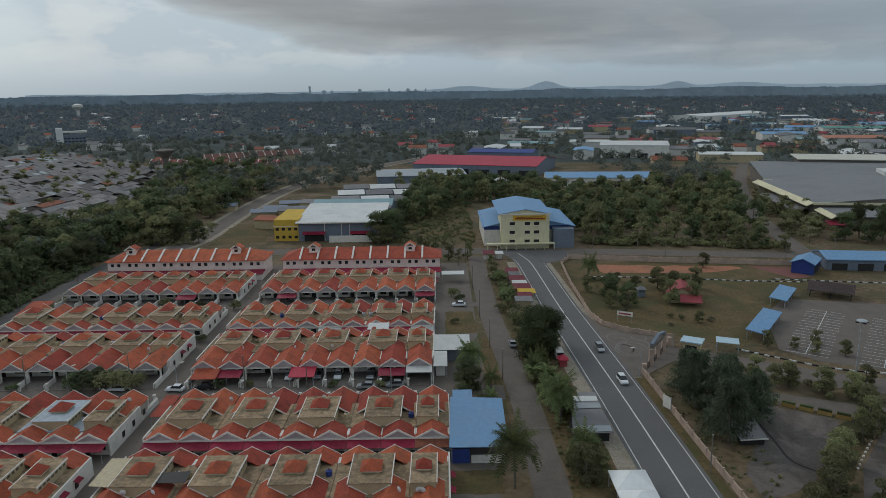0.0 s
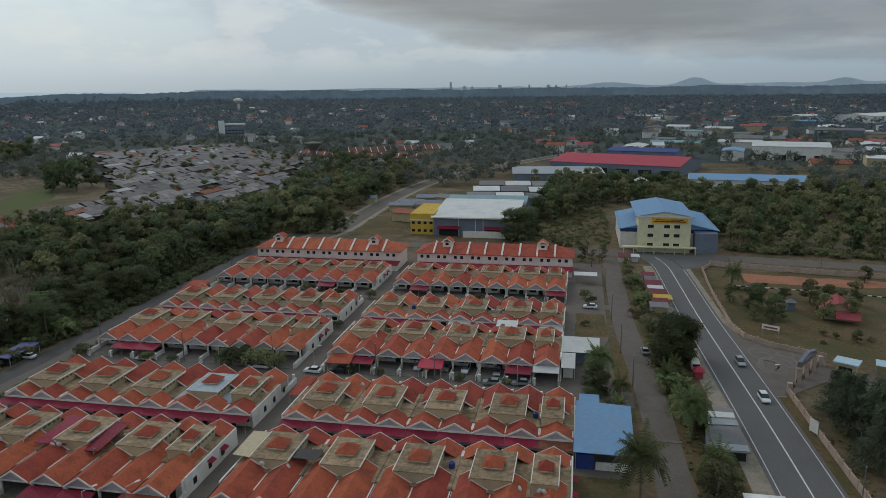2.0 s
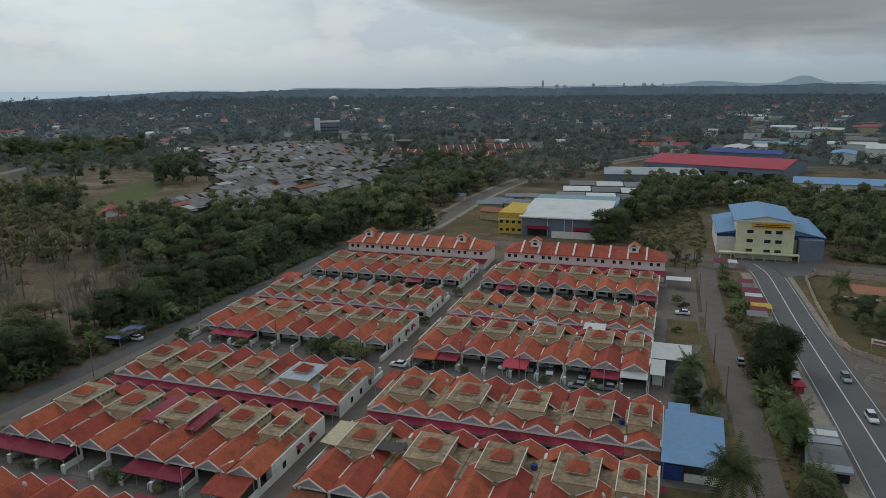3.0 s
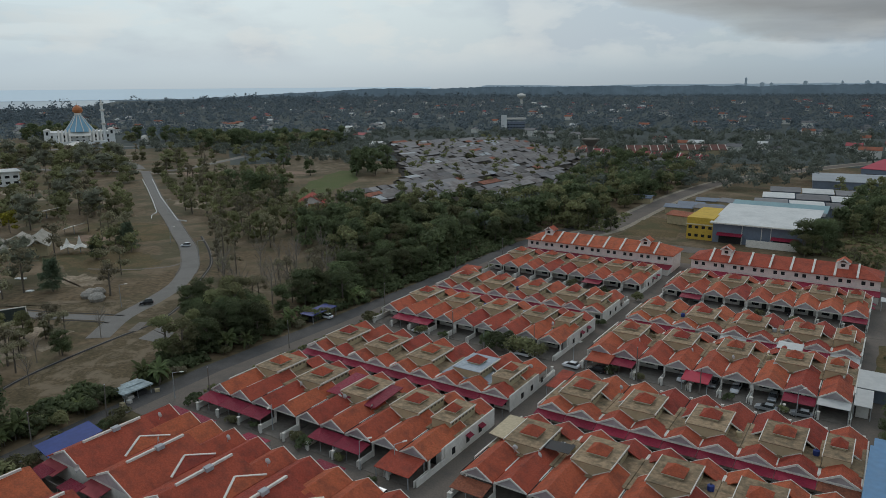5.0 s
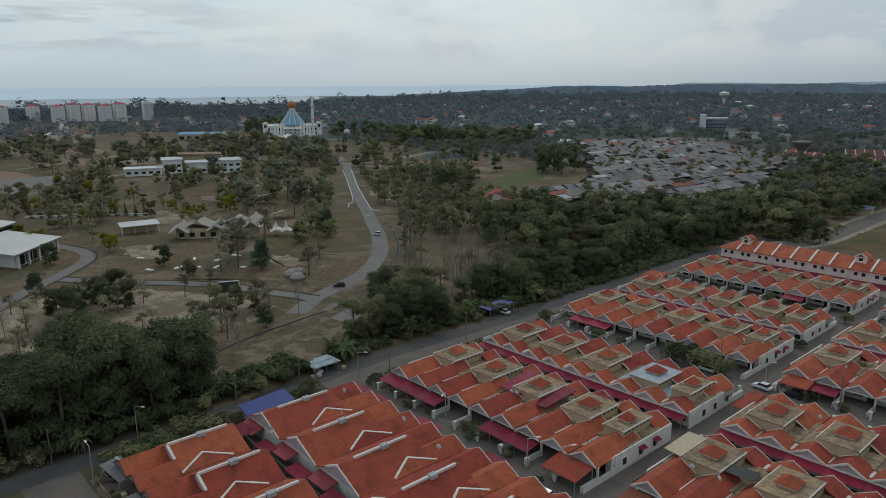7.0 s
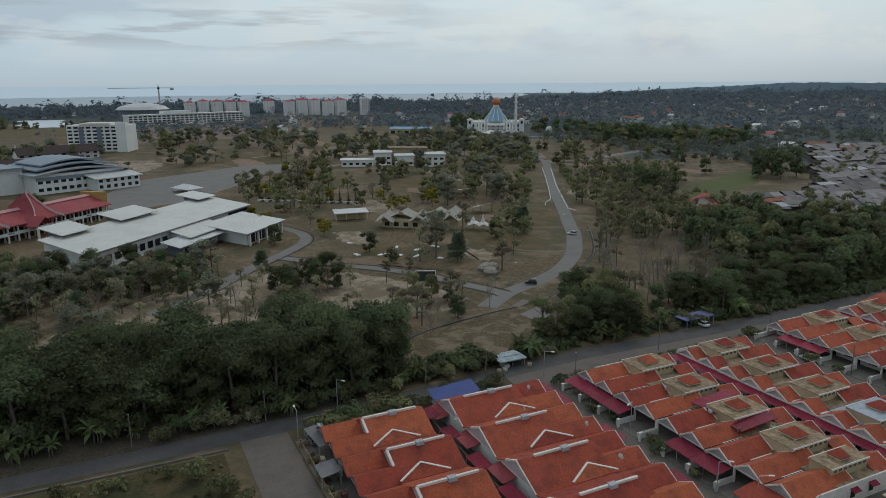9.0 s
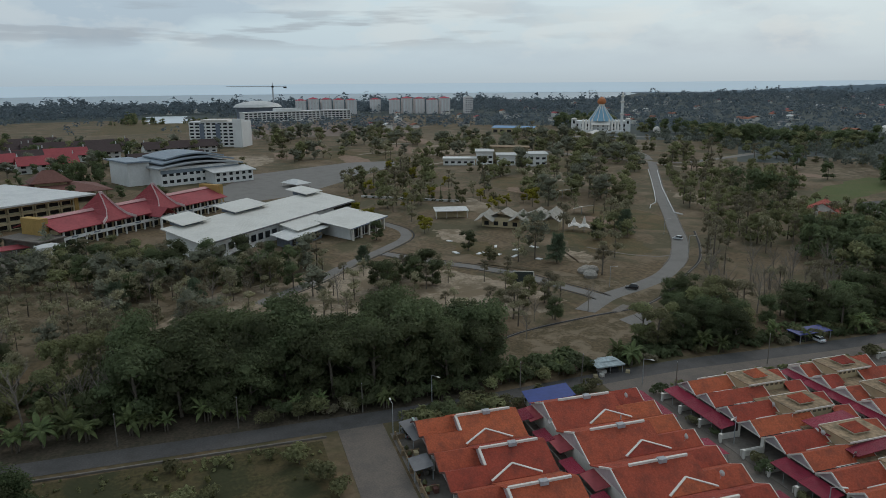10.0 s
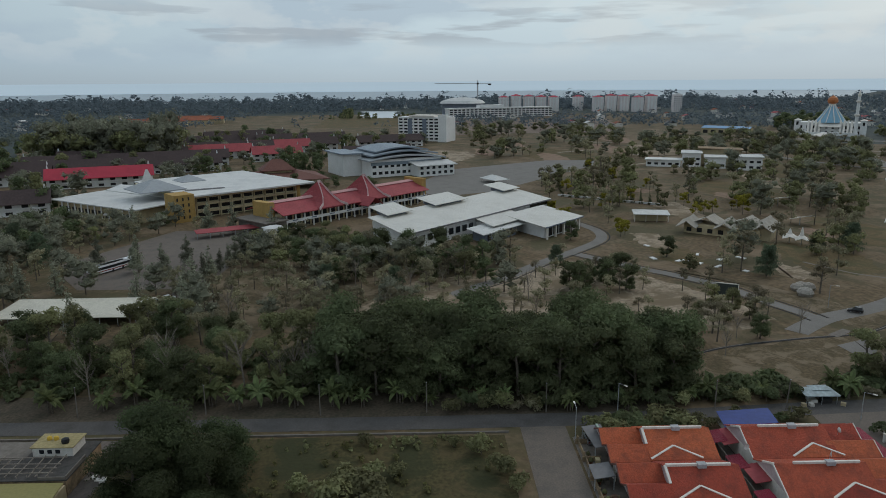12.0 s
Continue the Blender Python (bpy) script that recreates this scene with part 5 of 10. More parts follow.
def village():
    """Crowded rows of low houses with alleys between, the rows running away from the terraces."""
    r = random.Random(5)
    plots = []
    u, bend = -330.0, math.radians(-4.5)
    while u < 330:
        v, d = -80.0 + r.uniform(0, 6), r.uniform(9.0, 11.5)
        while v < 520:
            L = r.choice((7, 8, 10, 14, 18, 22)) * r.uniform(0.9, 1.1)
            x = -200 + u * math.cos(bend) - v * math.sin(bend)
            y = 300 + v * math.cos(bend) + u * math.sin(bend)
            if inside((x, y), VILLAGE) and r.random() < 0.95:
                plots.append((math.hypot(x, y), x, y, L, d * r.choice((1.0, 1.0, 0.85)), math.degrees(bend)))
            v += L + r.choice((0.05, 0.05, 0.1, 0.1, 1.8))
        u += d + r.choice((0.6, 0.8, 3.4))
    plots.sort()
    walls, roofs = Mesh(), {k: Mesh() for k in (VILLAGE_R, GREY_R, LIGHT_R, TILE_OLD)}
    for n, (_, x, y, L, d, t) in enumerate(plots):
        h, rise, t = r.uniform(2.9, 3.5), r.uniform(1.1, 1.9), t + r.uniform(-1.2, 1.2)
        roof = r.choice((VILLAGE_R,) * 13 + (GREY_R,) * 5 + (LIGHT_R,) + (TILE_OLD,))
        back = r.random() < 0.6
        if n < 110:
            h0 = thing("village_house", "low village house with rusty brown roof" if roof is TILE_OLD else "low village house with pale sheet roof" if roof is LIGHT_R else "low village house with weathered grey sheet roof", "house", at=(x, y, 0), turn=t, group="village houses")
            part("wall", Mesh().box(0.3, d - 0.3, 0.1, L - 0.1, 0, h), CEMENT, h0)
            part("roof", Mesh().gable(0, d, 0, L, h, h + rise, 0.12, 0.5), roof, h0)
            if back:
                part("lean_to", Mesh().slab([(d - 0.2, 0.4, h - 0.2), (d + 2.6, 0.4, h - 0.9), (d + 2.6, L * 0.8, h - 0.9), (d - 0.2, L * 0.8, h - 0.2)], 0.1), r.choice((VILLAGE_R, LIGHT_R, GREY_R)), h0)
            continue
        c, q = math.cos(math.radians(t)), math.sin(math.radians(t))
        spot = lambda m: [(x + a * c - b * q, y + a * q + b * c, z) for a, b, z in m.v]
        for src, dst in ((Mesh().box(0.3, d - 0.3, 0.1, L - 0.1, 0, h), walls), (Mesh().gable(0, d, 0, L, h, h + rise, 0.12, 0.5), roofs[roof])):
            k = len(dst.v)
            dst.v += spot(src)
            dst.f += [tuple(k + i for i in f) for f in src.f]
    v = thing("village_houses", "many low village houses with grey roofs", "houses", walls, CEMENT, kind="stuff")
    for k, m in roofs.items():
        part("roof", m, k, v)


village()


def gabled_villa(name, label, at, turn, w, d, h, rise, roof, wall):
    s = thing(name, label, "house", at=at, turn=turn)
    part("wall", Mesh().box(0, w, 0, d, 0, h), wall, s)
    part("roof", Mesh().gable(-0.5, w + 0.5, -0.6, d + 0.6, h, h + rise, 0.2, 0.2), roof, s)
    part("gable", Mesh().slab([(0, 0.02, h), (w, 0.02, h), (w / 2, 0.02, h + rise - 0.1)], 0), wall, s)
    part("porch_roof", Mesh().gable_x(w * 0.4, w + 1.5, -4, 2, h * 0.62, h * 0.62 + rise * 0.6, 0.2, 0.3), roof, s)
    openings(s, (0, 0), (w, 0), 1.0, 2 if h > 5 else 1, 3, 1.4, 1.2, 3.0)
    return s


gabled_villa("bungalow", "cream two-storey house with orange tiled roof", (-262, 262, 0), 40, 13, 15, 6.0, 4.0, TILE, WHITE)


# ---------------------------------------------------------------- campus


def exhibition_hall():
    s = thing("exhibition_hall", "long white hall with low pale metal roof", "building")
    A, E, F = Vector((-301, -27.6)), Vector((-84, 73)), Vector((30, 17))

    def at(u, v, z):
        p = A + E * u + F * v
        return (p.x, p.y, z)

    def block(name, u0, u1, v0, v1, z0, z1, material, parent, label=""):
        return part(name, Mesh().slab([at(u0, v0, z1), at(u0, v1, z1), at(u1, v1, z1), at(u1, v0, z1)], z1 - z0), material, parent, label)

    block("wall", 0.02, 0.98, 0.03, 0.96, 0, 7.4, CAMPUS_W, s)
    part("roof", Mesh().slab([at(0, 1, 7.6), at(1, 1, 7.6), at(1, 0, 9.2), at(0, 0, 9.2)], 0.35), CREAM_R, s)
    part("fascia", Mesh().beam(at(0, 1.006, 7.62), at(1, 1.006, 7.62), 0.2, 0.6), GREY_R, s)
    for u0, u1 in ((0.08, 0.19), (0.37, 0.55), (0.87, 0.965)):  # raised monitors on the back edge
        c = block("roof_monitor", u0, u1, -0.16, 0.16, 8.6, 10.6, GREYWALL, s)
        part("monitor_roof", Mesh().slab([at(u0 - 0.02, 0.26, 10.5), at(u1 + 0.02, 0.26, 10.5), at(u1 + 0.02, -0.3, 11.3), at(u0 - 0.02, -0.3, 11.3)], 0.3), CREAM_R, c)
    for k in range(9):
        block("window", 0.05 + k * 0.042, 0.075 + k * 0.042, 0.96, 0.975, 2.5, 5.2, GLASS_DK, s)
    for k in range(5):
        block("high_window", 0.83 + k * 0.03, 0.855 + k * 0.03, 0.96, 0.975, 5.2, 6.8, GLASS_DK, s)
    m = block("link", 0.43, 0.66, 0.97, 1.32, 0, 5.6, CAMPUS_W, s)
    part("link_roof", Mesh().slab([at(0.42, 1.4, 5.9), at(0.67, 1.4, 5.9), at(0.67, 0.99, 6.9), at(0.42, 0.99, 6.9)], 0.3), CREAM_R, m)
    a = block("annex", 0.61, 0.86, 1.20, 1.90, 0, 5.4, CAMPUS_W, s)
    part("annex_roof", Mesh().slab([at(0.585, 1.98, 5.8), at(0.885, 1.98, 5.8), at(0.885, 1.10, 6.6), at(0.585, 1.10, 6.6)], 0.3), CREAM_R, a)
    part("annex_band", Mesh().beam(at(0.588, 1.985, 5.8), at(0.882, 1.985, 5.8), 0.2, 0.5), GREYWALL, a)
    b = block("porch", 0.35, 0.56, 1.18, 1.46, 0, 4.4, GREYWALL, s, "grey clad entrance porch")
    part("porch_roof", Mesh().slab([at(0.32, 1.52, 4.6), at(0.60, 1.52, 4.6), at(0.60, 1.14, 5.2), at(0.32, 1.14, 5.2)], 0.25), PALE_R, b)
    for k in range(5):
        block("glazing", 0.63 + k * 0.046, 0.665 + k * 0.046, 1.90, 1.91, 0.6, 4.6, GLASS_DK, a)
        block("column", 0.605 + k * 0.062, 0.613 + k * 0.062, 1.94, 1.97, 0, 5.5, TRIM, a)
    for k in range(4):
        block("porch_window", 0.365 + k * 0.05, 0.385 + k * 0.05, 1.46, 1.47, 1.0, 3.4, GLASS_DK, b)


exhibition_hall()


def peaked_hall():
    """The ridge runs along x; the front faces -y, towards the wood."""
    s = thing("assembly_hall", "long maroon roofed hall with two tall peaked gables", "building", at=(-325, -78, 0), turn=138.5)
    part("wall", Mesh().box(2, 100, -10.5, 10.5, 0, 7.4), CREAM, s)
    part("roof", Mesh().gable_x(0, 101, -13, 13, 7.9, 12.2, 0.35, 1.2), MAROON_R, s)
    part("ridge_band", Mesh().slab([(0, -3.0, 11.62), (101, -3.0, 11.62), (101, -0.2, 12.35), (0, -0.2, 12.35)], 0.12), mat("faded_pink_tile", (0.50, 0.27, 0.26), 0.8), s, "faded pink ridge course")
    part("gallery", Mesh().box(2, 100, -13.2, -10.5, 3.3, 3.7), CAMPUS_W, s)
    part("balustrade", Mesh().box(2, 100, -13.3, -13.1, 3.7, 4.7), CAMPUS_W, s, "white balustrade of the gallery")
    for k in range(9):
        x = 6 + k * 11.2
        part("sign_bar", Mesh().box(x, x + 3.2, -13.36, -13.3, 3.95, 4.45), GREYWALL, s)
    for k in range(19):
        x = 3.0 + k * 5.3
        part("column", Mesh().box(x - 0.3, x + 0.3, -12.9, -12.3, 0, 7.6), CAMPUS_W, s)
        if k < 18:
            part("glazing", Mesh().box(x + 0.6, x + 4.7, -10.58, -10.5, 4.2, 6.9), GLASS_DK, s)
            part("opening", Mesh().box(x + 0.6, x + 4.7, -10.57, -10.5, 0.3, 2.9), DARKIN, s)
    pale = mat("pale_pink_trim", (0.62, 0.46, 0.45), 0.8)
    for x in (30, 60):
        prof = [(-9.0, 7.8), (-5.4, 9.6), (-3.3, 12.2), (-1.7, 15.8), (-0.7, 19.2), (0.7, 19.2), (1.7, 15.8), (3.3, 12.2), (5.4, 9.6), (9.0, 7.8)]
        lean = lambda z: -4.0 - 10.6 * (19.2 - z) / 11.4
        front = [(x + a, lean(z), z) for a, z in prof]
        part("peak_roof", Mesh().ribbon(front, [(x + a * 0.7, 7, 10.6 + (z - 7.8) * 0.12) for a, z in prof], 0.3), MAROON_R, s)
        part("peak_barge", Mesh().ribbon([(a, b - 0.7, c + 0.5) for a, b, c in front], [(a, b - 0.05, c + 0.5) for a, b, c in front], 1.3), pale, s, "pale pink sweeping barge board")
        g = Mesh()
        g.face(*[(a, b - 0.02, c) for a, b, c in front])
        part("peak_gable", g, MAROON_R, s)
    p = part("entrance_porch", Mesh().gable(48, 57, -21, -11, 6.6, 10.0, 0.3, 0.6), MAROON_R, s, "steep maroon porch gable over the entrance")
    for x in (48.5, 56.5):
        part("porch_column", Mesh().box(x - 0.4, x + 0.4, -20.6, -19.8, 0, 6.6), CAMPUS_W, p)
    part("end_block", Mesh().box(-9, 1.9, -14, 8, 0, 5.2), CEMENT, s)
    part("end_slab", Mesh().box(-11, 2, -16, 8.6, 5.2, 5.7), CEMENT, s)
    part("end_fin", Mesh().box(-2, 1.6, -6, 6, 5.7, 12.6), OCHRE, s)
    part("end_fin", Mesh().box(100.2, 103, -10, 4, 0, 13.4), OCHRE, s)
    part("ramp", Mesh().slab([(103, -12, 0.4), (116, -12, 0.4), (104, -6, 5.0), (103, -6, 5.0)], 0.4), CEMENT, s)


peaked_hall()


def library():
    s = thing("teaching_block", "three-storey ochre teaching block with broad pale roof", "building", at=(-347, -120, 0), turn=math.degrees(math.atan2(40, -36)))
    part("wall", Mesh().box(1, 62, 3, 74, 0, 11.0), CREAMY, s)
    part("end_wall", Mesh().box(62, 64, 0, 8, 0, 12.0), OCHRE, s)
    part("roof", Mesh().slab([(-1, -3, 12.3), (72, -3, 12.3), (66, 70, 12.9), (-1, 70, 12.9)], 0.8), PALE_R, s)
    # the recess is a sheet laid on the roof, its darkness only in colour
    part("roof_recess", Mesh().slab([(4, 14, 12.62), (24, 10, 12.62), (26, 13, 12.64), (6, 18, 12.66)], 0.04), GREY_R, s, "flat dark sheet that stands for a recess in the roof")
    for z in (2.9, 6.6, 10.2):
        part("balcony_edge", Mesh().box(4, 62, 0.4, 1.0, z, z + 1.1), CREAM, s)
    for z in (0.2, 4.0, 7.7):
        for k in range(9):
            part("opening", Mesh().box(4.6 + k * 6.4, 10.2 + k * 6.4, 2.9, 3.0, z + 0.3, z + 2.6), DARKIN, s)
    for k in range(10):
        part("column", Mesh().box(3.6 + k * 6.4, 4.3 + k * 6.4, 0.3, 1.1, 0, 11.6), CREAM, s)
    t = part("stair_tower", Mesh().box(-9, 1, -4, 8, 0, 13.5), OCHRE, s, "ochre stair tower with slit windows")
    for k in range(4):
        for j in range(3):
            part("slit_window", Mesh().box(-8 + j * 2.8, -7.2 + j * 2.8, -4.06, -4.0, 1.6 + k * 3, 3.2 + k * 3), DARKIN, t)
    part("roof_peak", Mesh().hip(-16, 8, 20, 44, 12.95, 18.2, 0.3), LIGHT_R, s, "pale pyramid roof")
    part("roof_peak", Mesh().hip(16, 30, 44, 58, 12.95, 16.2, 0.3), LIGHT_R, s, "smaller pale pyramid roof")
    part("roof_spire", Mesh().slab([(-4, 52, 12.9), (4, 52, 12.9), (0.6, 52, 21), (-0.6, 52, 21)], 0.2), CAMPUS_W, s)
    w = thing("teaching_wing", "low wing with wide pale roof", "building", at=(-334, -144, 0), turn=math.degrees(math.atan2(-58, -37)))
    part("wall", Mesh().box(1, 64, -62, -2, 0, 6.4), CREAM, w)
    part("roof", Mesh().slab([(-2, -64, 8.4), (68, -60, 8.4), (68, 0, 7.6), (-2, 0, 7.6)], 0.5), PALE_R, w)
    part("roof_fold", Mesh().gable_x(10, 66, -50, -32, 8.5, 10.4, 0.3, 0.8), PALE_R, w)
    for k in range(11):
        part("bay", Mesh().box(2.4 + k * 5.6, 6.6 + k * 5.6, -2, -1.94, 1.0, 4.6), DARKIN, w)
        part("column", Mesh().box(1.6 + k * 5.6, 2.1 + k * 5.6, -0.9, -0.4, 0, 7.4), CAMPUS_W, w)
    k = thing("kiosk", "small cream kiosk with flat pale roof", "building", at=(-345, -160, 0), turn=100)
    part("wall", Mesh().box(0, 26, 0, 9, 0, 3.4), CREAMY, k)
    part("roof", Mesh().box(-2, 28, -2, 11, 3.4, 3.9), PALE_R, k)


library()


SLATE_R = mat("blue_grey_metal_roof", (0.235, 0.275, 0.315), 0.5, 0.06, 0.8, 0.35, 0.1, stain_color=(0.17, 0.20, 0.235), wave=("X", 5.0, 0.03))


def gym():
    s = thing("sports_hall", "white sports hall with layered grey curved roof", "building", at=(-498, -41, 0), turn=118)
    s.scale = (0.86, 0.86, 0.95)
    part("wall", Mesh().box(0, 66, 0, 60, 0, 13), CAMPUS_W, s)
    for i, (o, z) in enumerate(((0, 13), (5, 16), (11, 18.5))):
        arc = [(-3 + o + (72 - 2 * o) * k / 10, z + 3.0 * math.sin(math.pi * k / 10)) for k in range(11)]
        m = Mesh().ribbon([(x, o - 3, h) for x, h in arc], [(x, 62 - o, h) for x, h in arc], 1.0)
        part("roof", m, (LIGHT_R, SLATE_R, SLATE_R)[i], s)
    part("end_block", Mesh().box(-17, -0.2, 20, 56, 0, 16.5), CAMPUS_W, s)
    part("end_roof", Mesh().box(-19, 0.6, 17, 60, 16.5, 17.5), SLATE_R, s)
    part("band", Mesh().box(-0.3, 66.3, -0.4, -0.02, 8.8, 11.2), SLATE_R, s)
    p = part("porch", Mesh().box(36, 70, -16, -0.1, 0, 8), CAMPUS_W, s)
    part("porch_roof", Mesh().slab([(34, -18, 8.4), (72, -18, 8.4), (72, 0, 10.5), (34, 0, 10.5)], 0.6), PALE_R, p)
    openings(s, (0, 0), (66, 0), 2.0, 2, 12, 3.4, 2.2, 5.0)
    openings(s, (36, -16), (70, -16), 1.5, 2, 6, 2.8, 2.2, 4.0)
    c = thing("canopy", "small white canopy with peaked roof on the forecourt", "canopy", at=(-470, 44, 0), turn=30)
    part("roof", Mesh().hip(-9, 9, -6, 6, 2.6, 5.0, 0.2), PALE_R, c)
    for x in (-8, 8):
        for y in (-5, 5):
            part("post", Mesh().box(x - 0.15, x + 0.15, y - 0.15, y + 0.15, 0, 2.6), TRIM, c)


gym()


def dormitory(at, turn, L, label, roof, h=7.5):
    s = thing("dormitory", label, "building", at=at, turn=turn, group="dormitories")
    part("wall", Mesh().box(0, L, 2, 14, 0, h), CAMPUS_W, s)
    part("roof", Mesh().gable_x(-1, L + 1, 0, 16, h, h + 5.6, 0.3, 1.2), roof, s)
    part("gable_end", Mesh().slab([(0.1, 1, h), (0.1, 15, h), (0.1, 8, h + 4.0)], 0), CAMPUS_W, s)
    part("gable_end", Mesh().slab([(L - 0.1, 15, h), (L - 0.1, 1, h), (L - 0.1, 8, h + 4.0)], 0), CAMPUS_W, s)
    part("rail", Mesh().box(0, L, 0.8, 1.0, h * 0.48, h * 0.6), CAMPUS_W, s)
    for x in (1.0, L - 2.0):
        part("finial", Mesh().slab([(x - 0.8, 8, h + 4), (x + 0.8, 8, h + 4), (x + 0.3, 8, h + 8), (x - 0.3, 8, h + 8)], 0), CAMPUS_W, s)
    openings(s, (0, 2), (L, 2), 0.8, 2, max(5, int(L / 7)), 3.2, 1.6, h * 0.48, material=DARKIN)


TURN_D = 112.0
for (x, y), L, roof, lab in (((-340, -262), 68, DARK_R, 0), ((-452, -246), 64, RED_R, 1), ((-466, -288), 34, DARK_R, 0), ((-492, -300), 150, DARK_R, 0), ((-532, -305), 150, DARK_R, 0), ((-574, -300), 100, DARK_R, 0), ((-622, -214), 58, MAROON_R, 1), ((-640, -236), 96, DARK_R, 0), ((-606, -150), 42, MAROON_R, 1), ((-668, -170), 60, MAROON_R, 1), ((-690, -150), 64, DARK_R, 0), ((-712, -290), 126, DARK_R, 0), ((-750, -180), 96, DARK_R, 0), ((-600, -70), 60, DARK_R, 0), ((-800, -250), 90, DARK_R, 0), ((-720, -70), 70, DARK_R, 0)):
    dormitory((x, y, 0), TURN_D, L, "long dormitory with red tiled roof and white rails" if lab else "long dormitory with dark brown tiled roof", roof)


def pavilion():
    s = thing("pavilion", "maroon two-tier roofed open pavilion", "building", at=(-462, -100, 0), turn=TURN_D)
    part("roof", Mesh().hip(-30, 30, -20, 20, 6.0, 11.0, 0.4), BROWN_R, s)
    part("upper_roof", Mesh().hip(-11, 11, -8, 8, 11.4, 18.0, 0.4), BROWN_R, s)
    part("upper_wall", Mesh().box(-8.5, 8.5, -6, 6, 8.0, 11.4), CREAM, s)
    for x in (-27, -9, 9, 27):
        for y in (-17, 17):
            part("column", Mesh().box(x - 0.5, x + 0.5, y - 0.5, y + 0.5, 0, 6.0), CREAM, s)


pavilion()


def blocks():
    s = thing("tower_block", "white eight-storey faculty block", "building", at=(-822, -34, 0), turn=68)
    part("wall", Mesh().box(0, 62, 0, 22, 0, 27), CAMPUS_W, s)
    part("stair_tower", Mesh().box(52, 62, -8, 0, 0, 30), CAMPUS_W, s)
    part("roof_slab", Mesh().box(14, 44, -1, 23, 27, 29), TRIM, s)
    openings(s, (0, 0), (50, 0), 2, 7, 8, 4.2, 1.8, 3.6)
    # recesses are flat panels before the wall, darkened by their colour alone
    for x in (12, 30):
        part("recess", Mesh().box(x, x + 5, -0.3, -0.2, 2, 25), GREYWALL, s)
    s = thing("long_block", "long white college building with column front", "building", at=(-1300, 40, 0), turn=109)
    part("wall", Mesh().box(0, 212, 0, 22, 0, 17), CAMPUS_W, s)
    part("roof_slab", Mesh().box(-1, 213, -1, 23, 17, 18), PALE_R, s)
    part("upper_block", Mesh().box(62, 110, 2, 20, 18, 23), CAMPUS_W, s)
    openings(s, (0, 0), (212, 0), 2, 4, 26, 5.6, 2.2, 3.9)
    s = thing("arena", "round grey walled domed arena", "building", at=(-1420, 70, 0))
    part("wall", Mesh().lathe(0, 0, [(40, 0), (40, 24)], 24), GREYWALL, s)
    part("dome", Mesh().lathe(0, 0, [(46, 24), (40, 29), (26, 33), (8, 35)], 24), PALE_R, s)
    # red-capped apartment towers near the shore
    for (x, y), n in (((-1580, 160), 5), ((-1600, 330), 1), ((-1545, 362), 3), ((-1500, 436), 2)):
        for k in range(n):
            a = thing("apartment_tower", "pale apartment tower with red hipped roof", "building", at=(x + 4 * k, y + 27 * k, 0), turn=92, group="apartment towers")
            part("wall", Mesh().box(0, 21, 0, 18, 0, 31 + (k * 7) % 4), mat("pale_pink_tower", (0.74, 0.69, 0.67), 0.85), a)
            part("roof", Mesh().hip(-0.5, 21.5, -0.5, 18.5, 31 + (k * 7) % 4, 34.5 + (k * 7) % 4, 0.4), RED_R, a)
            for q in (0, 1, 2):
                part("balcony_bay", Mesh().box(1 + q * 7, 4 + q * 7, -1.2, -0.05, 2, 31), CAMPUS_W, a)
            openings(a, (0, 0), (21, 0), 3, 3, 3, 1.6, 4.5, 10)
    t = thing("apartment_tower", "slim grey tower by the shore", "building", at=(-1500, 520, 0), turn=90)
    part("wall", Mesh().box(0, 18, 0, 14, 0, 36), mat("pale_pink_tower", (0.74, 0.69, 0.67), 0.85), t)
    part("roof_box", Mesh().box(4, 14, 2, 12, 36, 38), CAMPUS_W, t)
    openings(t, (0, 0), (18, 0), 3, 8, 4, 2.4, 1.6, 4.0)
    c = thing("tower_crane", "tall tower crane with long jib", "crane", at=(-1404, 99, 0))
    part("mast", Mesh().box(-1.2, 1.2, -1.2, 1.2, 0, 62), STEEL, c)
    part("jib", Mesh().beam((0, -84, 62.5), (0, 26, 62.5), 0.9, 1.0), STEEL, c)
    part("cab", Mesh().box(-1.8, 1.8, -2, 2, 60, 63), BLACKM, c)
    part("counterweight", Mesh().box(-1.6, 1.6, 20, 26, 58.5, 61), BLACKM, c)
    part("apex", Mesh().tube((0, 0, 63), (0, 0, 69), 1.2, 0.3, 6), STEEL, c)
    for x, y, L in ((-1120, -470, 90), (-1150, -450, 95), (-1185, -430, 90), (-1215, -470, 100)):
        shed("college_row", "long low college row with brick-red roof", (x, y, 0), 100, L, 16, 8, 4, TILE_OLD, CREAM, group="college rows")
    shed("market_hall", "blue roofed open market hall", (-905, 352, 0), 52, 58, 24, 6.5, 2.2, BLUE_R, CREAM, bays=6)
    for (x, y), w, d, h in (((-552, 172), 26, 14, 5.0), ((-545, 198), 14, 22, 10.5), ((-536, 213), 15, 18, 8.0), ((-522, 229), 20, 20, 9.5)):
        b = thing("clinic_block", "white flat-roofed campus block", "building", at=(x, y, 0), turn=70, group="white campus blocks")
        part("wall", Mesh().box(0, w, 0, d, 0, h), CAMPUS_W, b)
        part("roof_slab", Mesh().box(-1, w + 1, -1, d + 1, h, h + 0.8), PALE_R, b)
        openings(b, (0, 0), (w, 0), 1.6, max(1, int(h / 4.5)), max(3, int(w / 5)), 2.8, 1.7, 4.0)
    s = thing("hillside_house", "brown curved-roof villa on the rise", "house", at=(-560, 218, 0), turn=70)
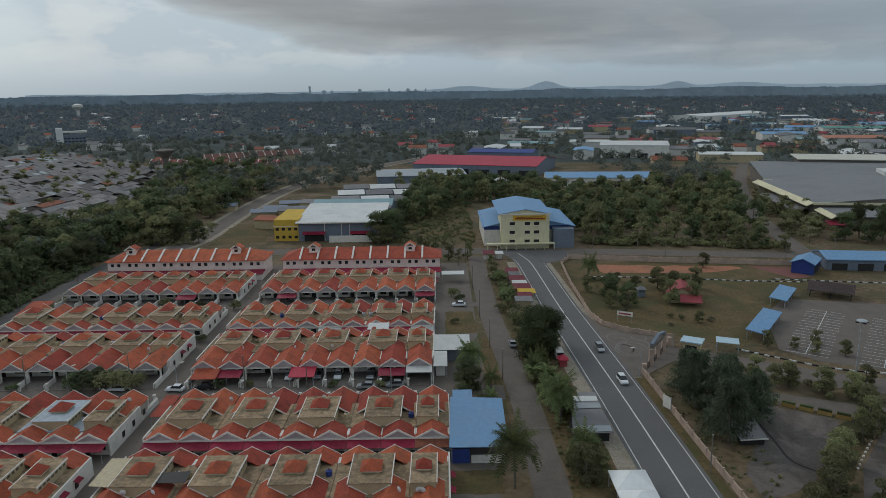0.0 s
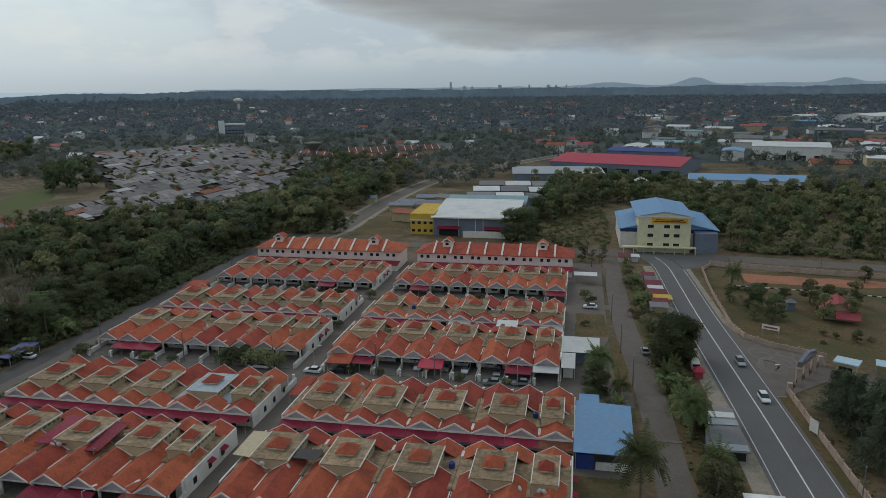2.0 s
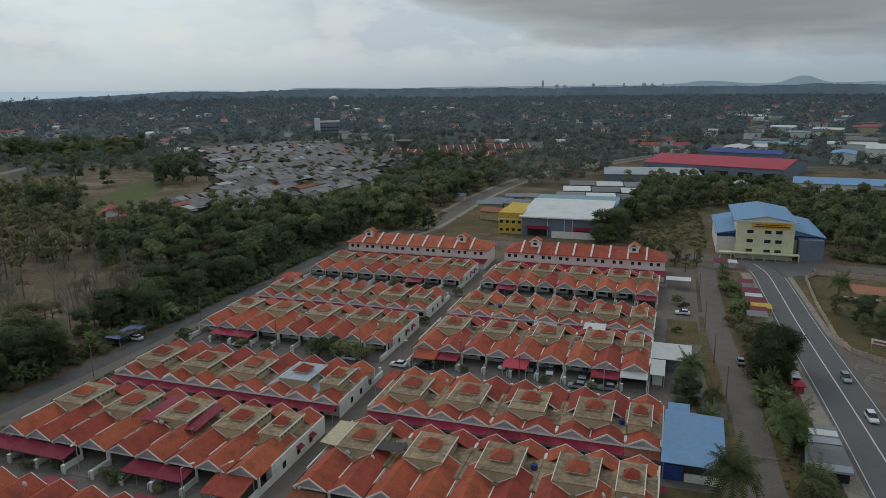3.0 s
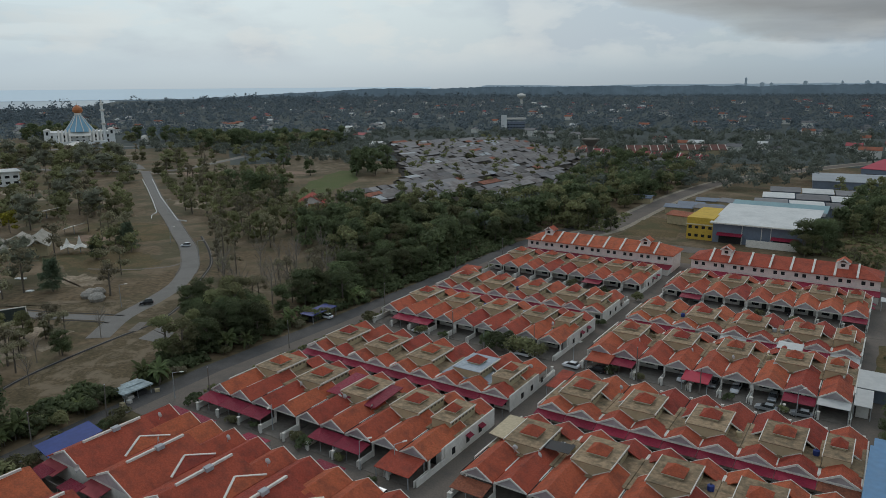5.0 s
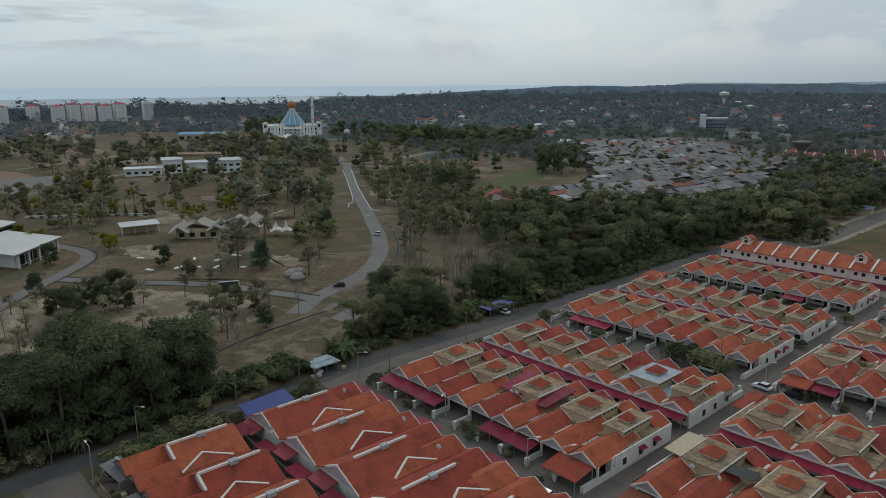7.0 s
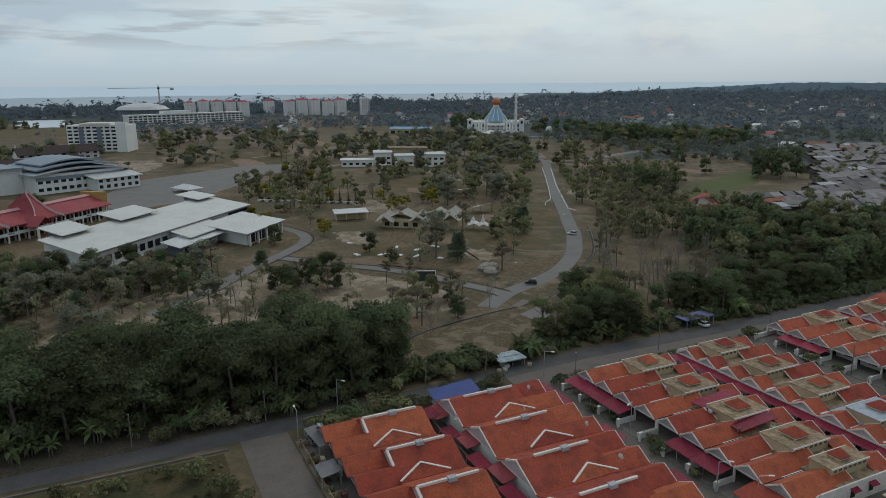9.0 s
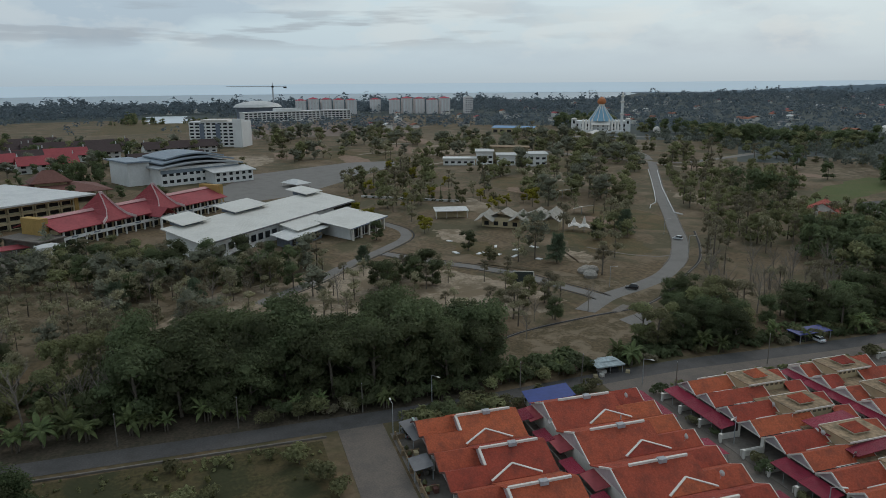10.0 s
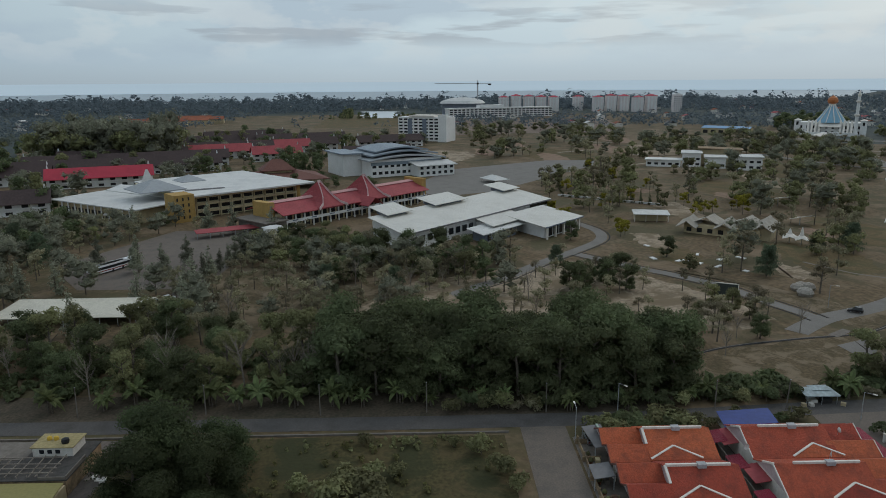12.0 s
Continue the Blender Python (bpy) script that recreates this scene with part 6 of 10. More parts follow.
    part("wall", Mesh().box(0, 30, 0, 14, 0, 12), CREAM, s)
    part("roof", Mesh().slab([(-2, -2, 13.5), (32, -2, 12.6), (32, 16, 12.6), (-2, 16, 13.5)], 0.8), CONC, s)


blocks()


def mosque():
    s = thing("mosque", "white mosque with blue tented roof and orange dome", "mosque", at=(-853, 489, 0), turn=59)
    part("wall", Mesh().box(-36, 36, -14, 18, 0, 15), CAMPUS_W, s)
    part("terrace", Mesh().box(-30, 30, -24, -14, 0, 4), CAMPUS_W, s)
    part("front_roof", Mesh().slab([(-12, -20, 10.5), (12, -20, 10.5), (12, -13.9, 14.5), (-12, -13.9, 14.5)], 0.6), TRIM, s)
    for x in (-35, 35):
        part("end_tower", Mesh().box(x - 3.5, x + 3.5, -16, -8, 0, 18), CAMPUS_W, s)
        part("tower_cap", Mesh().hip(x - 4, x + 4, -16.5, -7.5, 18, 19.6, 0.3), TRIM, s)
        part("tower_window", Mesh().box(x - 1.2, x + 1.2, -16.08, -16.0, 12, 16), GLASS_DK, s)
    for x in (-23, -19, -15, -11, 11, 15, 19, 23):
        part("fin", Mesh().slab([(x - 1.1, -22, 3), (x + 1.1, -22, 3), (x + 1.1, -13, 18), (x - 1.1, -13, 18)], 3.0), TRIM, s)
    openings(s, (-34, -14.02), (34, -14.02), 2.0, 2, 10, 2.4, 3.4, 6.0)
    prof = [(18, 15), (14.5, 19.5), (10.4, 25), (6.6, 30.5), (3.6, 35)]
    part("tent_roof", Mesh().lathe(0, 0, prof, 12), mat("pale_blue_tile_roof", (0.22, 0.40, 0.52), 0.5), s)
    for k in range(12):
        t = 2 * math.pi * (k + 0.5) / 12
        rib = Mesh()
        for (ra, za), (rb, zb) in zip(prof, prof[1:]):
            rib.beam((ra * math.cos(t), ra * math.sin(t), za + 0.4), (rb * math.cos(t), rb * math.sin(t), zb + 0.4), 0.9, 0.6)
        part("roof_rib", rib, TRIM, s)
    part("drum", Mesh().lathe(0, 0, [(3.8, 34.8), (3.8, 37)], 16), TRIM, s)
    part("dome", Mesh().lathe(0, 0, [(4.0, 37), (5.6, 38.8), (5.9, 41), (4.9, 43.6), (2.4, 45.6), (0.3, 46.8)], 20), mat("orange_dome_tile", (0.50, 0.17, 0.06), 0.5), s)
    part("finial", Mesh().tube((0, 0, 46.6), (0, 0, 50), 0.25, 0.05, 6), STEEL, s)
    m = part("minaret", Mesh().lathe(27, -16, [(2.2, 0), (1.8, 22), (1.6, 40), (1.6, 46)], 10), CAMPUS_W, s)
    for z in (24, 40):
        part("minaret_gallery", Mesh().lathe(27, -16, [(1.8, z - 1), (2.9, z), (2.9, z + 1.3), (1.8, z + 1.4)], 12), TRIM, m)
    part("minaret_cap", Mesh().lathe(27, -16, [(1.8, 46), (2.1, 47.5), (1.2, 50), (0.2, 53)], 12), TRIM, m)
    d = thing("white_dome", "small white dome beside the mosque", "dome", Mesh().lathe(0, 0, [(4.5, 0), (5, 3), (4.4, 6), (2.5, 8), (0.3, 8.8)], 16), TRIM, at=(-806, 545, 0))
    f = thing("marquee", "white peaked marquee by the mosque", "tent", at=(-800, 452, 0))
    part("roof", Mesh().hip(-9, 9, -9, 9, 3, 7, 0.2), TRIM, f)
    for x in (-8, 8):
        part("post", Mesh().box(x - 0.15, x + 0.15, -8, -7.7, 0, 3), STEEL, f)


mosque()


def garden_villas():
    s = thing("villa", "villa with wavy grey shingle roofs", "house", at=(-300, 130, 0), turn=52)
    part("wall", Mesh().box(-16, 16, -6, 6, 0, 4.2), CREAM, s)
    shingle = mat("beige_shingle_roof", (0.36, 0.33, 0.28), 0.85, 0.2, 0.8, 0.5, 0.2)
    for x, y, w, d, z, up in ((-14, -5, 9, 10, 4.9, 1.2), (-7, 1, 12, 13, 6.6, -0.7), (2, -4, 9, 11, 5.4, 1.2), (9, 3, 12, 12, 7.6, -0.9), (17, -1, 9, 13, 6.2, 1.8)):
        # hollow curved slopes that sweep up to a sharp ridge
        arc = [(x - w / 2 + w * k / 8, z + 1.6 * (1 - abs(k - 4) / 4) ** 1.8 - 1.3 * abs(k - 4) / 4) for k in range(9)]
        m = Mesh().ribbon([(a, y - d / 2, h - 0.4) for a, h in arc], [(a, y + d / 2, h + up) for a, h in arc], 0.25)
        part("roof", m, shingle, s)
    part("wing", Mesh().box(10, 20, -5, 5, 0, 5.2), CREAM, s)
    openings(s, (-16, -6.02), (16, -6.02), 0.8, 1, 7, 2.2, 1.9, 3)
    b = thing("pavilion", "flat white roofed pavilion on posts", "building", at=(-330, 98, 0), turn=80)
    part("roof", Mesh().slab([(0, -1, 3.9), (17, -1, 3.9), (17, 9, 4.5), (0, 9, 4.5)], 0.3), PALE_R, b)
    part("wall", Mesh().box(1, 16, 3, 8, 0, 3.8), CREAM, b)
    for x in (0.6, 5.8, 11, 16.2):
        part("post", Mesh().box(x, x + 0.3, 0, 0.3, 0, 3.9), TRIM, b)
    c = thing("tent", "white pointed tensile tent on the lawn", "tent", at=(-279, 150.5, 0), turn=20)
    for cx, cy, w, hh in ((-2.6, 0, 3.4, 6.2), (2.2, 1.4, 3.0, 7.4)):
        m = Mesh()
        for i in range(8):
            a, b = math.pi * i / 4, math.pi * (i + 1) / 4
            ra, rb = (w * (1.15 if i % 2 == 0 else 0.8)), (w * (1.15 if i % 2 == 1 else 0.8))
            ring = [(ra, rb, 2.2 if i % 2 == 0 else 3.1, 2.2 if i % 2 else 3.1), (ra * 0.36, rb * 0.36, 3.9, 3.9), (0.12, 0.12, hh, hh)]
            for (p0, p1, z0, z1), (q0, q1, w0, w1) in zip(ring, ring[1:]):
                m.slab([(cx + p0 * math.cos(a), cy + p0 * math.sin(a), z0), (cx + p1 * math.cos(b), cy + p1 * math.sin(b), z1), (cx + q1 * math.cos(b), cy + q1 * math.sin(b), w1), (cx + q0 * math.cos(a), cy + q0 * math.sin(a), w0)], 0.05)
        part("canvas", m, TRIM, c)
        part("mast", Mesh().box(cx - 0.12, cx + 0.12, cy - 0.12, cy + 0.12, 0, hh), STEEL, c)
    q = random.Random(41)
    for x, y in ((-279, 89), (-254, 94), (-249, 99.6), (-255, 110), (-257, 118.6), (-238, 112), (-258, 85), (-263, 104), (-245, 105), (-252, 96)):
        w, d = q.uniform(0.9, 2.2), q.uniform(0.5, 1.0)
        thing("broken_slab", "pale broken concrete slab lying on the lawn", "rubble", Mesh().box(-w, w, -d, d, 0, 0.3), CAMPUS_W, at=(x, y, 0), turn=q.uniform(0, 180), group="broken slabs")
    c = thing("canopy", "white angled canopy in the garden", "canopy", at=(-318, 168, 0), turn=55)
    part("roof", Mesh().slab([(0, 0, 3), (9, -1, 5.5), (10, 8, 4.0), (1, 8, 2.6)], 0.25), TRIM, c)
    part("post", Mesh().box(4, 4.4, 3, 3.4, 0, 3.6), STEEL, c)
    c = thing("canopy", "white folded canopy above the lawn", "canopy", at=(-370, 182, 0), turn=55)
    part("roof", Mesh().slab([(0, 0, 3.5), (12, 0, 6), (12, 7, 5), (0, 7, 3)], 0.3), TRIM, c)
    part("post", Mesh().box(5, 5.4, 3, 3.4, 0, 4.0), STEEL, c)
    w = thing("garden_wall", "long low white garden wall", "wall", Mesh().box(0, 62, 0, 0.4, 0, 1.2), CAMPUS_W, at=(-410, 76, 0), turn=53.5)
    r = thing("rock_garden", "pale boulders beside the bend", "rocks")
    q = random.Random(3)
    for k in range(5):
        x, y, z = -212 + q.uniform(-5, 5), 118 + q.uniform(-4, 4), q.uniform(1.4, 2.6)
        part("boulder", Mesh().lathe(x, y, [(z * 1.0, 0), (z * 1.25, z * 0.5), (z * 0.9, z), (z * 0.3, z * 1.25)], 8), mat("pale_boulder", (0.33, 0.30, 0.26), 0.95, 0.25), r)


garden_villas()


# campus car park, shelters and gate
def car_shelter(at, turn, w, d, roof, label, h=2.8):
    s = thing("car_shelter", label, "shelter", at=at, turn=turn)
    part("roof", Mesh().slab([(0, 0, h), (w, 0, h), (w, d, h + 0.5), (0, d, h + 0.5)], 0.2), roof, s)
    n = max(2, int(w / 5))
    for k in range(n + 1):
        for y in (0.4, d - 0.6):
            x = 0.2 + (w - 0.6) * k / n
            part("post", Mesh().box(x, x + 0.18, y, y + 0.18, 0, h), STEEL, s)
    return s


car_shelter((-188, -125, 0), 91, 41, 17, mat("cream_metal_roof", (0.56, 0.53, 0.44), 0.6), "long cream roofed car shelter")
car_shelter((-196, -190, 0), 80, 40, 22, PALE_R, "wide pale roofed shelter")
car_shelter((-300, -102, 0), 118, 28, 7, MAROON_R, "maroon roofed parking shelter")
g = thing("gatehouse", "small white arched gatehouse", "building", at=(-300, -72, 0), turn=118)
part("wall", Mesh().box(0, 8, 0, 5, 0, 4.5), CAMPUS_W, g)
part("opening", Mesh().box(1.2, 3.4, -0.06, 0, 0.3, 3.0), DARKIN, g)
part("opening", Mesh().box(4.6, 6.8, -0.06, 0, 0.3, 3.0), DARKIN, g)
part("roof", Mesh().hip(-0.4, 8.4, -0.4, 5.4, 4.5, 5.6, 0.2), PALE_R, g)

# ---------------------------------------------------------------- plants
def leaf_cloud(rs, centers, radii, n, size, flat=0.75, droop=0.0, long=1.0, fill=0.72, shade_core=0.0):
    """n small leaf clumps on the outsides of overlapping lobes; returns three points for each."""
    centers, radii = np.array(centers, float), np.array(radii, float)
    w = radii ** 2 / (radii ** 2).sum()
    k = rs.choice(len(centers), n, p=w)
    d = rs.normal(size=(n, 3))
    d /= np.linalg.norm(d, axis=1, keepdims=True)
    d[:, 2] = np.where(d[:, 2] < -0.35, -d[:, 2], d[:, 2])
    p = centers[k] + d * (radii[k] * rs.uniform(fill, 1.08, n))[:, None] * np.array([1, 1, flat])
    nor = d + rs.normal(size=(n, 3)) * 0.42 + np.array([0, 0, 0.3])
    nor /= np.linalg.norm(nor, axis=1, keepdims=True)
    t = np.cross(nor, rs.normal(size=(n, 3)))
    t /= np.linalg.norm(t, axis=1, keepdims=True)
    b = np.cross(nor, t)
    s = size * rs.uniform(0.6, 1.35, n)[:, None]
    j = lambda: rs.uniform(0.65, 1.35, (n, 1))
    v = np.stack([p + t * s * j() * long, p - t * s * 0.5 * j() * long + b * s * 0.87 * j(), p - t * s * 0.5 * j() * long - b * s * 0.87 * j()], 1).reshape(-1, 3)
    v[:, 2] -= droop * np.abs(rs.normal(size=len(v)))
    if shade_core:  # added solid inside each lobe, hidden by leaves, blocks light to darken undersides
        ax = np.array([(1, 0, 0), (0, 1, 0), (-1, 0, 0), (0, -1, 0), (0, 0, 1), (0, 0, -1)], float)
        tri = ax[[(0, 1, 4), (1, 2, 4), (2, 3, 4), (3, 0, 4), (1, 0, 5), (2, 1, 5), (3, 2, 5), (0, 3, 5)]].reshape(-1, 3)
        v = np.concatenate([v] + [c + tri * (r * shade_core) * np.array([1, 1, flat]) for c, r in zip(centers, radii)])
    return v


def leaf_mesh(name, v, material, k=3):
    """One mesh out of loose faces of k corners each."""
    me = bpy.data.meshes.new(name)
    n = len(v) // k
    me.vertices.add(len(v))
    me.vertices.foreach_set("co", np.ascontiguousarray(v, dtype=np.float32).ravel())
    me.loops.add(n * k)
    me.loops.foreach_set("vertex_index", np.arange(n * k, dtype=np.int32))
    me.polygons.add(n)
    me.polygons.foreach_set("loop_start", np.arange(0, n * k, k, dtype=np.int32))
    me.materials.append(material)
    me.update(calc_edges=True)
    return me


def limbs(rs, h, r, n, spread, bark, start=0.35, twigs=0, lift=(0.45, 0.9)):
    """A tapered trunk that splits into limbs; returns the mesh and the limb tips."""
    m, tips = Mesh(), []
    lean = rs.normal(size=2) * 0.04 * h
    pts = [Vector((0, 0, -0.2)), Vector((lean[0] * 0.4, lean[1] * 0.4, h * 0.45)), Vector((lean[0], lean[1], h * 0.8))]
    m.tube(pts[0], pts[1], r, r * 0.7).tube(pts[1], pts[2], r * 0.7, r * 0.3)
    for k in range(n):
        f = start + (0.8 - start) * k / max(1, n - 1)
        a = 2.4 * k + rs.uniform(-0.4, 0.4)
        base = pts[0].lerp(pts[2], f)
        L = spread * rs.uniform(0.6, 1.0)
        tip = base + Vector((math.cos(a) * L, math.sin(a) * L, L * rs.uniform(*lift)))
        m.tube(base, tip, r * 0.4, r * 0.1, 5)
        tips.append(tip)
        for q in range(twigs):
            b2 = base.lerp(tip, rs.uniform(0.3, 0.95))
            a2 = a + rs.uniform(-1.3, 1.3)
            l2 = L * rs.uniform(0.25, 0.55)
            t2 = b2 + Vector((math.cos(a2) * l2, math.sin(a2) * l2, l2 * rs.uniform(lift[0], lift[1] + 0.3)))
            m.tube(b2, t2, r * 0.14, r * 0.03, 4)
    return m, tips, pts[2]


def tree(seed, name, label, h, spread, leaves, leaf_size, n, bark=None, lobes=9, flat=0.75, base=0.35, cone=False, group="trees", long=1.0, fill=0.72):
    """A trunk with limbs and a crown of many small leaf clumps."""
    rs = np.random.RandomState(seed)
    t = thing(name, label, "tree", group=group)
    m, tips, top = limbs(rs, h, 0.022 * h + 0.06, 6, spread * 0.8, bark)
    part("trunk", m, bark or BARK, t)
    C, R = [], []
    if cone:
        for k in range(lobes):
            f = k / (lobes - 1)
            z = h * (base + (0.98 - base) * f)
            w = spread * (1 - f) ** 0.75
            a = rs.uniform(0, 6.28)
            C.append((math.cos(a) * w * 0.5, math.sin(a) * w * 0.5, z))
            R.append(max(0.5, w * 0.75 + 0.3))
    else:
        C.append((top.x, top.y, h * 0.78))
        R.append(spread * 0.62)
        for k in range(4 if base < 0.1 else 0):  # low boughs
            a = rs.uniform(0, 6.28)
            C.append((math.cos(a) * spread * 0.5, math.sin(a) * spread * 0.5, h * 0.24))
            R.append(spread * 0.36)
        for k in range(lobes):
            a, q = rs.uniform(0, 6.28), rs.uniform(0.45, 0.95) * spread
            z = h * rs.uniform(base + 0.12, 0.93) * (1 - 0.12 * q / spread)
            C.append((math.cos(a) * q * 0.75, math.sin(a) * q * 0.75, z))
            R.append(spread * rs.uniform(0.25, 0.48))
    v = leaf_cloud(rs, C, R, n, leaf_size, flat, long=long, fill=fill, shade_core=0.66 if fill >= 0.6 else 0.34)
    v[:, 2] = np.maximum(v[:, 2], 0.25 * h * base)
    c = new("crown", leaf_mesh("crown", v, leaves))
    c.parent = t
    return t


def casuarina(seed, h, spread, n_branch=80, per=84):
    """A feathery tree: rising branches hung with thin drooping sprays of needles."""
    rs = np.random.RandomState(seed)
    t = thing("casuarina_tree", "broad feathery grey-green casuarina tree", "tree", group="trees")
    m, _, _ = limbs(rs, h, 0.02 * h + 0.05, 7, spread * 0.6, BARK, 0.2, 0, (0.7, 1.3))
    part("trunk", m, BARK, t)
    f = np.linspace(0.06, 0.95, n_branch) ** 0.85
    a = rs.uniform(0, 6.283, n_branch)
    L = spread * (1.0 - 0.75 * f ** 1.5) * rs.uniform(0.55, 1.1, n_branch)
    k = np.repeat(np.arange(n_branch), per)
    u = np.sqrt(rs.uniform(0.02, 1, len(k)))
    d = np.stack([np.cos(a[k]), np.sin(a[k]), np.zeros(len(k))], 1)
    rise = (0.35 + 0.5 * f[k]) * L[k]
    p = d * (L[k] * u)[:, None] + rs.normal(size=(len(k), 3)) * 0.42
    p[:, 2] += h * 0.9 * f[k] + rise * u - 0.35 * L[k] * u ** 2
    fall = d * 0.55 + rs.normal(size=(len(k), 3)) * 0.45 + np.array([0, 0, -0.75])
    fall /= np.linalg.norm(fall, axis=1, keepdims=True)
    side = np.cross(fall, rs.normal(size=(len(k), 3)))
    side /= np.linalg.norm(side, axis=1, keepdims=True)
    l, w = rs.uniform(0.35, 0.75, (len(k), 1)), rs.uniform(0.07, 0.14, (len(k), 1))
    v = np.stack([p - fall * l * 0.5 - side * w, p - fall * l * 0.3 + side * w, p + fall * l], 1).reshape(-1, 3)
    v[:, 2] = np.maximum(v[:, 2], 0.1)
    c = new("crown", leaf_mesh("crown", v, LEAF_CASU))
    c.parent = t
    return t


def bare_tree(seed, h, spread, twigs=9):
    rs = np.random.RandomState(seed)
    t = thing("bare_tree", "leafless pale tree with thin branches", "tree", group="bare trees")
    m, _, _ = limbs(rs, h, 0.012 * h + 0.04, 12, spread * 0.7, PALEBARK, 0.38, twigs, (0.9, 1.9))
    part("trunk", m, PALEBARK, t)
    return t


def fronds(rs, top, n, L, width, droop=0.9, rise=0.5, seg=15, part_of=0.55):
    """Arching fronds: a midrib with leaflets on both sides, as thin quads."""
    out = []
    for k in range(n):
        a = 2 * math.pi * k / n + rs.uniform(-0.2, 0.2)
        up = rise * rs.uniform(0.2, 1.4)
        d = np.array([math.cos(a), math.sin(a), 0.0])
        side = np.array([-d[1], d[0], 0.0])
        pts = []
        for i in range(seg + 1):
            f = i / seg
            pts.append(np.array(top) + d * L * f * (1 - 0.15 * f) + np.array([0, 0, L * (up * f - droop * f * f)]))
        for i in range(seg):
            p, q = pts[i], pts[i + 1]
            for s in (-1, 1):
                w = width * (1 - abs(i / seg - 0.4) / 0.9) * rs.uniform(0.75, 1.1)
                if part_of >= 1.0:  # one broad blade along the midrib
                    w0, w1 = (width * math.sin(math.pi * min(1.0, (i + j) / seg * 0.88 + 0.1)) for j in (0, 1))
                    out += [p, q, q + side * s * w1 + np.array([0, 0, -0.3 * w1]), p + side * s * w0 + np.array([0, 0, -0.3 * w0])]
                    continue
                e = side * s * w + np.array([0, 0, -0.45 * w]) + d * w * 0.4
                out += [p, p + (q - p) * part_of, p + (q - p) * part_of * 0.7 + e, p + (q - p) * part_of * 0.3 + e]
    return np.array(out)


def palm(seed, h, L, label="tall coconut palm with arching fronds", name="coconut_palm"):
    rs = np.random.RandomState(seed)
    t = thing(name, label, "palm", group="palms")
    m = Mesh()
    pts = [Vector((0.5 * (k / 5) ** 2, 0.2 * (k / 5), h * k / 5 - 0.1)) for k in range(6)]
    for a, b in zip(pts, pts[1:]):
        m.tube(a, b, 0.2, 0.18, 7)
    part("trunk", m, BARK, t)
    v = np.concatenate([fronds(rs, pts[-1], 17, L * 1.1, 1.15, 1.05, 0.5, 18, 0.82), fronds(rs, pts[-1], 13, L, 1.1, 0.75, 0.9, 18, 0.82), fronds(rs, pts[-1], 8, L * 0.85, 0.9, 0.5, 1.35, 16, 0.8)])
    c = new("crown", leaf_mesh("crown", v, LEAF_PALM, 4))
    c.parent = t
    return t


def banana(seed):
    rs = np.random.RandomState(seed)
    t = thing("banana_plant", "clump of banana plants with broad pale green leaves", "plant", group="banana plants")
    m, vs = Mesh(), []
    for k in range(3):
        x, y, h = rs.uniform(-1, 1), rs.uniform(-1, 1), rs.uniform(1.6, 2.8)
        m.tube((x, y, -0.1), (x, y, h), 0.14, 0.09, 6)
        out = fronds(rs, (x, y, h), 8, 2.5, 0.42, 0.85, 1.15, 6, 1.0)
        vs.append(out)
    part("stem", m, BARK, t)
    c = new("leaves", leaf_mesh("leaves", np.concatenate(vs), LEAF_BANANA, 4))
    c.parent = t
    return t


def shrub(seed, r, h, leaves, label):
    rs = np.random.RandomState(seed)
    t = thing("shrub", label, "shrub", group="shrubs")
    m, _, _ = limbs(rs, h * 0.7, 0.05, 4, r * 0.6, BARK, 0.2)
    part("stem", m, BARK, t)
    C = [(rs.uniform(-1, 1) * r * 0.6, rs.uniform(-1, 1) * r * 0.6, h * rs.uniform(0.35, 0.7)) for _ in range(6)]
    v = leaf_cloud(rs, C, [r * rs.uniform(0.35, 0.6) for _ in C], 520, 0.2, 0.8)
    v[:, 2] = np.maximum(v[:, 2], 0.05)
    c = new("crown", leaf_mesh("crown", v, leaves))
    c.parent = t
    return t


placed = set()


def plant(kind, x, y, s=1.0, turn=0.0, tall=1.0):
    m = pose(x, y, 0, 0, 0, turn) @ Matrix.Diagonal((s, s, s * tall, 1))
    if kind.name in placed:
        src = Kinds[kind.name]
        return copy_thing(src, m @ Matrix.Diagonal((*(1 / c for c in src.scale), 1)))
    placed.add(kind.name)
    Kinds[kind.name] = kind
    kind.matrix_basis = m
    return kind


Kinds = {}
BROAD = [tree(100 + k, "broadleaf_tree", "dense dark green broadleaf tree", 12, 5.2, LEAF_DARK, 0.24, 4000, lobes=15, base=0.0, fill=0.6) for k in range(4)]
RAIN = [tree(110 + k, "rain_tree", "large rounded deep green tree with fine leaves", 11, 6.0, LEAF_RAIN, 0.17, 14000, lobes=20, base=0.0, fill=0.6) for k in range(2)]
ACACIA = [tree(120 + k, "acacia_tree", "tall green acacia with uneven crown", 13, 4.2, LEAF_MID, 0.28, 2700, lobes=12, base=0.05) for k in range(3)]
DRY = [tree(140 + k, "thin_tree", "thin dry tree with sparse olive leaves", 10, 3.4, LEAF_DRY, 0.17, 1700, lobes=8, base=0.35, fill=0.3) for k in range(3)]
PINE = [tree(160 + k, "casuarina_tree", "feathery grey-green casuarina tree", 13, 3.2, LEAF_PINE, 0.20, 2600, lobes=12, base=0.15, cone=True, long=1.8, fill=0.3) for k in range(3)]
WIDE = [casuarina(170 + k, 14, 6.2) for k in range(2)]
PARK = [tree(180 + k, "park_tree", "small round green park tree", 7.5, 3.0, LEAF_MID, 0.23, 1700, lobes=8, base=0.08) for k in range(3)]
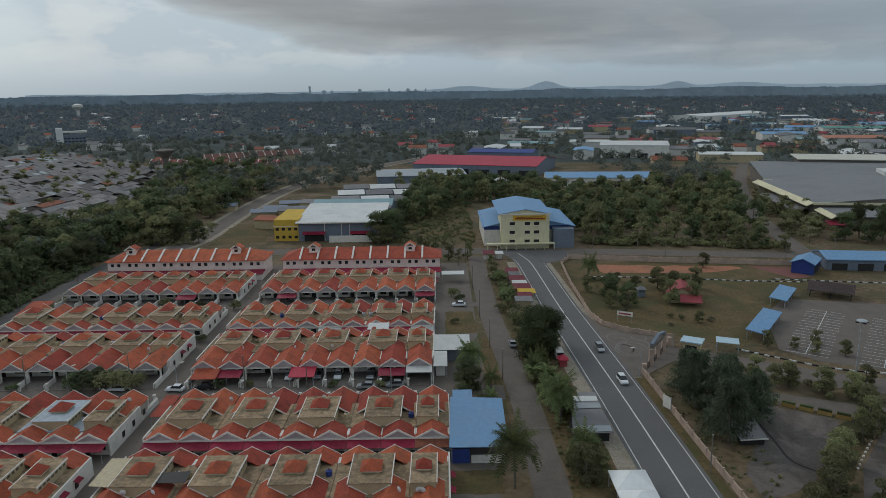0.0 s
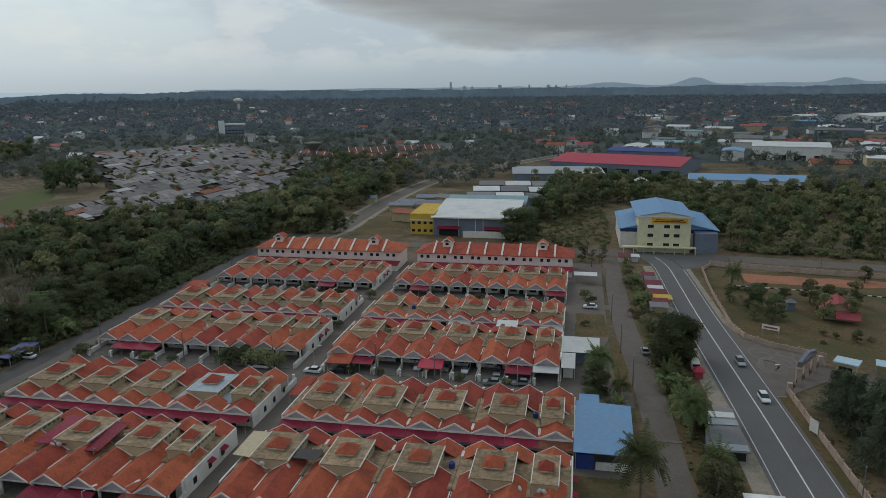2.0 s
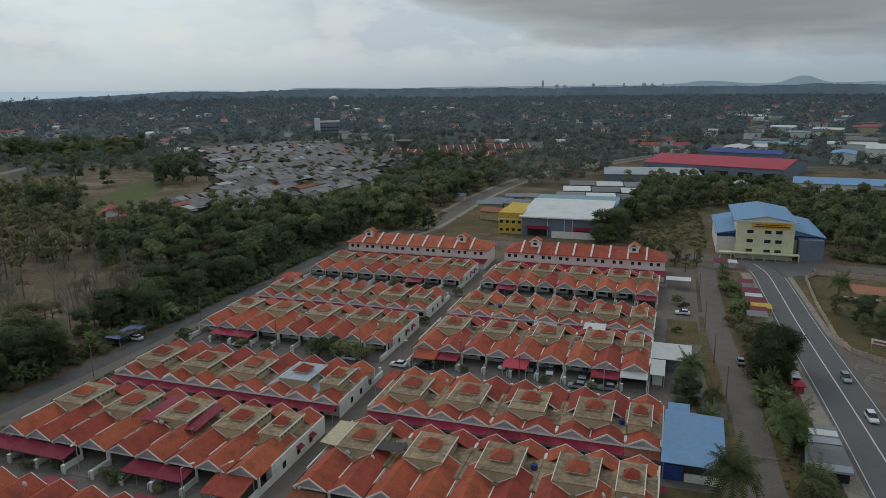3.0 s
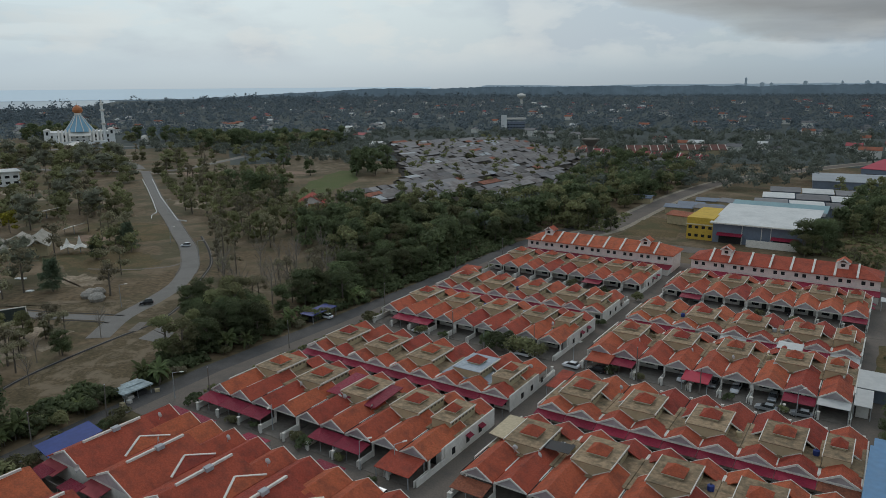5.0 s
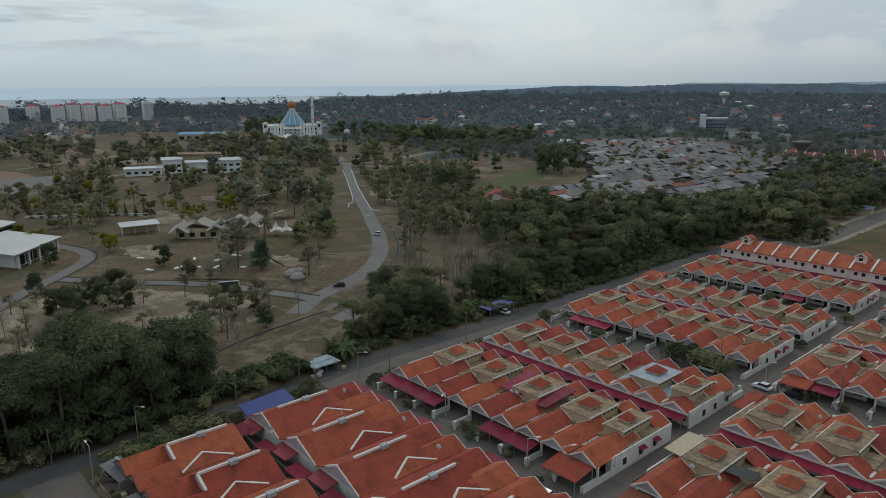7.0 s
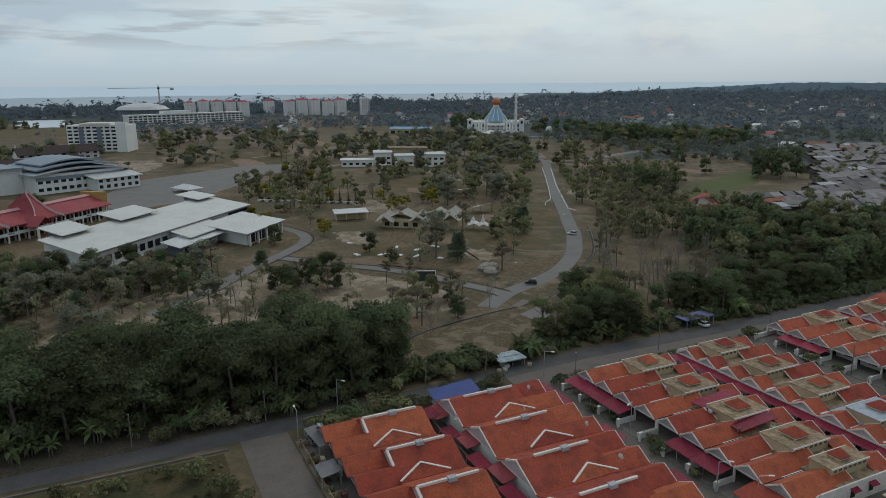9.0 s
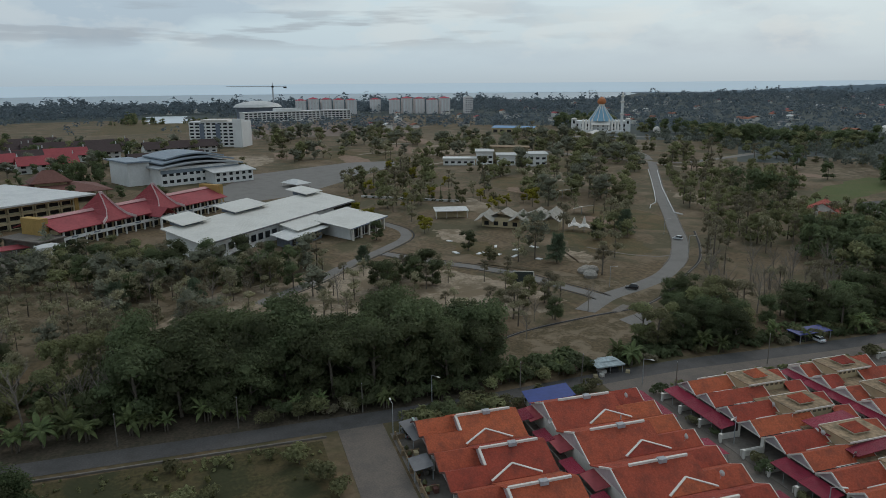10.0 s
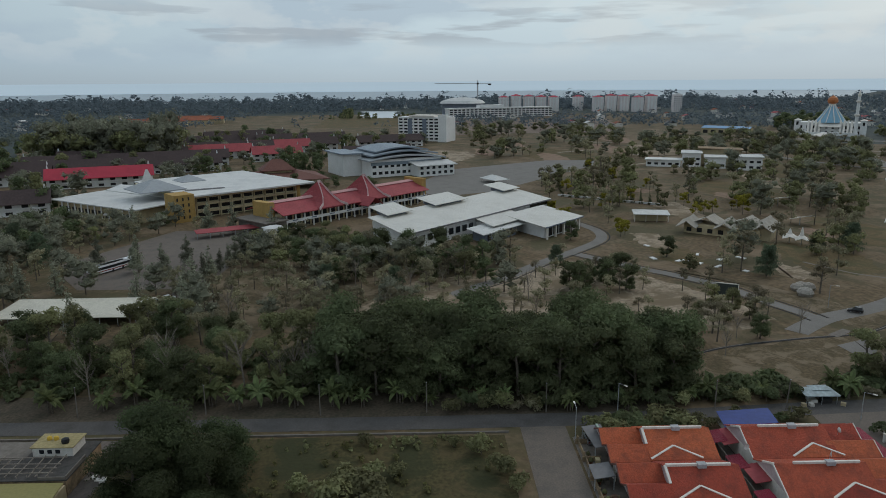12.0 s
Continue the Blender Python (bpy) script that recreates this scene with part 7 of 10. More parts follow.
YEL = [tree(190, "flowering_tree", "small tree with yellow-green leaves", 6.0, 2.6, LEAF_YEL, 0.28, 900, lobes=7, base=0.3)]
BARE = [bare_tree(200 + k, 13, 4.2) for k in range(3)]
PALMS = [palm(220, 7.5, 4.6), palm(221, 6.0, 4.0)]
BANANA = [banana(230), banana(231)]
SHRUB = [shrub(240, 1.9, 2.4, LEAF_MID, "leafy mid green wayside shrub"), shrub(241, 1.7, 2.0, LEAF_DARK, "dense dark green wayside shrub"), shrub(242, 1.6, 1.8, LEAF_DRY, "dry olive coloured wayside shrub")]


def near_line(p, pts, d):
    P = Vector(p[:2])
    for a, b in zip(pts, pts[1:]):
        A, B = Vector(a[:2]), Vector(b[:2])
        ab = B - A
        t = max(0, min(1, (P - A).dot(ab) / max(1e-6, ab.length_squared)))
        if (A + ab * t - P).length < d:
            return True
    return False


CAMPUS_TREES = [(-354, 62.2, YEL[0], 1.0), (-314, 86.7, YEL[0], 0.9), (-364.3, 163.9, YEL[0], 1.2), (-358, 158, YEL[0], 0.9), (-229.9, 58.9, BROAD[0], 0.7), (-233.5, 66, BROAD[1], 0.75), (-228, 54, BROAD[2], 0.5), (-291.8, 60, BROAD[3], 0.75), (-260.3, 91, BROAD[1], 0.72), (-230.8, 116, WIDE[0], 0.85),
                (-210.5, 123.5, DRY[0], 1.2), (-249.4, 46, WIDE[1], 0.6), (-268, 168, WIDE[1], 0.85), (-276, 129, WIDE[0], 0.6), (-262, 150, WIDE[1], 0.7), (-239.4, 13.1, BROAD[2], 0.8), (-217.6, -34.1, WIDE[0], 0.75), (-216.6, -12, WIDE[1], 0.7), (-229.2, -1, BROAD[0], 0.8), (-228.3, 18.2, BROAD[3], 0.75), (-253.2, -26.3, BROAD[1], 0.85), (-260.2, 3.5, BROAD[2], 0.8)]
CAMPUS_TREES += [(-259.2, -148.5, WIDE[0], 0.95), (-283.1, -170.3, WIDE[1], 0.9), (-237.1, -93.8, PINE[0], 1.0), (-318.4, -102.4, PINE[1], 1.1), (-332.7, -127.6, BROAD[0], 0.6), (-297.3, -144.5, PARK[0], 1.0), (-250, -122, PINE[2], 1.0), (-246, -106, PINE[0], 1.1), (-257, -92, PINE[1], 0.9), (-272, -46, BROAD[0], 0.95), (-268, -37, BROAD[1], 0.9), (-264, -20, BROAD[2], 1.05), (-266, -9, BROAD[3], 0.95), (-270, 3, BROAD[0], 0.95), (-278, -60, BROAD[2], 0.9), (-264, -29, ACACIA[1], 0.85), (-260, 12, BROAD[1], 0.85), (-166, 66, DRY[0], 0.9), (-170, 74, DRY[1], 0.85), (-173, 86, BARE[0], 0.7), (-160, 72, BARE[1], 0.65), (-178, 60, DRY[2], 0.8), (-172, 80, BARE[2], 0.6), (-168, 58, DRY[1], 0.75)] + [(-219.9 - 5.5 * k, -84 + 1.4 * k, PINE[k % 3], 0.6 + 0.05 * (k % 4)) for k in range(12)]
PERIM = [(-128, -160), (-127.8, 0), (-128.5, 45), (-131, 75), (-132.5, 100), (-131, 140), (-131, 200), (-131.5, 262), (-126, 300), (-118, 335)]
WEST = [(141, 250), (146, 290), (165, 370), (205, 480), (262, 610), (330, 760)]
KEEP = [  # built ground that stays clear of trees
    [(-250, -10), (-320, -50), (-400, 30), (-345, 70), (-275, 70)], [(-310, -75), (-330, -55), (-405, 0), (-420, -25), (-345, -85)],
    [(-330, -110), (-380, -60), (-440, -125), (-400, -190), (-335, -190)], [(-470, -70), (-600, -110), (-600, 20), (-500, 10)],
    [(-400, -14), (-440, -20), (-545, 20), (-600, 100), (-600, 142), (-560, 132), (-430, 40)],
    [(-222, -84), (-222, -118), (-255, -142), (-320, -118), (-318, -72), (-240, -76)], [(-184, -130), (-210, -130), (-210, -80), (-184, -80)],
]
KEEP += [
    [(-262, 96), (-335, 85), (-350, 125), (-335, 165), (-268, 165), (-255, 125)], [(-505, 165), (-575, 165), (-575, 260), (-505, 260)],
    [(-78, 298), (-78, 470), (-15, 470), (-20, 298)], [(10, 278), (10, 335), (58, 335), (58, 278)], [(-60, 485), (-20, 660), (110, 640), (145, 450), (65, 445), (15, 455)],
    [(-268, 255), (-250, 285), (-235, 270), (-255, 250)], [(-700, 400), (-720, 470), (-790, 560), (-880, 540), (-870, 440), (-800, 420)], [(-860, 340), (-860, 410), (-920, 410), (-920, 340)],
    [(172, 312), (215, 520), (400, 500), (400, 300)], [(175, 590), (175, 640), (225, 640), (225, 590)],
]


def clear(p, gap=4.0):
    return not (any(inside(p, k) for k in KEEP) or inside(p, VILLAGE) or near_line(p, CURVE, gap + 3) or near_line(p, BRANCH, gap + 1.0) or near_line(p, LANE, gap + 1.0) or near_line(p, PERIM, gap + 1.5) or near_line(p, WEST, gap + 3))


FAR_TREES = {}


def far_kind(key, seed, h, spread, leaves, size, n, lobes=7, flat=0.75, base=0.25, cone=False, fill=0.72):
    """Points of a lighter tree for woods that nobody could count: crown quads and a trunk."""
    rs = np.random.RandomState(seed)
    C, R = [], []
    if cone:
        for k in range(lobes):
            f = k / (lobes - 1)
            w, a = spread * (1 - f) ** 0.75, rs.uniform(0, 6.28)
            C.append((math.cos(a) * w * 0.4, math.sin(a) * w * 0.4, h * (base + (0.98 - base) * f)))
            R.append(max(0.5, w * 0.75 + 0.3))
    else:
        C.append((0, 0, h * 0.78))
        R.append(spread * 0.6)
        for k in range(4 if base < 0.1 else 0):
            a = rs.uniform(0, 6.28)
            C.append((math.cos(a) * spread * 0.45, math.sin(a) * spread * 0.45, h * 0.2))
            R.append(spread * 0.36)
        for k in range(lobes):
            a, q = rs.uniform(0, 6.28), rs.uniform(0.4, 0.95) * spread
            C.append((math.cos(a) * q * 0.75, math.sin(a) * q * 0.75, h * rs.uniform(base + 0.12, 0.93)))
            R.append(spread * rs.uniform(0.32, 0.52))
    v = leaf_cloud(rs, C, R, n, size, flat, fill=fill, shade_core=0.64 if fill >= 0.5 else 0.42)
    r, top = 0.02 * h + 0.04, h * 0.7
    t = []
    for i in range(4):
        a, b = math.pi * i / 2, math.pi * (i + 1) / 2
        t += [(r * math.cos(a), r * math.sin(a), -0.1), (r * math.cos(b), r * math.sin(b), -0.1), (r * 0.4 * math.cos(b), r * 0.4 * math.sin(b), top), (r * 0.4 * math.cos(a), r * 0.4 * math.sin(a), top)]
    FAR_TREES.setdefault(key, (leaves, [], []))
    return key, v, np.array(t)


F_BROAD = [far_kind("broadleaf", 300 + k, 12, 5.4, LEAF_DARK, 0.66, 460, base=0.05) for k in range(3)]
F_ACACIA = [far_kind("acacia", 310 + k, 13, 4.4, LEAF_MID, 0.60, 400, lobes=9, base=0.08) for k in range(3)]
F_DRY = [far_kind("thin", 320 + k, 9.5, 3.9, LEAF_DRY, 0.36, 400, lobes=9, base=0.12, fill=0.45) for k in range(3)]
F_PINE = [far_kind("casuarina", 330 + k, 13, 3.8, LEAF_PINE, 0.42, 480, lobes=10, base=0.08, cone=True, fill=0.45) for k in range(3)]
F_WIDE = [far_kind("feathery", 350 + k, 12, 6.4, LEAF_PINE, 0.42, 640, lobes=13, base=0.12, fill=0.5) for k in range(3)]
F_PARK = [far_kind("park", 340 + k, 7.5, 4.0, LEAF_MID, 0.42, 420, lobes=9, base=0.05, fill=0.6) for k in range(3)]
F_ROUND = [far_kind("rounded", 360 + k, 9.5, 5.0, LEAF_MID, 0.44, 520, lobes=10, base=0.05, fill=0.62) for k in range(3)]
F_YEL = [far_kind("yellowing", 380 + k, 7.0, 3.2, LEAF_YEL, 0.36, 360, lobes=8, base=0.15, fill=0.5) for k in range(2)]
F_SLIM = [far_kind("tall slender", 384 + k, 14, 3.0, LEAF_DRY, 0.34, 420, lobes=11, base=0.2, fill=0.4) for k in range(3)]
F_HEDGE = [far_kind("clipped", 370, 3.0, 1.7, LEAF_DARK, 0.28, 180, lobes=5, base=0.05, fill=0.7)]
F_CYPRESS = [far_kind("slim", 372, 7.5, 1.0, LEAF_DARK, 0.3, 160, lobes=8, base=0.05, cone=True, fill=0.6)]


def plant_far(kind, x, y, s, turn, tall):
    key, v, t = kind
    c, n = math.cos(math.radians(turn)) * s, math.sin(math.radians(turn)) * s
    M = np.array([[c, -n, 0], [n, c, 0], [0, 0, s * tall]])
    FAR_TREES[key][1].append(v @ M.T + (x, y, 0))
    FAR_TREES[key][2].append(t @ M.T + (x, y, 0))


def grow(poly, count, kinds, lo, hi, seed, gap=3.0, tall=(0.9, 1.15), check=True, clump=0.0):
    """Scatter count plants over a stretch of ground, kept apart from each other; clump: how far they gather in groves."""
    r, got = random.Random(seed), []
    xs, ys = [p[0] for p in poly], [p[1] for p in poly]
    for _ in range(count * 12):
        if len(got) >= count:
            break
        p = (r.uniform(min(xs), max(xs)), r.uniform(min(ys), max(ys)))
        if not inside(p, poly) or (check and not clear(p, gap)) or any((p[0] - q[0]) ** 2 + (p[1] - q[1]) ** 2 < gap * gap for q in got):
            continue
        if clump and r.random() < clump and noise.noise(Vector((p[0] * 0.024, p[1] * 0.024, seed))) < 0.06:
            continue
        got.append(p)
        k = r.choice(kinds)
        (plant_far if isinstance(k, tuple) else plant)(k, p[0], p[1], r.uniform(lo, hi), r.uniform(0, 360), r.uniform(*tall))


# the dark wood by the perimeter road
grow([(-138, -22), (-138, 52), (-146, 58), (-164, 46), (-166, 0), (-160, -24)], 62, BROAD, 1.05, 1.45, 1, 3.6)
grow([(-139, -110), (-139, -24), (-170, -26), (-185, -60), (-180, -115)], 44, BROAD + ACACIA + DRY, 0.65, 1.05, 2, 4.5)
grow([(-140, -110), (-140, -20), (-150, -20), (-152, -110)], 7, BARE, 0.7, 1.1, 3, 6.0)
grow([(-139, 100), (-139, 128), (-160, 134), (-172, 126), (-160, 112), (-148, 96)], 20, BROAD + ACACIA, 0.7, 1.0, 4, 3.6)
grow([(-154, 140), (-154, 190), (-170, 194), (-190, 186), (-196, 150), (-166, 138)], 36, BARE + BARE + BARE + DRY, 0.7, 1.05, 5, 3.2)
grow([(-141, 153), (-138, 158), (-138, 200), (-156, 200), (-154, 134), (-147, 132), (-147, 150)], 24, BROAD, 0.65, 1.0, 11, 3.4)
grow([(-137, 168), (-137, 284), (-160, 292), (-232, 282), (-222, 232), (-186, 196), (-150, 190)], 46, BROAD + ACACIA[:2], 0.75, 1.1, 6, 4.6)
grow([(-142, 200), (-142, 284), (-160, 292), (-232, 282), (-222, 232), (-186, 196)], 56, F_BROAD + F_BROAD + F_ACACIA, 0.8, 1.15, 66, 4.0)
grow([(-140, 284), (-160, 292), (-225, 300), (-165, 326), (-155, 350), (-128, 330)], 40, F_BROAD + F_BROAD + F_ACACIA, 0.8, 1.15, 7, 4.6)
grow([(-128, 330), (-158, 335), (-205, 470), (-225, 590), (-150, 600), (-112, 470), (-120, 370)], 95, F_BROAD + F_ROUND[:2] + F_ACACIA[:1], 0.8, 1.2, 8, 5.5)
# hedge plants by the perimeter road
grow([(-135.5, 55), (-139, 55), (-140, 100), (-136.5, 100)], 16, SHRUB + BANANA, 0.8, 1.3, 9, 1.8, check=False)
grow([(-136, 105), (-140, 105), (-140, 165), (-135, 165)], 26, SHRUB + BANANA, 0.8, 1.4, 10, 1.8, check=False)
for k, (y, w) in enumerate(((-81, 1.35), (-70, 1.1), (-64, 1.3), (-58, 1.1), (-52.5, 1.0), (-46.5, 1.55), (-42, 1.2), (-38.5, 1.45), (-33, 1.35), (-29, 1.3), (-22, 1.3), (-18.5, 1.2), (-15.6, 0.9), (-8.5, 1.3), (-4.5, 1.1), (-0.5, 0.8), (5.5, 0.7), (9.5, 0.8), (14.5, 0.9))):
    plant(BANANA[k % 2], -135.2 - 1.3 * (k % 3), y, w, k * 67)
grow([(-132.5, 5), (-136, 5), (-136, 48), (-132.5, 48)], 10, SHRUB + BANANA, 0.8, 1.2, 12, 1.6, check=False)
grow([(-134.6, 2), (-132.2, 2), (-134.4, 76), (-136.4, 76)], 20, SHRUB[:2], 1.3, 1.8, 16, 2.4, check=False)
grow([(-121, 27.5), (-124, 27.5), (-124, 52), (-121, 52)], 14, SHRUB[:2], 1.3, 2.1, 13, 1.8, check=False)
grow([(-124.6, 54), (-127, 54), (-127.5, 75), (-124.6, 75)], 6, SHRUB[:2], 0.9, 1.3, 15, 2.2, check=False)
for x, y, k, s in ((-144.9, -42.5, BARE[0], 1.15), (-144.3, -26.6, BARE[1], 1.0), (-143.3, -0.8, BARE[2], 0.95), (-147.5, -31.6, BARE[2], 0.9), (-156, -84, BARE[1], 0.9), (-175.2, 98.6, BARE[0], 0.75), (-176.2, 75.2, DRY[1], 1.05), (-171.5, 86.1, BROAD[2], 0.6)):
    plant(k, x, y, s, x * 41)
for x, y, s in ((-104, -16.7, 1.9), (-107.5, -12, 1.5), (-101.5, -13, 2.0), (-103.4, -24.2, 1.4), (-98, -18, 2.1), (-108.9, -7.5, 1.1), (-96, -10, 1.8)):
    plant(SHRUB[0], x, y, s, x * 13)
for x, y, s in ((-108, -46, 1.3), (-113, -51, 1.1), (-101, -37, 1.05), (-100, -49, 1.1), (-110, -37, 0.95), (-94, -43, 0.85), (-92, -36, 0.7), (-88, -30, 0.5), (-84, -24, 0.45)):
    plant(RAIN[int(s * 20) % 2], x, y, s, x * 31)
for x, y, s in ((-119, -14, 1.0), (-118.5, -6, 0.8), (-115, 8, 1.5), (-109, 12, 1.6), (-104, 13, 1.3), (-118, 3, 0.9)):
    plant(SHRUB[0], x, y, s, x * 17)
# campus: clearing, lawns and avenues
grow([(-166, -60), (-170, 90), (-255, 60), (-262, 0), (-220, -70)], 58, DRY + DRY + DRY + BARE, 0.55, 0.95, 20, 4.2, clump=0.7)
grow([(-225, -30), (-228, 20), (-262, 12), (-272, -20), (-300, -50), (-260, -70)], 26, BROAD + ACACIA + DRY, 0.65, 0.9, 21, 5.0)
grow([(-212, 44), (-218, 66), (-234, 62), (-232, 44)], 5, BROAD, 0.7, 0.95, 22, 4.0)
grow([(-180, 70), (-172, 96), (-190, 100), (-204, 88)], 7, DRY + PARK, 0.7, 1.0, 23, 4.0)
grow([(-205, 112), (-260, 78), (-340, 100), (-420, 160), (-440, 240), (-320, 205), (-230, 150)], 52, F_PARK + F_SLIM + F_WIDE[:1] + F_DRY + F_ROUND + F_YEL[:1], 0.7, 1.35, 24, 4.6, tall=(0.9, 1.35), clump=0.85)
grow([(-195, 150), (-235, 180), (-330, 240), (-440, 310), (-420, 360), (-300, 290), (-232, 250), (-200, 190)], 88, F_DRY + F_SLIM + F_SLIM + F_ACACIA + F_ROUND, 0.7, 1.2, 25, 4.4, tall=(1.0, 1.4), clump=0.8)
grow([(-275, 75), (-345, 90), (-420, 140), (-560, 160), (-590, 150), (-430, 60), (-352, 74)], 58, F_PARK + F_ROUND + F_DRY + F_SLIM + F_YEL, 0.7, 1.35, 26, 4.6, tall=(0.9, 1.3), clump=0.85)
grow([(-440, 170), (-600, 160), (-800, 260), (-800, 430), (-600, 380), (-450, 300)], 125, F_PARK + F_ROUND + F_ROUND + F_WIDE, 0.8, 1.6, 27, 5.5, clump=0.85)
grow([(-600, 10), (-600, 150), (-860, 250), (-1000, 200), (-980, 40), (-800, 40)], 100, F_PARK + F_ROUND + F_WIDE + F_DRY, 0.8, 1.6, 28, 5.5, clump=0.9)
grow([(-180, -60), (-222, -76), (-320, -68), (-330, -120), (-350, -200), (-230, -160), (-180, -130)], 75, F_PINE + F_DRY + F_WIDE + F_WIDE, 0.7, 1.05, 29, 6.0)
grow([(-350, -60), (-345, -40), (-425, 0), (-470, -60), (-410, -120)], 14, F_BROAD + F_PARK, 0.6, 0.9, 30, 7.0)
grow([(-360, -200), (-440, -280), (-560, -380), (-900, -420), (-800, 20), (-520, -120)], 170, F_BROAD + F_ACACIA + F_WIDE, 0.8, 1.4, 31, 5.5, clump=0.7)
grow([(-232, 286), (-260, 300), (-292, 296), (-280, 250), (-240, 240)], 22, F_ACACIA + F_BROAD, 0.6, 0.9, 32, 6.0)
grow(VILLAGE, 95, F_ACACIA + F_PARK + F_ROUND, 0.5, 0.95, 33, 7.0, check=False, clump=0.6)
grow([(-182, -75), (-190, 20), (-262, 40), (-300, -40), (-262, -78), (-225, -70)], 84, F_DRY + F_DRY + F_SLIM + F_WIDE[:1], 0.6, 1.05, 34, 3.6, clump=0.35)
grow([(-246, -70), (-236, -30), (-240, 10), (-256, 34), (-268, 20), (-268, -40), (-280, -70)], 34, F_BROAD[:1] + F_ROUND + F_WIDE, 0.65, 1.0, 67, 4.4)
grow([(-168, 60), (-172, 92), (-205, 95), (-240, 66), (-236, 40), (-200, 30), (-178, 30)], 26, F_DRY + F_SLIM[:1], 0.5, 0.9, 68, 4.5, clump=0.5)
grow([(-335, -205), (-300, -230), (-230, -190), (-235, -150), (-330, -140)], 20, F_WIDE + F_BROAD, 0.7, 1.0, 35, 6.0)
grow([(-440, -300), (-520, -330), (-800, -320), (-820, -90), (-640, -50), (-560, -90), (-470, -150)], 80, F_BROAD + F_ACACIA, 0.5, 0.75, 37, 8.0, check=False)
grow([(-590, -330), (-640, -330), (-640, -220), (-585, -225)], 46, F_ROUND + F_WIDE, 2.2, 2.8, 36, 6.0, tall=(1.0, 1.3), check=False)
for x, y in ((-443, 305), (-430, 297), (-416, 289.5), (-404, 282), (-390, 274), (-378, 267), (-362, 258), (-348, 249.5), (-335, 243), (-452, 312)):
    plant_far(F_ROUND[int(-x) % 3], x + 2.5, y + 4.5, 0.62, x * 7, 1.25)
for x, y in ((-350, 229), (-338, 219.4), (-349, 220.5), (-399, 252), (-364, 214), (-430, 257), (-462, 264), (-372, 238), (-385, 246), (-412, 262), (-440, 282), (-356, 212), (-382, 222)):
    plant_far((F_ROUND + F_ACACIA)[int(-y) % 6], x - 2, y - 5, 0.8, y * 7, 1.1)
for x, y, q in ((-317, 278, 1.2), (-347, 293, 1.15), (-318, 289, 1.25), (-309.5, 296, 1.1), (-325, 284, 1.3), (-338, 300, 1.0), (-431, 417, 1.3), (-376, 391, 0.9), (-354, 420, 1.5), (-333, 416, 1.5), (-338, 438, 1.5), (-350, 432, 1.4), (-345, 408, 1.3), (-366, 440, 1.2), (-205, 208, 1.0), (-212, 216, 1.1)):
    plant_far(F_BROAD[int(-x) % 3], x, y, q, x * 3, 1.15)
for x, y in ((-329, 62), (-332, 66), (-297, 83), (-301, 86), (-347, 139), (-351, 145), (-343, 133), (-357, 163), (-353, 62)):
    plant_far(F_YEL[int(-y) % 2], x, y, 0.95, x * 5, 1.0)
grow([(-500, 300), (-520, 335), (-640, 300), (-800, 320), (-790, 420), (-690, 390), (-640, 440), (-560, 500), (-480, 520), (-400, 480), (-440, 430), (-490, 400), (-470, 330)], 72, F_ROUND + F_SLIM + F_PARK + F_ACACIA, 0.8, 1.5, 45, 6.0, check=False, clump=0.85)
grow([(-290, 260), (-330, 262), (-440, 320), (-470, 350), (-400, 380), (-370, 360), (-320, 320)], 34, F_SLIM + F_ROUND + F_ACACIA, 0.7, 1.1, 49, 8.0)
grow([(-1320, -180), (-1330, 0), (-1300, 10), (-1295, -180)], 26, F_ROUND + F_BROAD, 0.6, 1.1, 57, 5.0, check=False)
grow([(-1640, -190), (-1380, -165), (-1380, -145), (-1640, -168)], 24, F_ROUND + F_BROAD, 0.8, 1.2, 58, 8.0, check=False)
plant_far(F_DRY[0], -411, 93, 1.0, 20, 1.2)
for x, y in ((-562, -115), (-552, -105), (-544, -98), (-536, -94), (-554, -88), (-540, -84), (-548, -112), (-505, -79), (-556, -100), (-530, -100)):
    plant_far(F_BROAD[int(-x) % 3], x, y, 0.95, x * 3, 1.15)
for k in range(13):  # clipped hedge balls and slim cypresses along the white garden wall
    f = k / 12
    plant_far(F_HEDGE[0], -406 + 33 * f, 78 + 46 * f, 1.0, k * 50, 1.0)
    plant_far(F_CYPRESS[0], -424 + 36 * f + 3 * (k % 2), 80 + 44 * f + 4 * (k % 3), 0.9, k * 31, 0.8 + 0.12 * (k % 4))
# a dense dark belt behind the mosque and beside it
grow([(-880, 530), (-800, 570), (-560, 640), (-520, 560), (-640, 500), (-760, 560), (-845, 520)], 120, F_ROUND + F_BROAD, 1.1, 1.6, 38, 8.0, check=False)
grow([(-960, 470), (-900, 500), (-1000, 600), (-1100, 560)], 60, F_ROUND + F_BROAD, 1.1, 1.6, 39, 8.0, check=False)
for x, y, k, s in CAMPUS_TREES:
    plant(k, x, y, s, x * 19)
# woods beyond the terraces
grow([(-116, 300), (-122, 320), (-124, 390), (-126, 450), (-176, 450), (-172, 330), (-150, 298)], 84, F_BROAD + F_ROUND + F_ACACIA[:1], 0.8, 1.25, 59, 4.6, check=False)
for x, y, k, q in ((-29.2, 301, BROAD[0], 1.05), (-22.5, 302.5, BROAD[1], 1.1), (-20.1, 312, BROAD[2], 0.95), (-108.5, 306, BROAD[3], 0.8), (-119, 305, BROAD[1], 0.95)):
    plant(k, x, y, q, x * 17, 1.15)
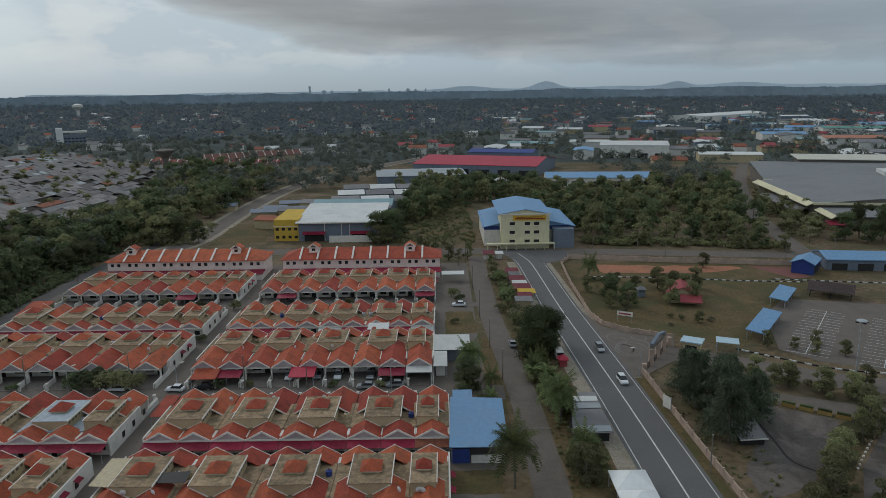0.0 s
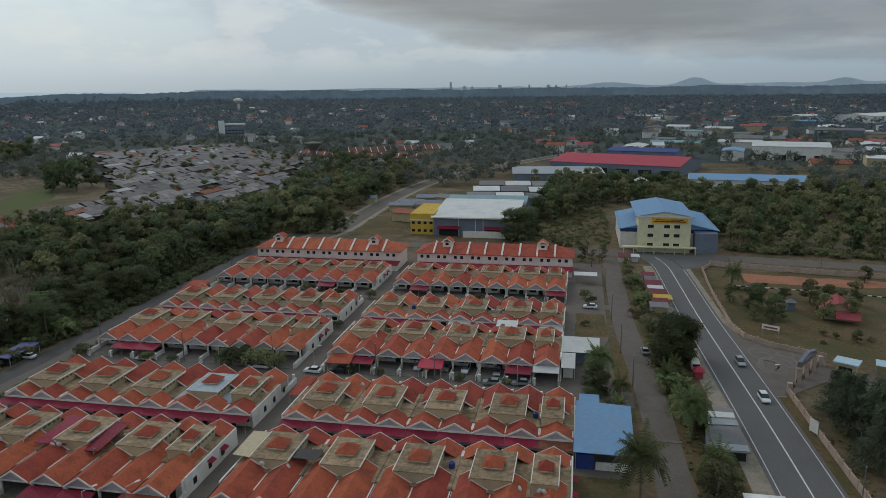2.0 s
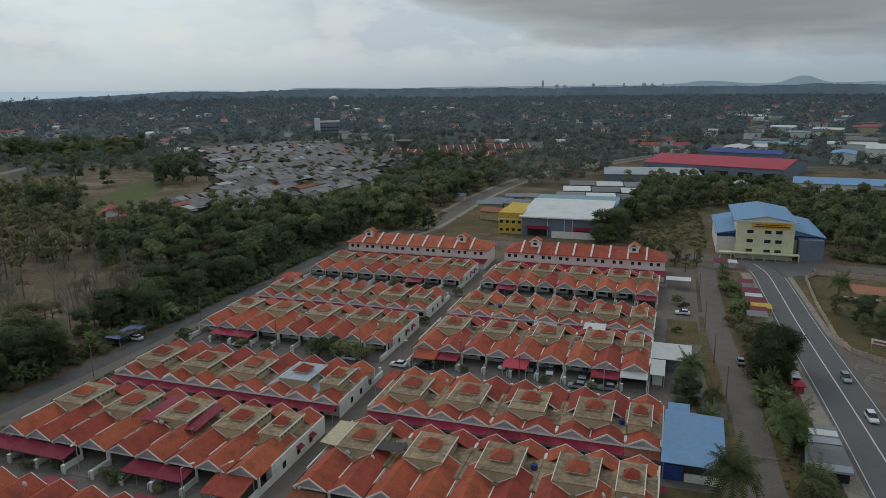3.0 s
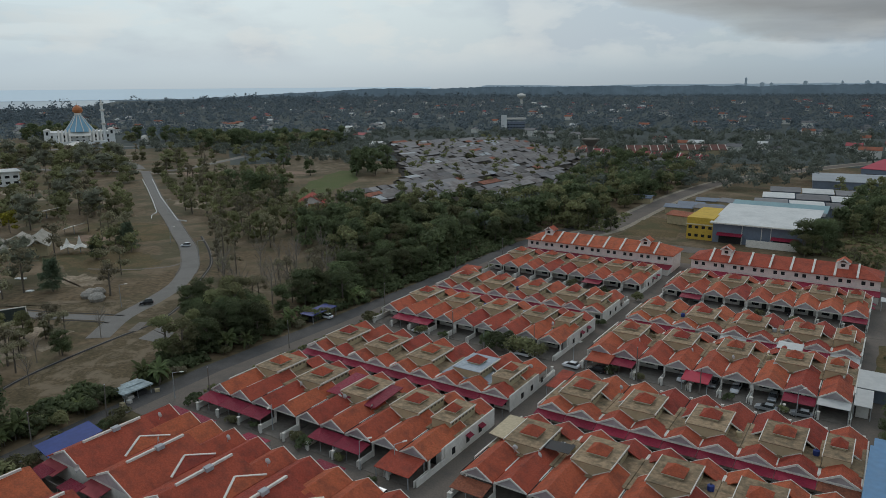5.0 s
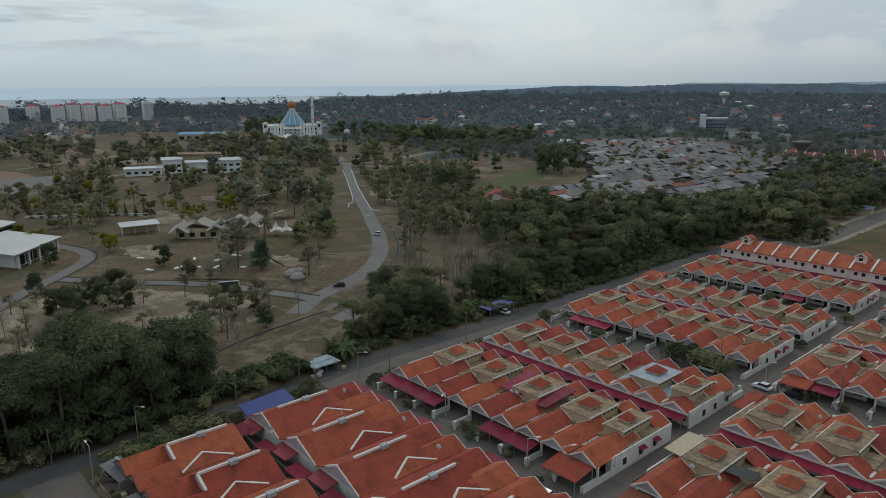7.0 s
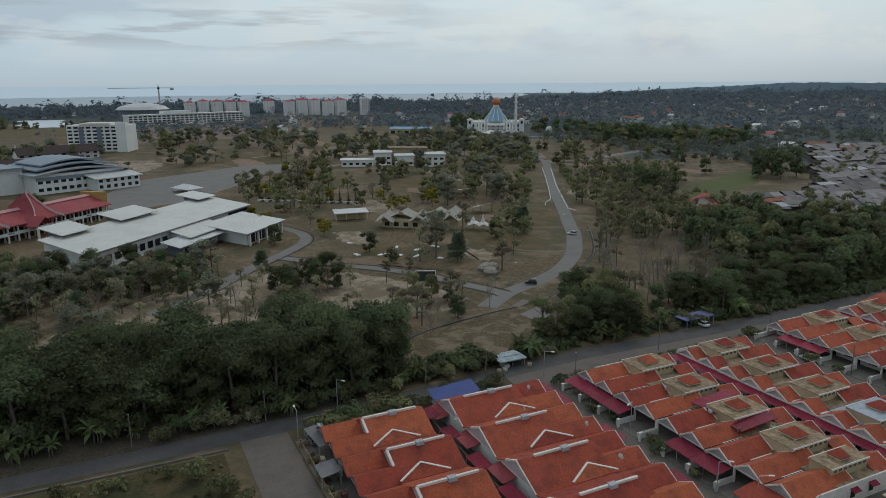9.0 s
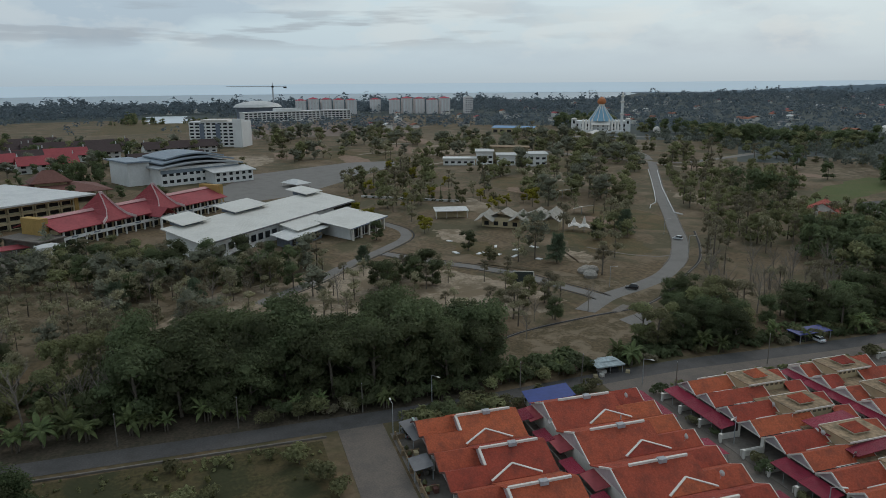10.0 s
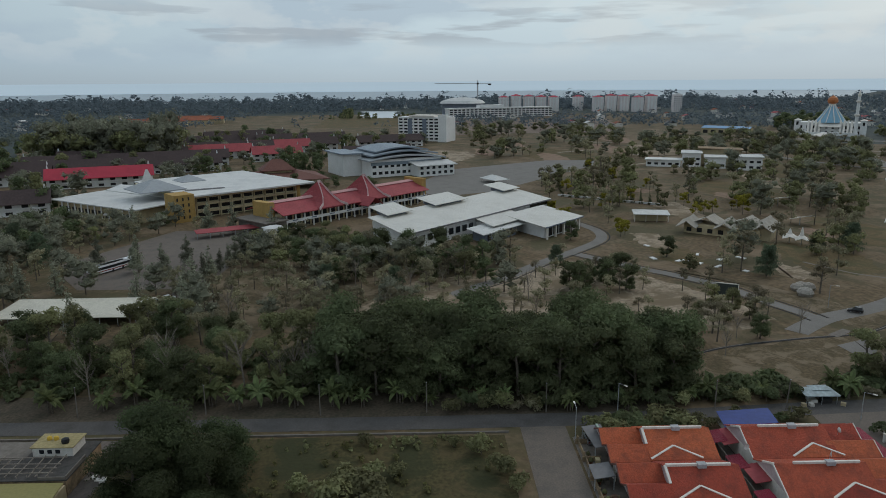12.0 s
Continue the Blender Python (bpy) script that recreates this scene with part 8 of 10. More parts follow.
for x, y in ((30, 438), (40, 441), (46, 438), (56, 442), (-124, 400), (-131, 425)):
    plant_far(F_BROAD[int(y) % 3], x, y, 1.1, x * 9, 1.1)
for x, y, k, s in ((-27.5, 296, ACACIA[0], 0.75), (-24.5, 299, ACACIA[1], 0.7)):
    plant(k, x, y, s, x * 7)
grow([(-24, 300), (-21, 320), (-30, 318), (-32, 300)], 3, BROAD, 0.7, 0.9, 40, 3.0, check=False)
grow([(-22, 345), (-16, 440), (-30, 470), (28, 480), (22, 405), (6, 380), (-8, 345)], 62, F_BROAD + F_ACACIA, 0.75, 1.1, 41, 5.0, check=False)
grow([(58, 293), (135, 277), (160, 350), (190, 440), (190, 470), (130, 452), (72, 440), (24, 470), (26, 400), (60, 335)], 200, F_BROAD + F_ACACIA, 0.75, 1.05, 42, 5.0)
grow([(150, 285), (170, 345), (185, 420), (192, 420), (182, 340), (166, 285)], 20, F_ACACIA + F_DRY, 0.5, 0.8, 43, 5.0, check=False)
grow([(8, 250), (12, 285), (-12, 300), (-20, 262), (0, 262)], 22, ACACIA + SHRUB + DRY, 0.45, 0.75, 44, 3.5, check=False)
for x, y, k, q in ((171.3, 292.4, BROAD[0], 0.9), (180.3, 297.6, BROAD[1], 1.1), (184, 287, BROAD[2], 1.15), (192, 296, BROAD[3], 1.05), (176, 284, BROAD[1], 0.7), (199, 290, BROAD[0], 1.0)):
    plant(k, x, y, q, x * 7, 1.2)
grow([(150, 300), (166, 300), (178, 352), (186, 400), (176, 400), (164, 350)], 26, F_ROUND + F_PARK, 0.5, 0.9, 64, 3.6, check=False)
# green strip between service road and main road
for x, y, k, s in ((23.6, 166.0, RAIN[0], 1.2), (24.6, 170.5, RAIN[1], 1.0), (3.4, 138, BROAD[3], 0.42)):
    plant(k, x, y, s, x * 13, 0.95)
for x, y, k, s in ((22.6, 127.8, PALMS[0], 1.02), (11.4, 105.2, PALMS[0], 1.08), (5.6, 152.0, PALMS[0], 0.85), (10.2, 144, PALMS[1], 0.6), (21.4, 139, PALMS[1], 0.55), (22.8, 146, PALMS[1], 0.5), (20.6, 152, PALMS[1], 0.6), (24.6, 111.5, PALMS[1], 0.85), (24.2, 133.5, PALMS[1], 0.7), (23.2, 157, PALMS[1], 0.55), (23.6, 113.5, PARK[0], 0.9), (23.4, 107, PARK[1], 0.95), (26.5, 109, PARK[2], 0.7), (9.6, 136, BANANA[0], 0.9), (7.4, 135, BANANA[1], 0.8), (50.2, 236, PALMS[1], 0.95)):
    plant(k, x, y, s, x * 7)
for x, y, s in ((4.6, 146.5, 0.62), (6.2, 144.0, 0.5)):
    plant(BROAD[3], x, y, s, 40)
grow([(20.8, 130), (24.5, 130), (22.6, 160), (19.2, 160)], 18, SHRUB[:1] + SHRUB[2:] + BANANA + BANANA, 0.7, 1.2, 46, 1.6, check=False)
grow([(20.6, 104), (26.5, 104), (26.0, 118), (21, 118)], 5, SHRUB[:1], 0.75, 1.1, 47, 2.4, check=False)
grow([(18.2, 178), (22, 178), (19.5, 262), (16.5, 262)], 26, SHRUB + BANANA, 0.7, 1.3, 48, 2.2, check=False)
# walled compound
for x, y, k, s, t in ((54.5, 127.5, WIDE[0], 1.0, 1.0), (57.5, 134, WIDE[1], 0.9, 1.0), (52.6, 119.5, WIDE[1], 0.95, 1.0), (61, 128, WIDE[0], 0.8, 1.0), (52.5, 142, WIDE[1], 0.75, 1.0), (51.5, 134, WIDE[0], 0.95, 1.0), (58.5, 139.5, PINE[1], 0.8, 1.0)):
    plant(k, x, y, s, x * 29, t)
grow([(47, 205), (45.5, 240), (60, 232), (66, 214), (55, 190)], 14, BROAD + PARK + SHRUB, 0.45, 0.8, 50, 3.6, check=False)
grow([(66, 205), (84, 205), (84, 222), (70, 226)], 7, PARK, 0.7, 1.0, 51, 4.0, check=False)
grow([(60, 184), (72, 180), (76, 190), (64, 196)], 5, PARK + SHRUB, 0.45, 0.7, 52, 3.5, check=False)
grow([(64, 150), (75, 147), (100, 134), (102, 130), (78, 138), (62, 146)], 14, PARK + SHRUB, 0.55, 0.8, 53, 3.5, check=False)
grow([(76, 122), (92, 118), (88, 104), (74, 108)], 10, PARK + SHRUB, 0.5, 0.75, 54, 3.2, check=False)
grow([(66, 84), (74, 90), (78, 104), (70, 108), (64, 98)], 10, PARK + SHRUB, 0.5, 0.8, 55, 2.8, check=False)
grow([(80, 168), (88, 162), (112, 150), (118, 156), (92, 172)], 8, PARK, 0.45, 0.6, 56, 5.0, check=False)
for x, y, k, s in ((70.2, 149.5, PARK[0], 0.75), (75.4, 143.2, PARK[1], 0.8), (81.1, 140.6, PARK[2], 0.85), (86, 138.4, PARK[0], 0.8), (92.3, 143.5, PARK[1], 0.7), (65, 146, PARK[2], 0.7), (61.6, 101.5, ACACIA[0], 0.55), (66.2, 109.4, ACACIA[1], 0.5), (64, 104.5, PARK[1], 1.0), (69.5, 112, PARK[2], 0.9), (82, 125, PARK[0], 0.9), (85.5, 131, ACACIA[2], 0.5), (77, 118.5, PARK[1], 0.7), (60, 97, PARK[0], 1.0), (56.5, 96, PARK[2], 0.8)):
    plant(k, x, y, s, x * 23)
plant(PARK[0], 136, 272, 1.0)
plant(PARK[1], 95, 249, 0.8)
# street plants in front of the terraces
for x, y, s in ((-74, 148.3, 2.2), (-79, 148.0, 2.3), (-70.5, 148, 1.7), (-83, 147.6, 1.9), (-97, 147, 1.0), (-104, 147, 1.1), (-25, 147, 0.8), (-14, 147.2, 0.7), (-44, 148, 0.8), (-51, 147.6, 1.0), (-87, 84.6, 1.1), (-106, 84.3, 0.8), (-90, 85, 0.9), (-78, 84.5, 0.7), (-101, 85, 0.7), (-20, 208, 0.9), (-30, 209, 1.0), (-39, 208.4, 0.9), (-75, 208, 1.2), (-86, 209, 1.3), (-69, 82, 0.6), (-65, 177.6, 1.1), (-64.4, 206, 1.3), (2.5, 216, 1.3), (5, 212, 1.0), (3, 190, 0.8), (-119.8, 85.5, 1.2), (-122, 146, 1.2), (-124, 149, 1.0)):
    plant(SHRUB[int(abs(x)) % 2], x, y, s, x * 11)


# undergrowth: low leafy mounds that hide the soil at the edges of woods and roads
def undergrowth(name, label, areas, leaves, size, seed):
    rs, vs = np.random.RandomState(seed), []
    for poly, step, lo, hi in areas:
        xs, ys = [p[0] for p in poly], [p[1] for p in poly]
        n = int((max(xs) - min(xs)) * (max(ys) - min(ys)) / step ** 2)
        for _ in range(n):
            x, y = rs.uniform(min(xs), max(xs)), rs.uniform(min(ys), max(ys))
            if not inside((x, y), poly):
                continue
            h = rs.uniform(lo, hi)
            v = leaf_cloud(rs, [(0, 0, h * 0.45), (h * 0.5, h * 0.3, h * 0.3), (-h * 0.4, h * 0.2, h * 0.35)], [h * 0.55, h * 0.4, h * 0.4], 38 if h > 0.7 else 15, size * 0.8 * (0.5 + 0.35 * h), 0.8)
            v[:, 2] = np.maximum(v[:, 2], 0.03)
            vs.append(v + (x, y, 0))
    tagged(new(name, leaf_mesh(name, np.concatenate(vs), leaves)), label, "undergrowth", "", "stuff")


undergrowth("undergrowth", "dense dark undergrowth along the woods", [
    ([(-140.5, -120), (-140.5, 58), (-166, 52), (-168, -120)], 2.2, 1.0, 2.4), ([(-135.5, 50), (-135.5, 78), (-146, 78), (-146, 52)], 1.7, 1.2, 2.8), ([(-137, 86), (-137, 132), (-150, 132), (-150, 92)], 1.9, 1.0, 2.6),
    ([(-136, 132), (-136, 290), (-160, 296), (-200, 280), (-160, 190), (-152, 150)], 2.2, 1.0, 2.6), ([(-134.5, 150), (-134.5, 262), (-138, 262), (-138, 150)], 1.6, 1.0, 2.2)], LEAF_DARK, 0.55, 5)
undergrowth("undergrowth", "tangled green plants along verges and lots", [
    ([(20.8, 104), (26, 104), (24.5, 150), (20, 160), (18.4, 262), (21, 262), (24, 200), (26.5, 150), (20.5, 130)], 1.5, 0.2, 0.8), ([(-122, -36), (-122, 12), (-117, 12), (-117, -36)], 2.0, 0.2, 0.8),
    ([(47.2, 100), (47, 150), (52, 146), (60, 128), (56, 104), (50, 96)], 2.2, 0.2, 0.6), ([(57, 291), (136, 275.5), (141, 284), (62, 300)], 2.1, 1.2, 3.4), ([(-108, 300), (-150, 300), (-150, 340), (-112, 350)], 3.0, 0.5, 2.0), ([(-124.2, 88), (-124.2, 262), (-122.6, 262), (-122.6, 88)], 1.3, 0.3, 1.0), ([(-30, 300), (14, 296), (14, 420), (-22, 425)], 2.6, 0.4, 1.4)], LEAF_MID, 0.5, 6)
undergrowth("undergrowth", "soft olive weeds on the overgrown plot", [([(-121, -60), (-121, 12.5), (-70, 12.5), (-70, -60)], 5.0, 0.5, 1.3)], LEAF_TUFT, 0.4, 8)



for key, (leaves, crowns, trunks) in FAR_TREES.items():
    ob = tagged(new("woods", leaf_mesh("woods", np.concatenate(crowns), leaves)), "uncounted %s trees standing further off" % key, "woods", "", "stuff")
    tr = new("trunk", leaf_mesh("trunk", np.concatenate(trunks), BARK, 4))
    tr.parent = ob


# far woods and scattered homes as far as the hills
def far_woods():
    rs = np.random.RandomState(77)
    pts = []
    block = [[(-1560, -260), (-1560, 560), (-1290, 560), (-1290, -20), (-1000, -40), (-1000, -330), (-1300, -330)]]
    while len(pts) < 19000:
        a, r = math.radians(rs.uniform(-42, 128)), 300 + 4500 * rs.uniform(0, 1) ** 1.15
        x, y = -math.sin(a) * r, math.cos(a) * r
        if x < -2330 and y < 1500 or x < -2500 and y < 2600 * (x + 2500) / -1500 + 1500:
            continue
        if r < 1100 and (inside((x, y), VILLAGE) or any(inside((x, y), k) for k in KEEP)):
            continue
        if -1010 < x < -160 and -420 < y < 440 and r < 1050:
            continue
        if r < 460 and x > -140 and y < 460:
            continue
        if any(inside((x, y), k) for k in block) and rs.uniform() < 0.9:
            continue
        if 40 < x < 520 and 480 < y < 1350 and rs.uniform() < 0.2:
            continue
        if -1420 < x < -1120 and -165 < y < -20 or -1650 < x < -1380 and -160 < y < -15:
            continue
        if near_line((x, y), WEST, 12):
            continue
        pts.append((x, y, r))
    while len(pts) < 22000:  # the dense belt before the shore
        x, y = rs.uniform(-2310, -1480), rs.uniform(-1300, 900)
        if not (-1650 < x and -160 < y < -15) and not (-1570 < x and 150 < y < 540):
            pts.append((x, y, math.hypot(x, y)))
    P = np.array([p for p in pts if p[2] > 1000])
    near = np.array([p for p in pts if p[2] <= 1000])
    n = 20
    s = rs.uniform(0.75, 1.3, len(P)) * (1 + P[:, 2] / 7000)
    s = np.where((P[:, 0] < -1500) & (rs.uniform(0, 1, len(P)) < 0.4), s * 1.35, s)
    s = np.where((P[:, 0] < -1700) & (rs.uniform(0, 1, len(P)) < 0.07), s * 1.8, s)
    C = np.repeat(P[:, :2], n, 0)
    S = np.repeat(s, n)
    d = rs.normal(size=(len(C), 3))
    d /= np.linalg.norm(d, axis=1, keepdims=True)
    d[:, 2] = np.abs(d[:, 2])
    p = np.concatenate([C + d[:, :2] * (S * 5.2 * rs.uniform(0.6, 1.1, len(S)))[:, None], (S * (3.0 + 6.5 * d[:, 2] * rs.uniform(0.6, 1.1, len(S))))[:, None]], 1)
    nor = d + rs.normal(size=d.shape) * 0.4 + np.array([0, 0, 0.6])
    nor /= np.linalg.norm(nor, axis=1, keepdims=True)
    t = np.cross(nor, rs.normal(size=d.shape))
    t /= np.linalg.norm(t, axis=1, keepdims=True)
    b = np.cross(nor, t)
    q = (S * rs.uniform(0.9, 2.1, len(S)))[:, None]
    v = np.stack([p + t * q, p - t * q * 0.5 + b * q * 0.87, p - t * q * 0.5 - b * q * 0.87], 1).reshape(-1, 3)
    v[:, 2] = np.maximum(v[:, 2], 0.1)
    ob = new("woods", leaf_mesh("woods", v, LEAF_HAZE))
    tagged(ob, "haze-tinted bluish woods reaching to the hills", "woods", "", "stuff")
    shapes = [leaf_cloud(rs, [(0, 0, 6.5)] + [(math.cos(a) * 2.6, math.sin(a) * 2.6, rs.uniform(3.0, 8.0)) for a in rs.uniform(0, 6.28, 7)], [3.6] + list(rs.uniform(1.6, 2.8, 7)), 110, 0.78, 0.85, fill=0.5) for _ in range(5)]
    out = []
    for x, y, r in near:
        s, a = rs.uniform(0.7, 1.35), rs.uniform(0, 6.28)
        c, d = math.cos(a) * s, math.sin(a) * s
        out.append(shapes[rs.randint(5)] @ np.array([[c, d, 0], [-d, c, 0], [0, 0, s * rs.uniform(0.8, 1.2)]]) + (x, y, 0))
    v = np.concatenate(out)
    v[:, 2] = np.maximum(v[:, 2], 0.1)
    tagged(new("woods", leaf_mesh("woods", v, LEAF_TOWN)), "green trees between the homes of the town", "woods", "", "stuff")


far_woods()


def far_homes():
    r = random.Random(31)
    walls, roofs = Mesh(), {k: Mesh() for k in (PALE_R, GREY_R, TILE_OLD, MAROON_R)}
    for _ in range(620):
        a, d = radians(r.uniform(-38, 122)), 520 + 2600 * r.random() ** 1.3
        x, y = -math.sin(a) * d, math.cos(a) * d
        if inside((x, y), VILLAGE) or (-1700 < x < -900 and -420 < y < 20) or (-1010 < x < -160 and -420 < y < 560) or x < -2250 or (d < 700 and x > -200):
            continue
        w, e, h = r.uniform(9, 20), r.uniform(8, 13), r.uniform(4, 8.5)
        walls.box(x, x + w, y, y + e, 0, h)
        roofs[r.choice((PALE_R, GREY_R, GREY_R, TILE_OLD, TILE_OLD, MAROON_R))].gable_x(x - 0.5, x + w + 0.5, y, y + e, h, h + 2.4, 0.3, 0.5)
    t = thing("distant_homes", "scattered pale distant homes among the trees", "houses", walls, WHITE, kind="stuff")
    for k, m in roofs.items():
        part("roof", m, k, t)


far_homes()


# the far rim: low wooded hills, haze-blue hills, town towers and a glowing sea strip
def rim():
    # aerial haze is put into the base colours of ridge, hills and towers
    haze = mat("far_haze_tint", (0.50, 0.57, 0.62), 1.0, 0.06, 0.01, 0.2, 0.002, spec=0.0)
    wood = mat("haze_tinted_ridge", (0.172, 0.216, 0.245), 1.0, 0.12, 0.02, 0.25, 0.004, spec=0.0)
    for name, label, R, a0, a1, base, amp, seed, material in (("backdrop_hills", "low wooded ridge on the horizon, tinted for haze", 4380, -50, 58, 57.5, 11, 3, wood), ("backdrop_hills", "hills beyond the town, tinted pale blue for haze", 4800, -48, 30, 66, 7, 8, haze)):
        m, n = Mesh(), 760
        prev = None
        for i in range(n + 1):
            deg = a0 + (a1 - a0) * i / n
            a = math.radians(deg)
            z = base + amp * (noise.noise(Vector((deg * 0.16, seed, 0))) + 0.5 * noise.noise(Vector((deg * 0.7, seed, 3))) + 0.25 * noise.noise(Vector((deg * 2.9, seed, 3))) + (0.34 if R < 4700 else 0.0) * noise.noise(Vector((deg * 9.0, seed, 5))))
            if R > 4700:
                for c, w, hgt in ((-8.3, 1.5, 46), (-1.9, 2.2, 20), (-18.2, 1.4, 30), (-22.5, 3.0, 24), (-14, 3, 10)):
                    z += hgt * math.exp(-((deg - c) / w) ** 2 * 1.6)
            elif deg > 38:
                z += (38 - deg) * 3.6 * (1 if deg < 52 else 1.2)
            p = (-math.sin(a) * R, math.cos(a) * R, max(6, z))
            q = (-math.sin(a) * (R - 60), math.cos(a) * (R - 60), 0)
            if prev:
                m.face(prev[1], q, p, prev[0])
            prev = (p, q)
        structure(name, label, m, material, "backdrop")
    # an added upright strip glows in sea colour up to the horizon
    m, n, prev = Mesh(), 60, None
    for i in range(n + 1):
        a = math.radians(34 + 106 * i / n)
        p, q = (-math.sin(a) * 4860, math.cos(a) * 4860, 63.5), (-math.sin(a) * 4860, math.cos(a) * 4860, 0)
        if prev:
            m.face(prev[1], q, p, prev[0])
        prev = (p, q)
    e = bpy.data.materials.new("sea_strip_glow")
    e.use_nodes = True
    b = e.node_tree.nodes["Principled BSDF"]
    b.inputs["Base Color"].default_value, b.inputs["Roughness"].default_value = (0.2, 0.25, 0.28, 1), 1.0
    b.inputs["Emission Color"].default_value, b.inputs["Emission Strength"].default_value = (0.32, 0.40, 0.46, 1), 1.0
    structure("backdrop_sea", "glowing upright backdrop strip for the far sea", m, e, "backdrop")
    r = random.Random(4)
    for deg, w, h in ((10.3, 13, 38), (9.2, 24, 11), (8.6, 16, 9), (6.4, 20, 17), (4.1, 10, 17), (2.6, 22, 16), (2.0, 14, 13), (1.2, 9, 14)):
        a = math.radians(deg)
        t = thing("skyline_tower", "pale hazy tower of the distant town", "building", at=(-math.sin(a) * 4500, math.cos(a) * 4500, 0), turn=deg, group="distant towers")
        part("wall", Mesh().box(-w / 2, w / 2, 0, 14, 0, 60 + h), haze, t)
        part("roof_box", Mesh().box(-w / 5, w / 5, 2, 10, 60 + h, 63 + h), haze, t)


rim()

# ---------------------------------------------------------------- walls, kerbs and fences of the compound
def wall_run(name, label, pts, h, t, material, step=3.4, cap=True, post=0.34):
    """A masonry wall in bays between posts."""
    w = thing(name, label, "wall")
    for a, b in zip(pts, pts[1:]):
        A, B = Vector(a), Vector(b)
        L = (B - A).length
        d = (B - A) / L
        n = max(1, round(L / step))
        for k in range(n):
            p, q = A + d * (L * k / n), A + d * (L * (k + 1) / n)
            part("panel", Mesh().beam((*p, h), (*q, h), t, h + 0.05), material, w)
            part("post", Mesh().box(p.x - post / 2, p.x + post / 2, p.y - post / 2, p.y + post / 2, 0, h + 0.25), material, w)
    return w


wall_run("boundary_wall", "pinkish plastered boundary wall with posts", [(48.5, 60), (47.3, 101), (46.6, 118), (46.2, 134), (45.9, 152)], 1.5, 0.2, WALLPINK)
wall_run("boundary_wall", "pale pinkish wall curving round the compound", [(48.5, 265), (44.6, 258), (43.0, 228), (42.6, 196), (44.2, 187), (49.6, 181), (60.5, 175)], 1.3, 0.2, WALLPINK)
wall_run("boundary_wall", "pale pink plastered wall along the cross road", [(48.5, 265.5), (78, 259), (116, 252.5), (150, 247)], 1.9, 0.2, WALLPINK, 4.2)
for k in range(7):
    x, y = 62.6 + 2.75 * k, 139.9 - 1.9 * k
    t = thing("planter", "brown concrete planter box with clipped dark hedge", "planter", at=(x, y, 0), turn=-34.6, group="planters by the path")
    part("box", Mesh().box(-1.35, 1.35, -0.4, 0.4, 0, 0.75), OCHRE, t)
    part("hedge", Mesh().box(-1.25, 1.25, -0.34, 0.34, 0.75, 1.15), LEAF_DARK, t)
m = Mesh()
for k in range(9):
    x, y = 80.1 - 1.15 * k, 120.5 - 1.38 * k
    m.lathe(x, y, [(0.22, 0), (0.24, 0.25), (0.12, 0.38)], 7)
structure("kerb_stones", "row of small white painted kerb stones", m, TRIM, "kerb")
structure("grass_strip", "weedy strip between yard and drive", patch([(65.6, 111), (70.4, 117.2), (77.7, 126.6), (84, 128.5), (79, 120.5), (72.5, 112), (68, 106)], 0.07, 0.4, 150), ROUGH, "grass")
structure("drain", "narrow dark drain across the yard", strip(smooth([(61.6, 128.5), (61.3, 120), (61.0, 112.7), (63.5, 109)]), 0.4, 0.075), DARKIN, "drain")
wall_run("drain_kerb", "low dark kerb beside the perimeter road", [(-123.2, -90), (-123.2, -38), (-123.2, 14)], 0.35, 0.4, CEMENT, 12, post=0.1)


def striped_kerb(pts, label="black and white striped kerb"):
    """A kerb painted in alternate blocks."""
    s = thing("kerb", label, "kerb")
    i = 0
    P = smooth(pts, 6)
    for a, b in zip(P, P[1:]):
        A, B = Vector(a), Vector(b)
        n = max(1, round((B - A).length / 1.4))
        for k in range(n):
            p, q = A.lerp(B, k / n), A.lerp(B, (k + 1) / n)
            part("kerb_block", Mesh().beam((*p, 0.28), (*q, 0.28), 0.35, 0.3), PAINT if i % 2 else BLACKM, s)
            i += 1


striped_kerb([(73.5, 167), (83, 159), (91, 153.4), (101, 150.3), (124, 146.5)])
striped_kerb([(51, 238.6), (77, 235.2), (100, 230.5), (121, 227.5)])
striped_kerb([(112, 232), (140, 226), (165, 222)])


def bays():
    m = Mesh()
    for row in range(3):
        ox, oy = 89 + 13.6 * row, 163 - 9.5 * row
        strip([(ox, oy), (ox + 22.8, oy + 32.8)], 0.15, 0.081, m)
        for k in range(17):
            x, y = ox + 1.42 * k, oy + 2.05 * k
            strip([(x - 4.1, y + 2.85), (x + 4.1, y - 2.85)], 0.14, 0.08, m)
    structure("bay_markings", "faded white parking bay lines", m, PAINT, "markings")


bays()


def swirls():
    """Pale rings that turning tyres have worn into the gate apron."""
    m, q = Mesh(), random.Random(12)
    for k in range(9):
        cx, cy, r, a0 = 48.6 + q.uniform(-3, 3), 170 + q.uniform(-7, 7), q.uniform(1.6, 4.2), q.uniform(0, 6.3)
        strip([(cx + r * math.cos(a0 + 0.35 * i), cy + 1.3 * r * math.sin(a0 + 0.35 * i)) for i in range(13)], 0.28, 0.084 + 0.001 * k, m)
    structure("tyre_marks", "pale curling tyre marks on the asphalt", m, ASPHALT_C, "markings")


swirls()


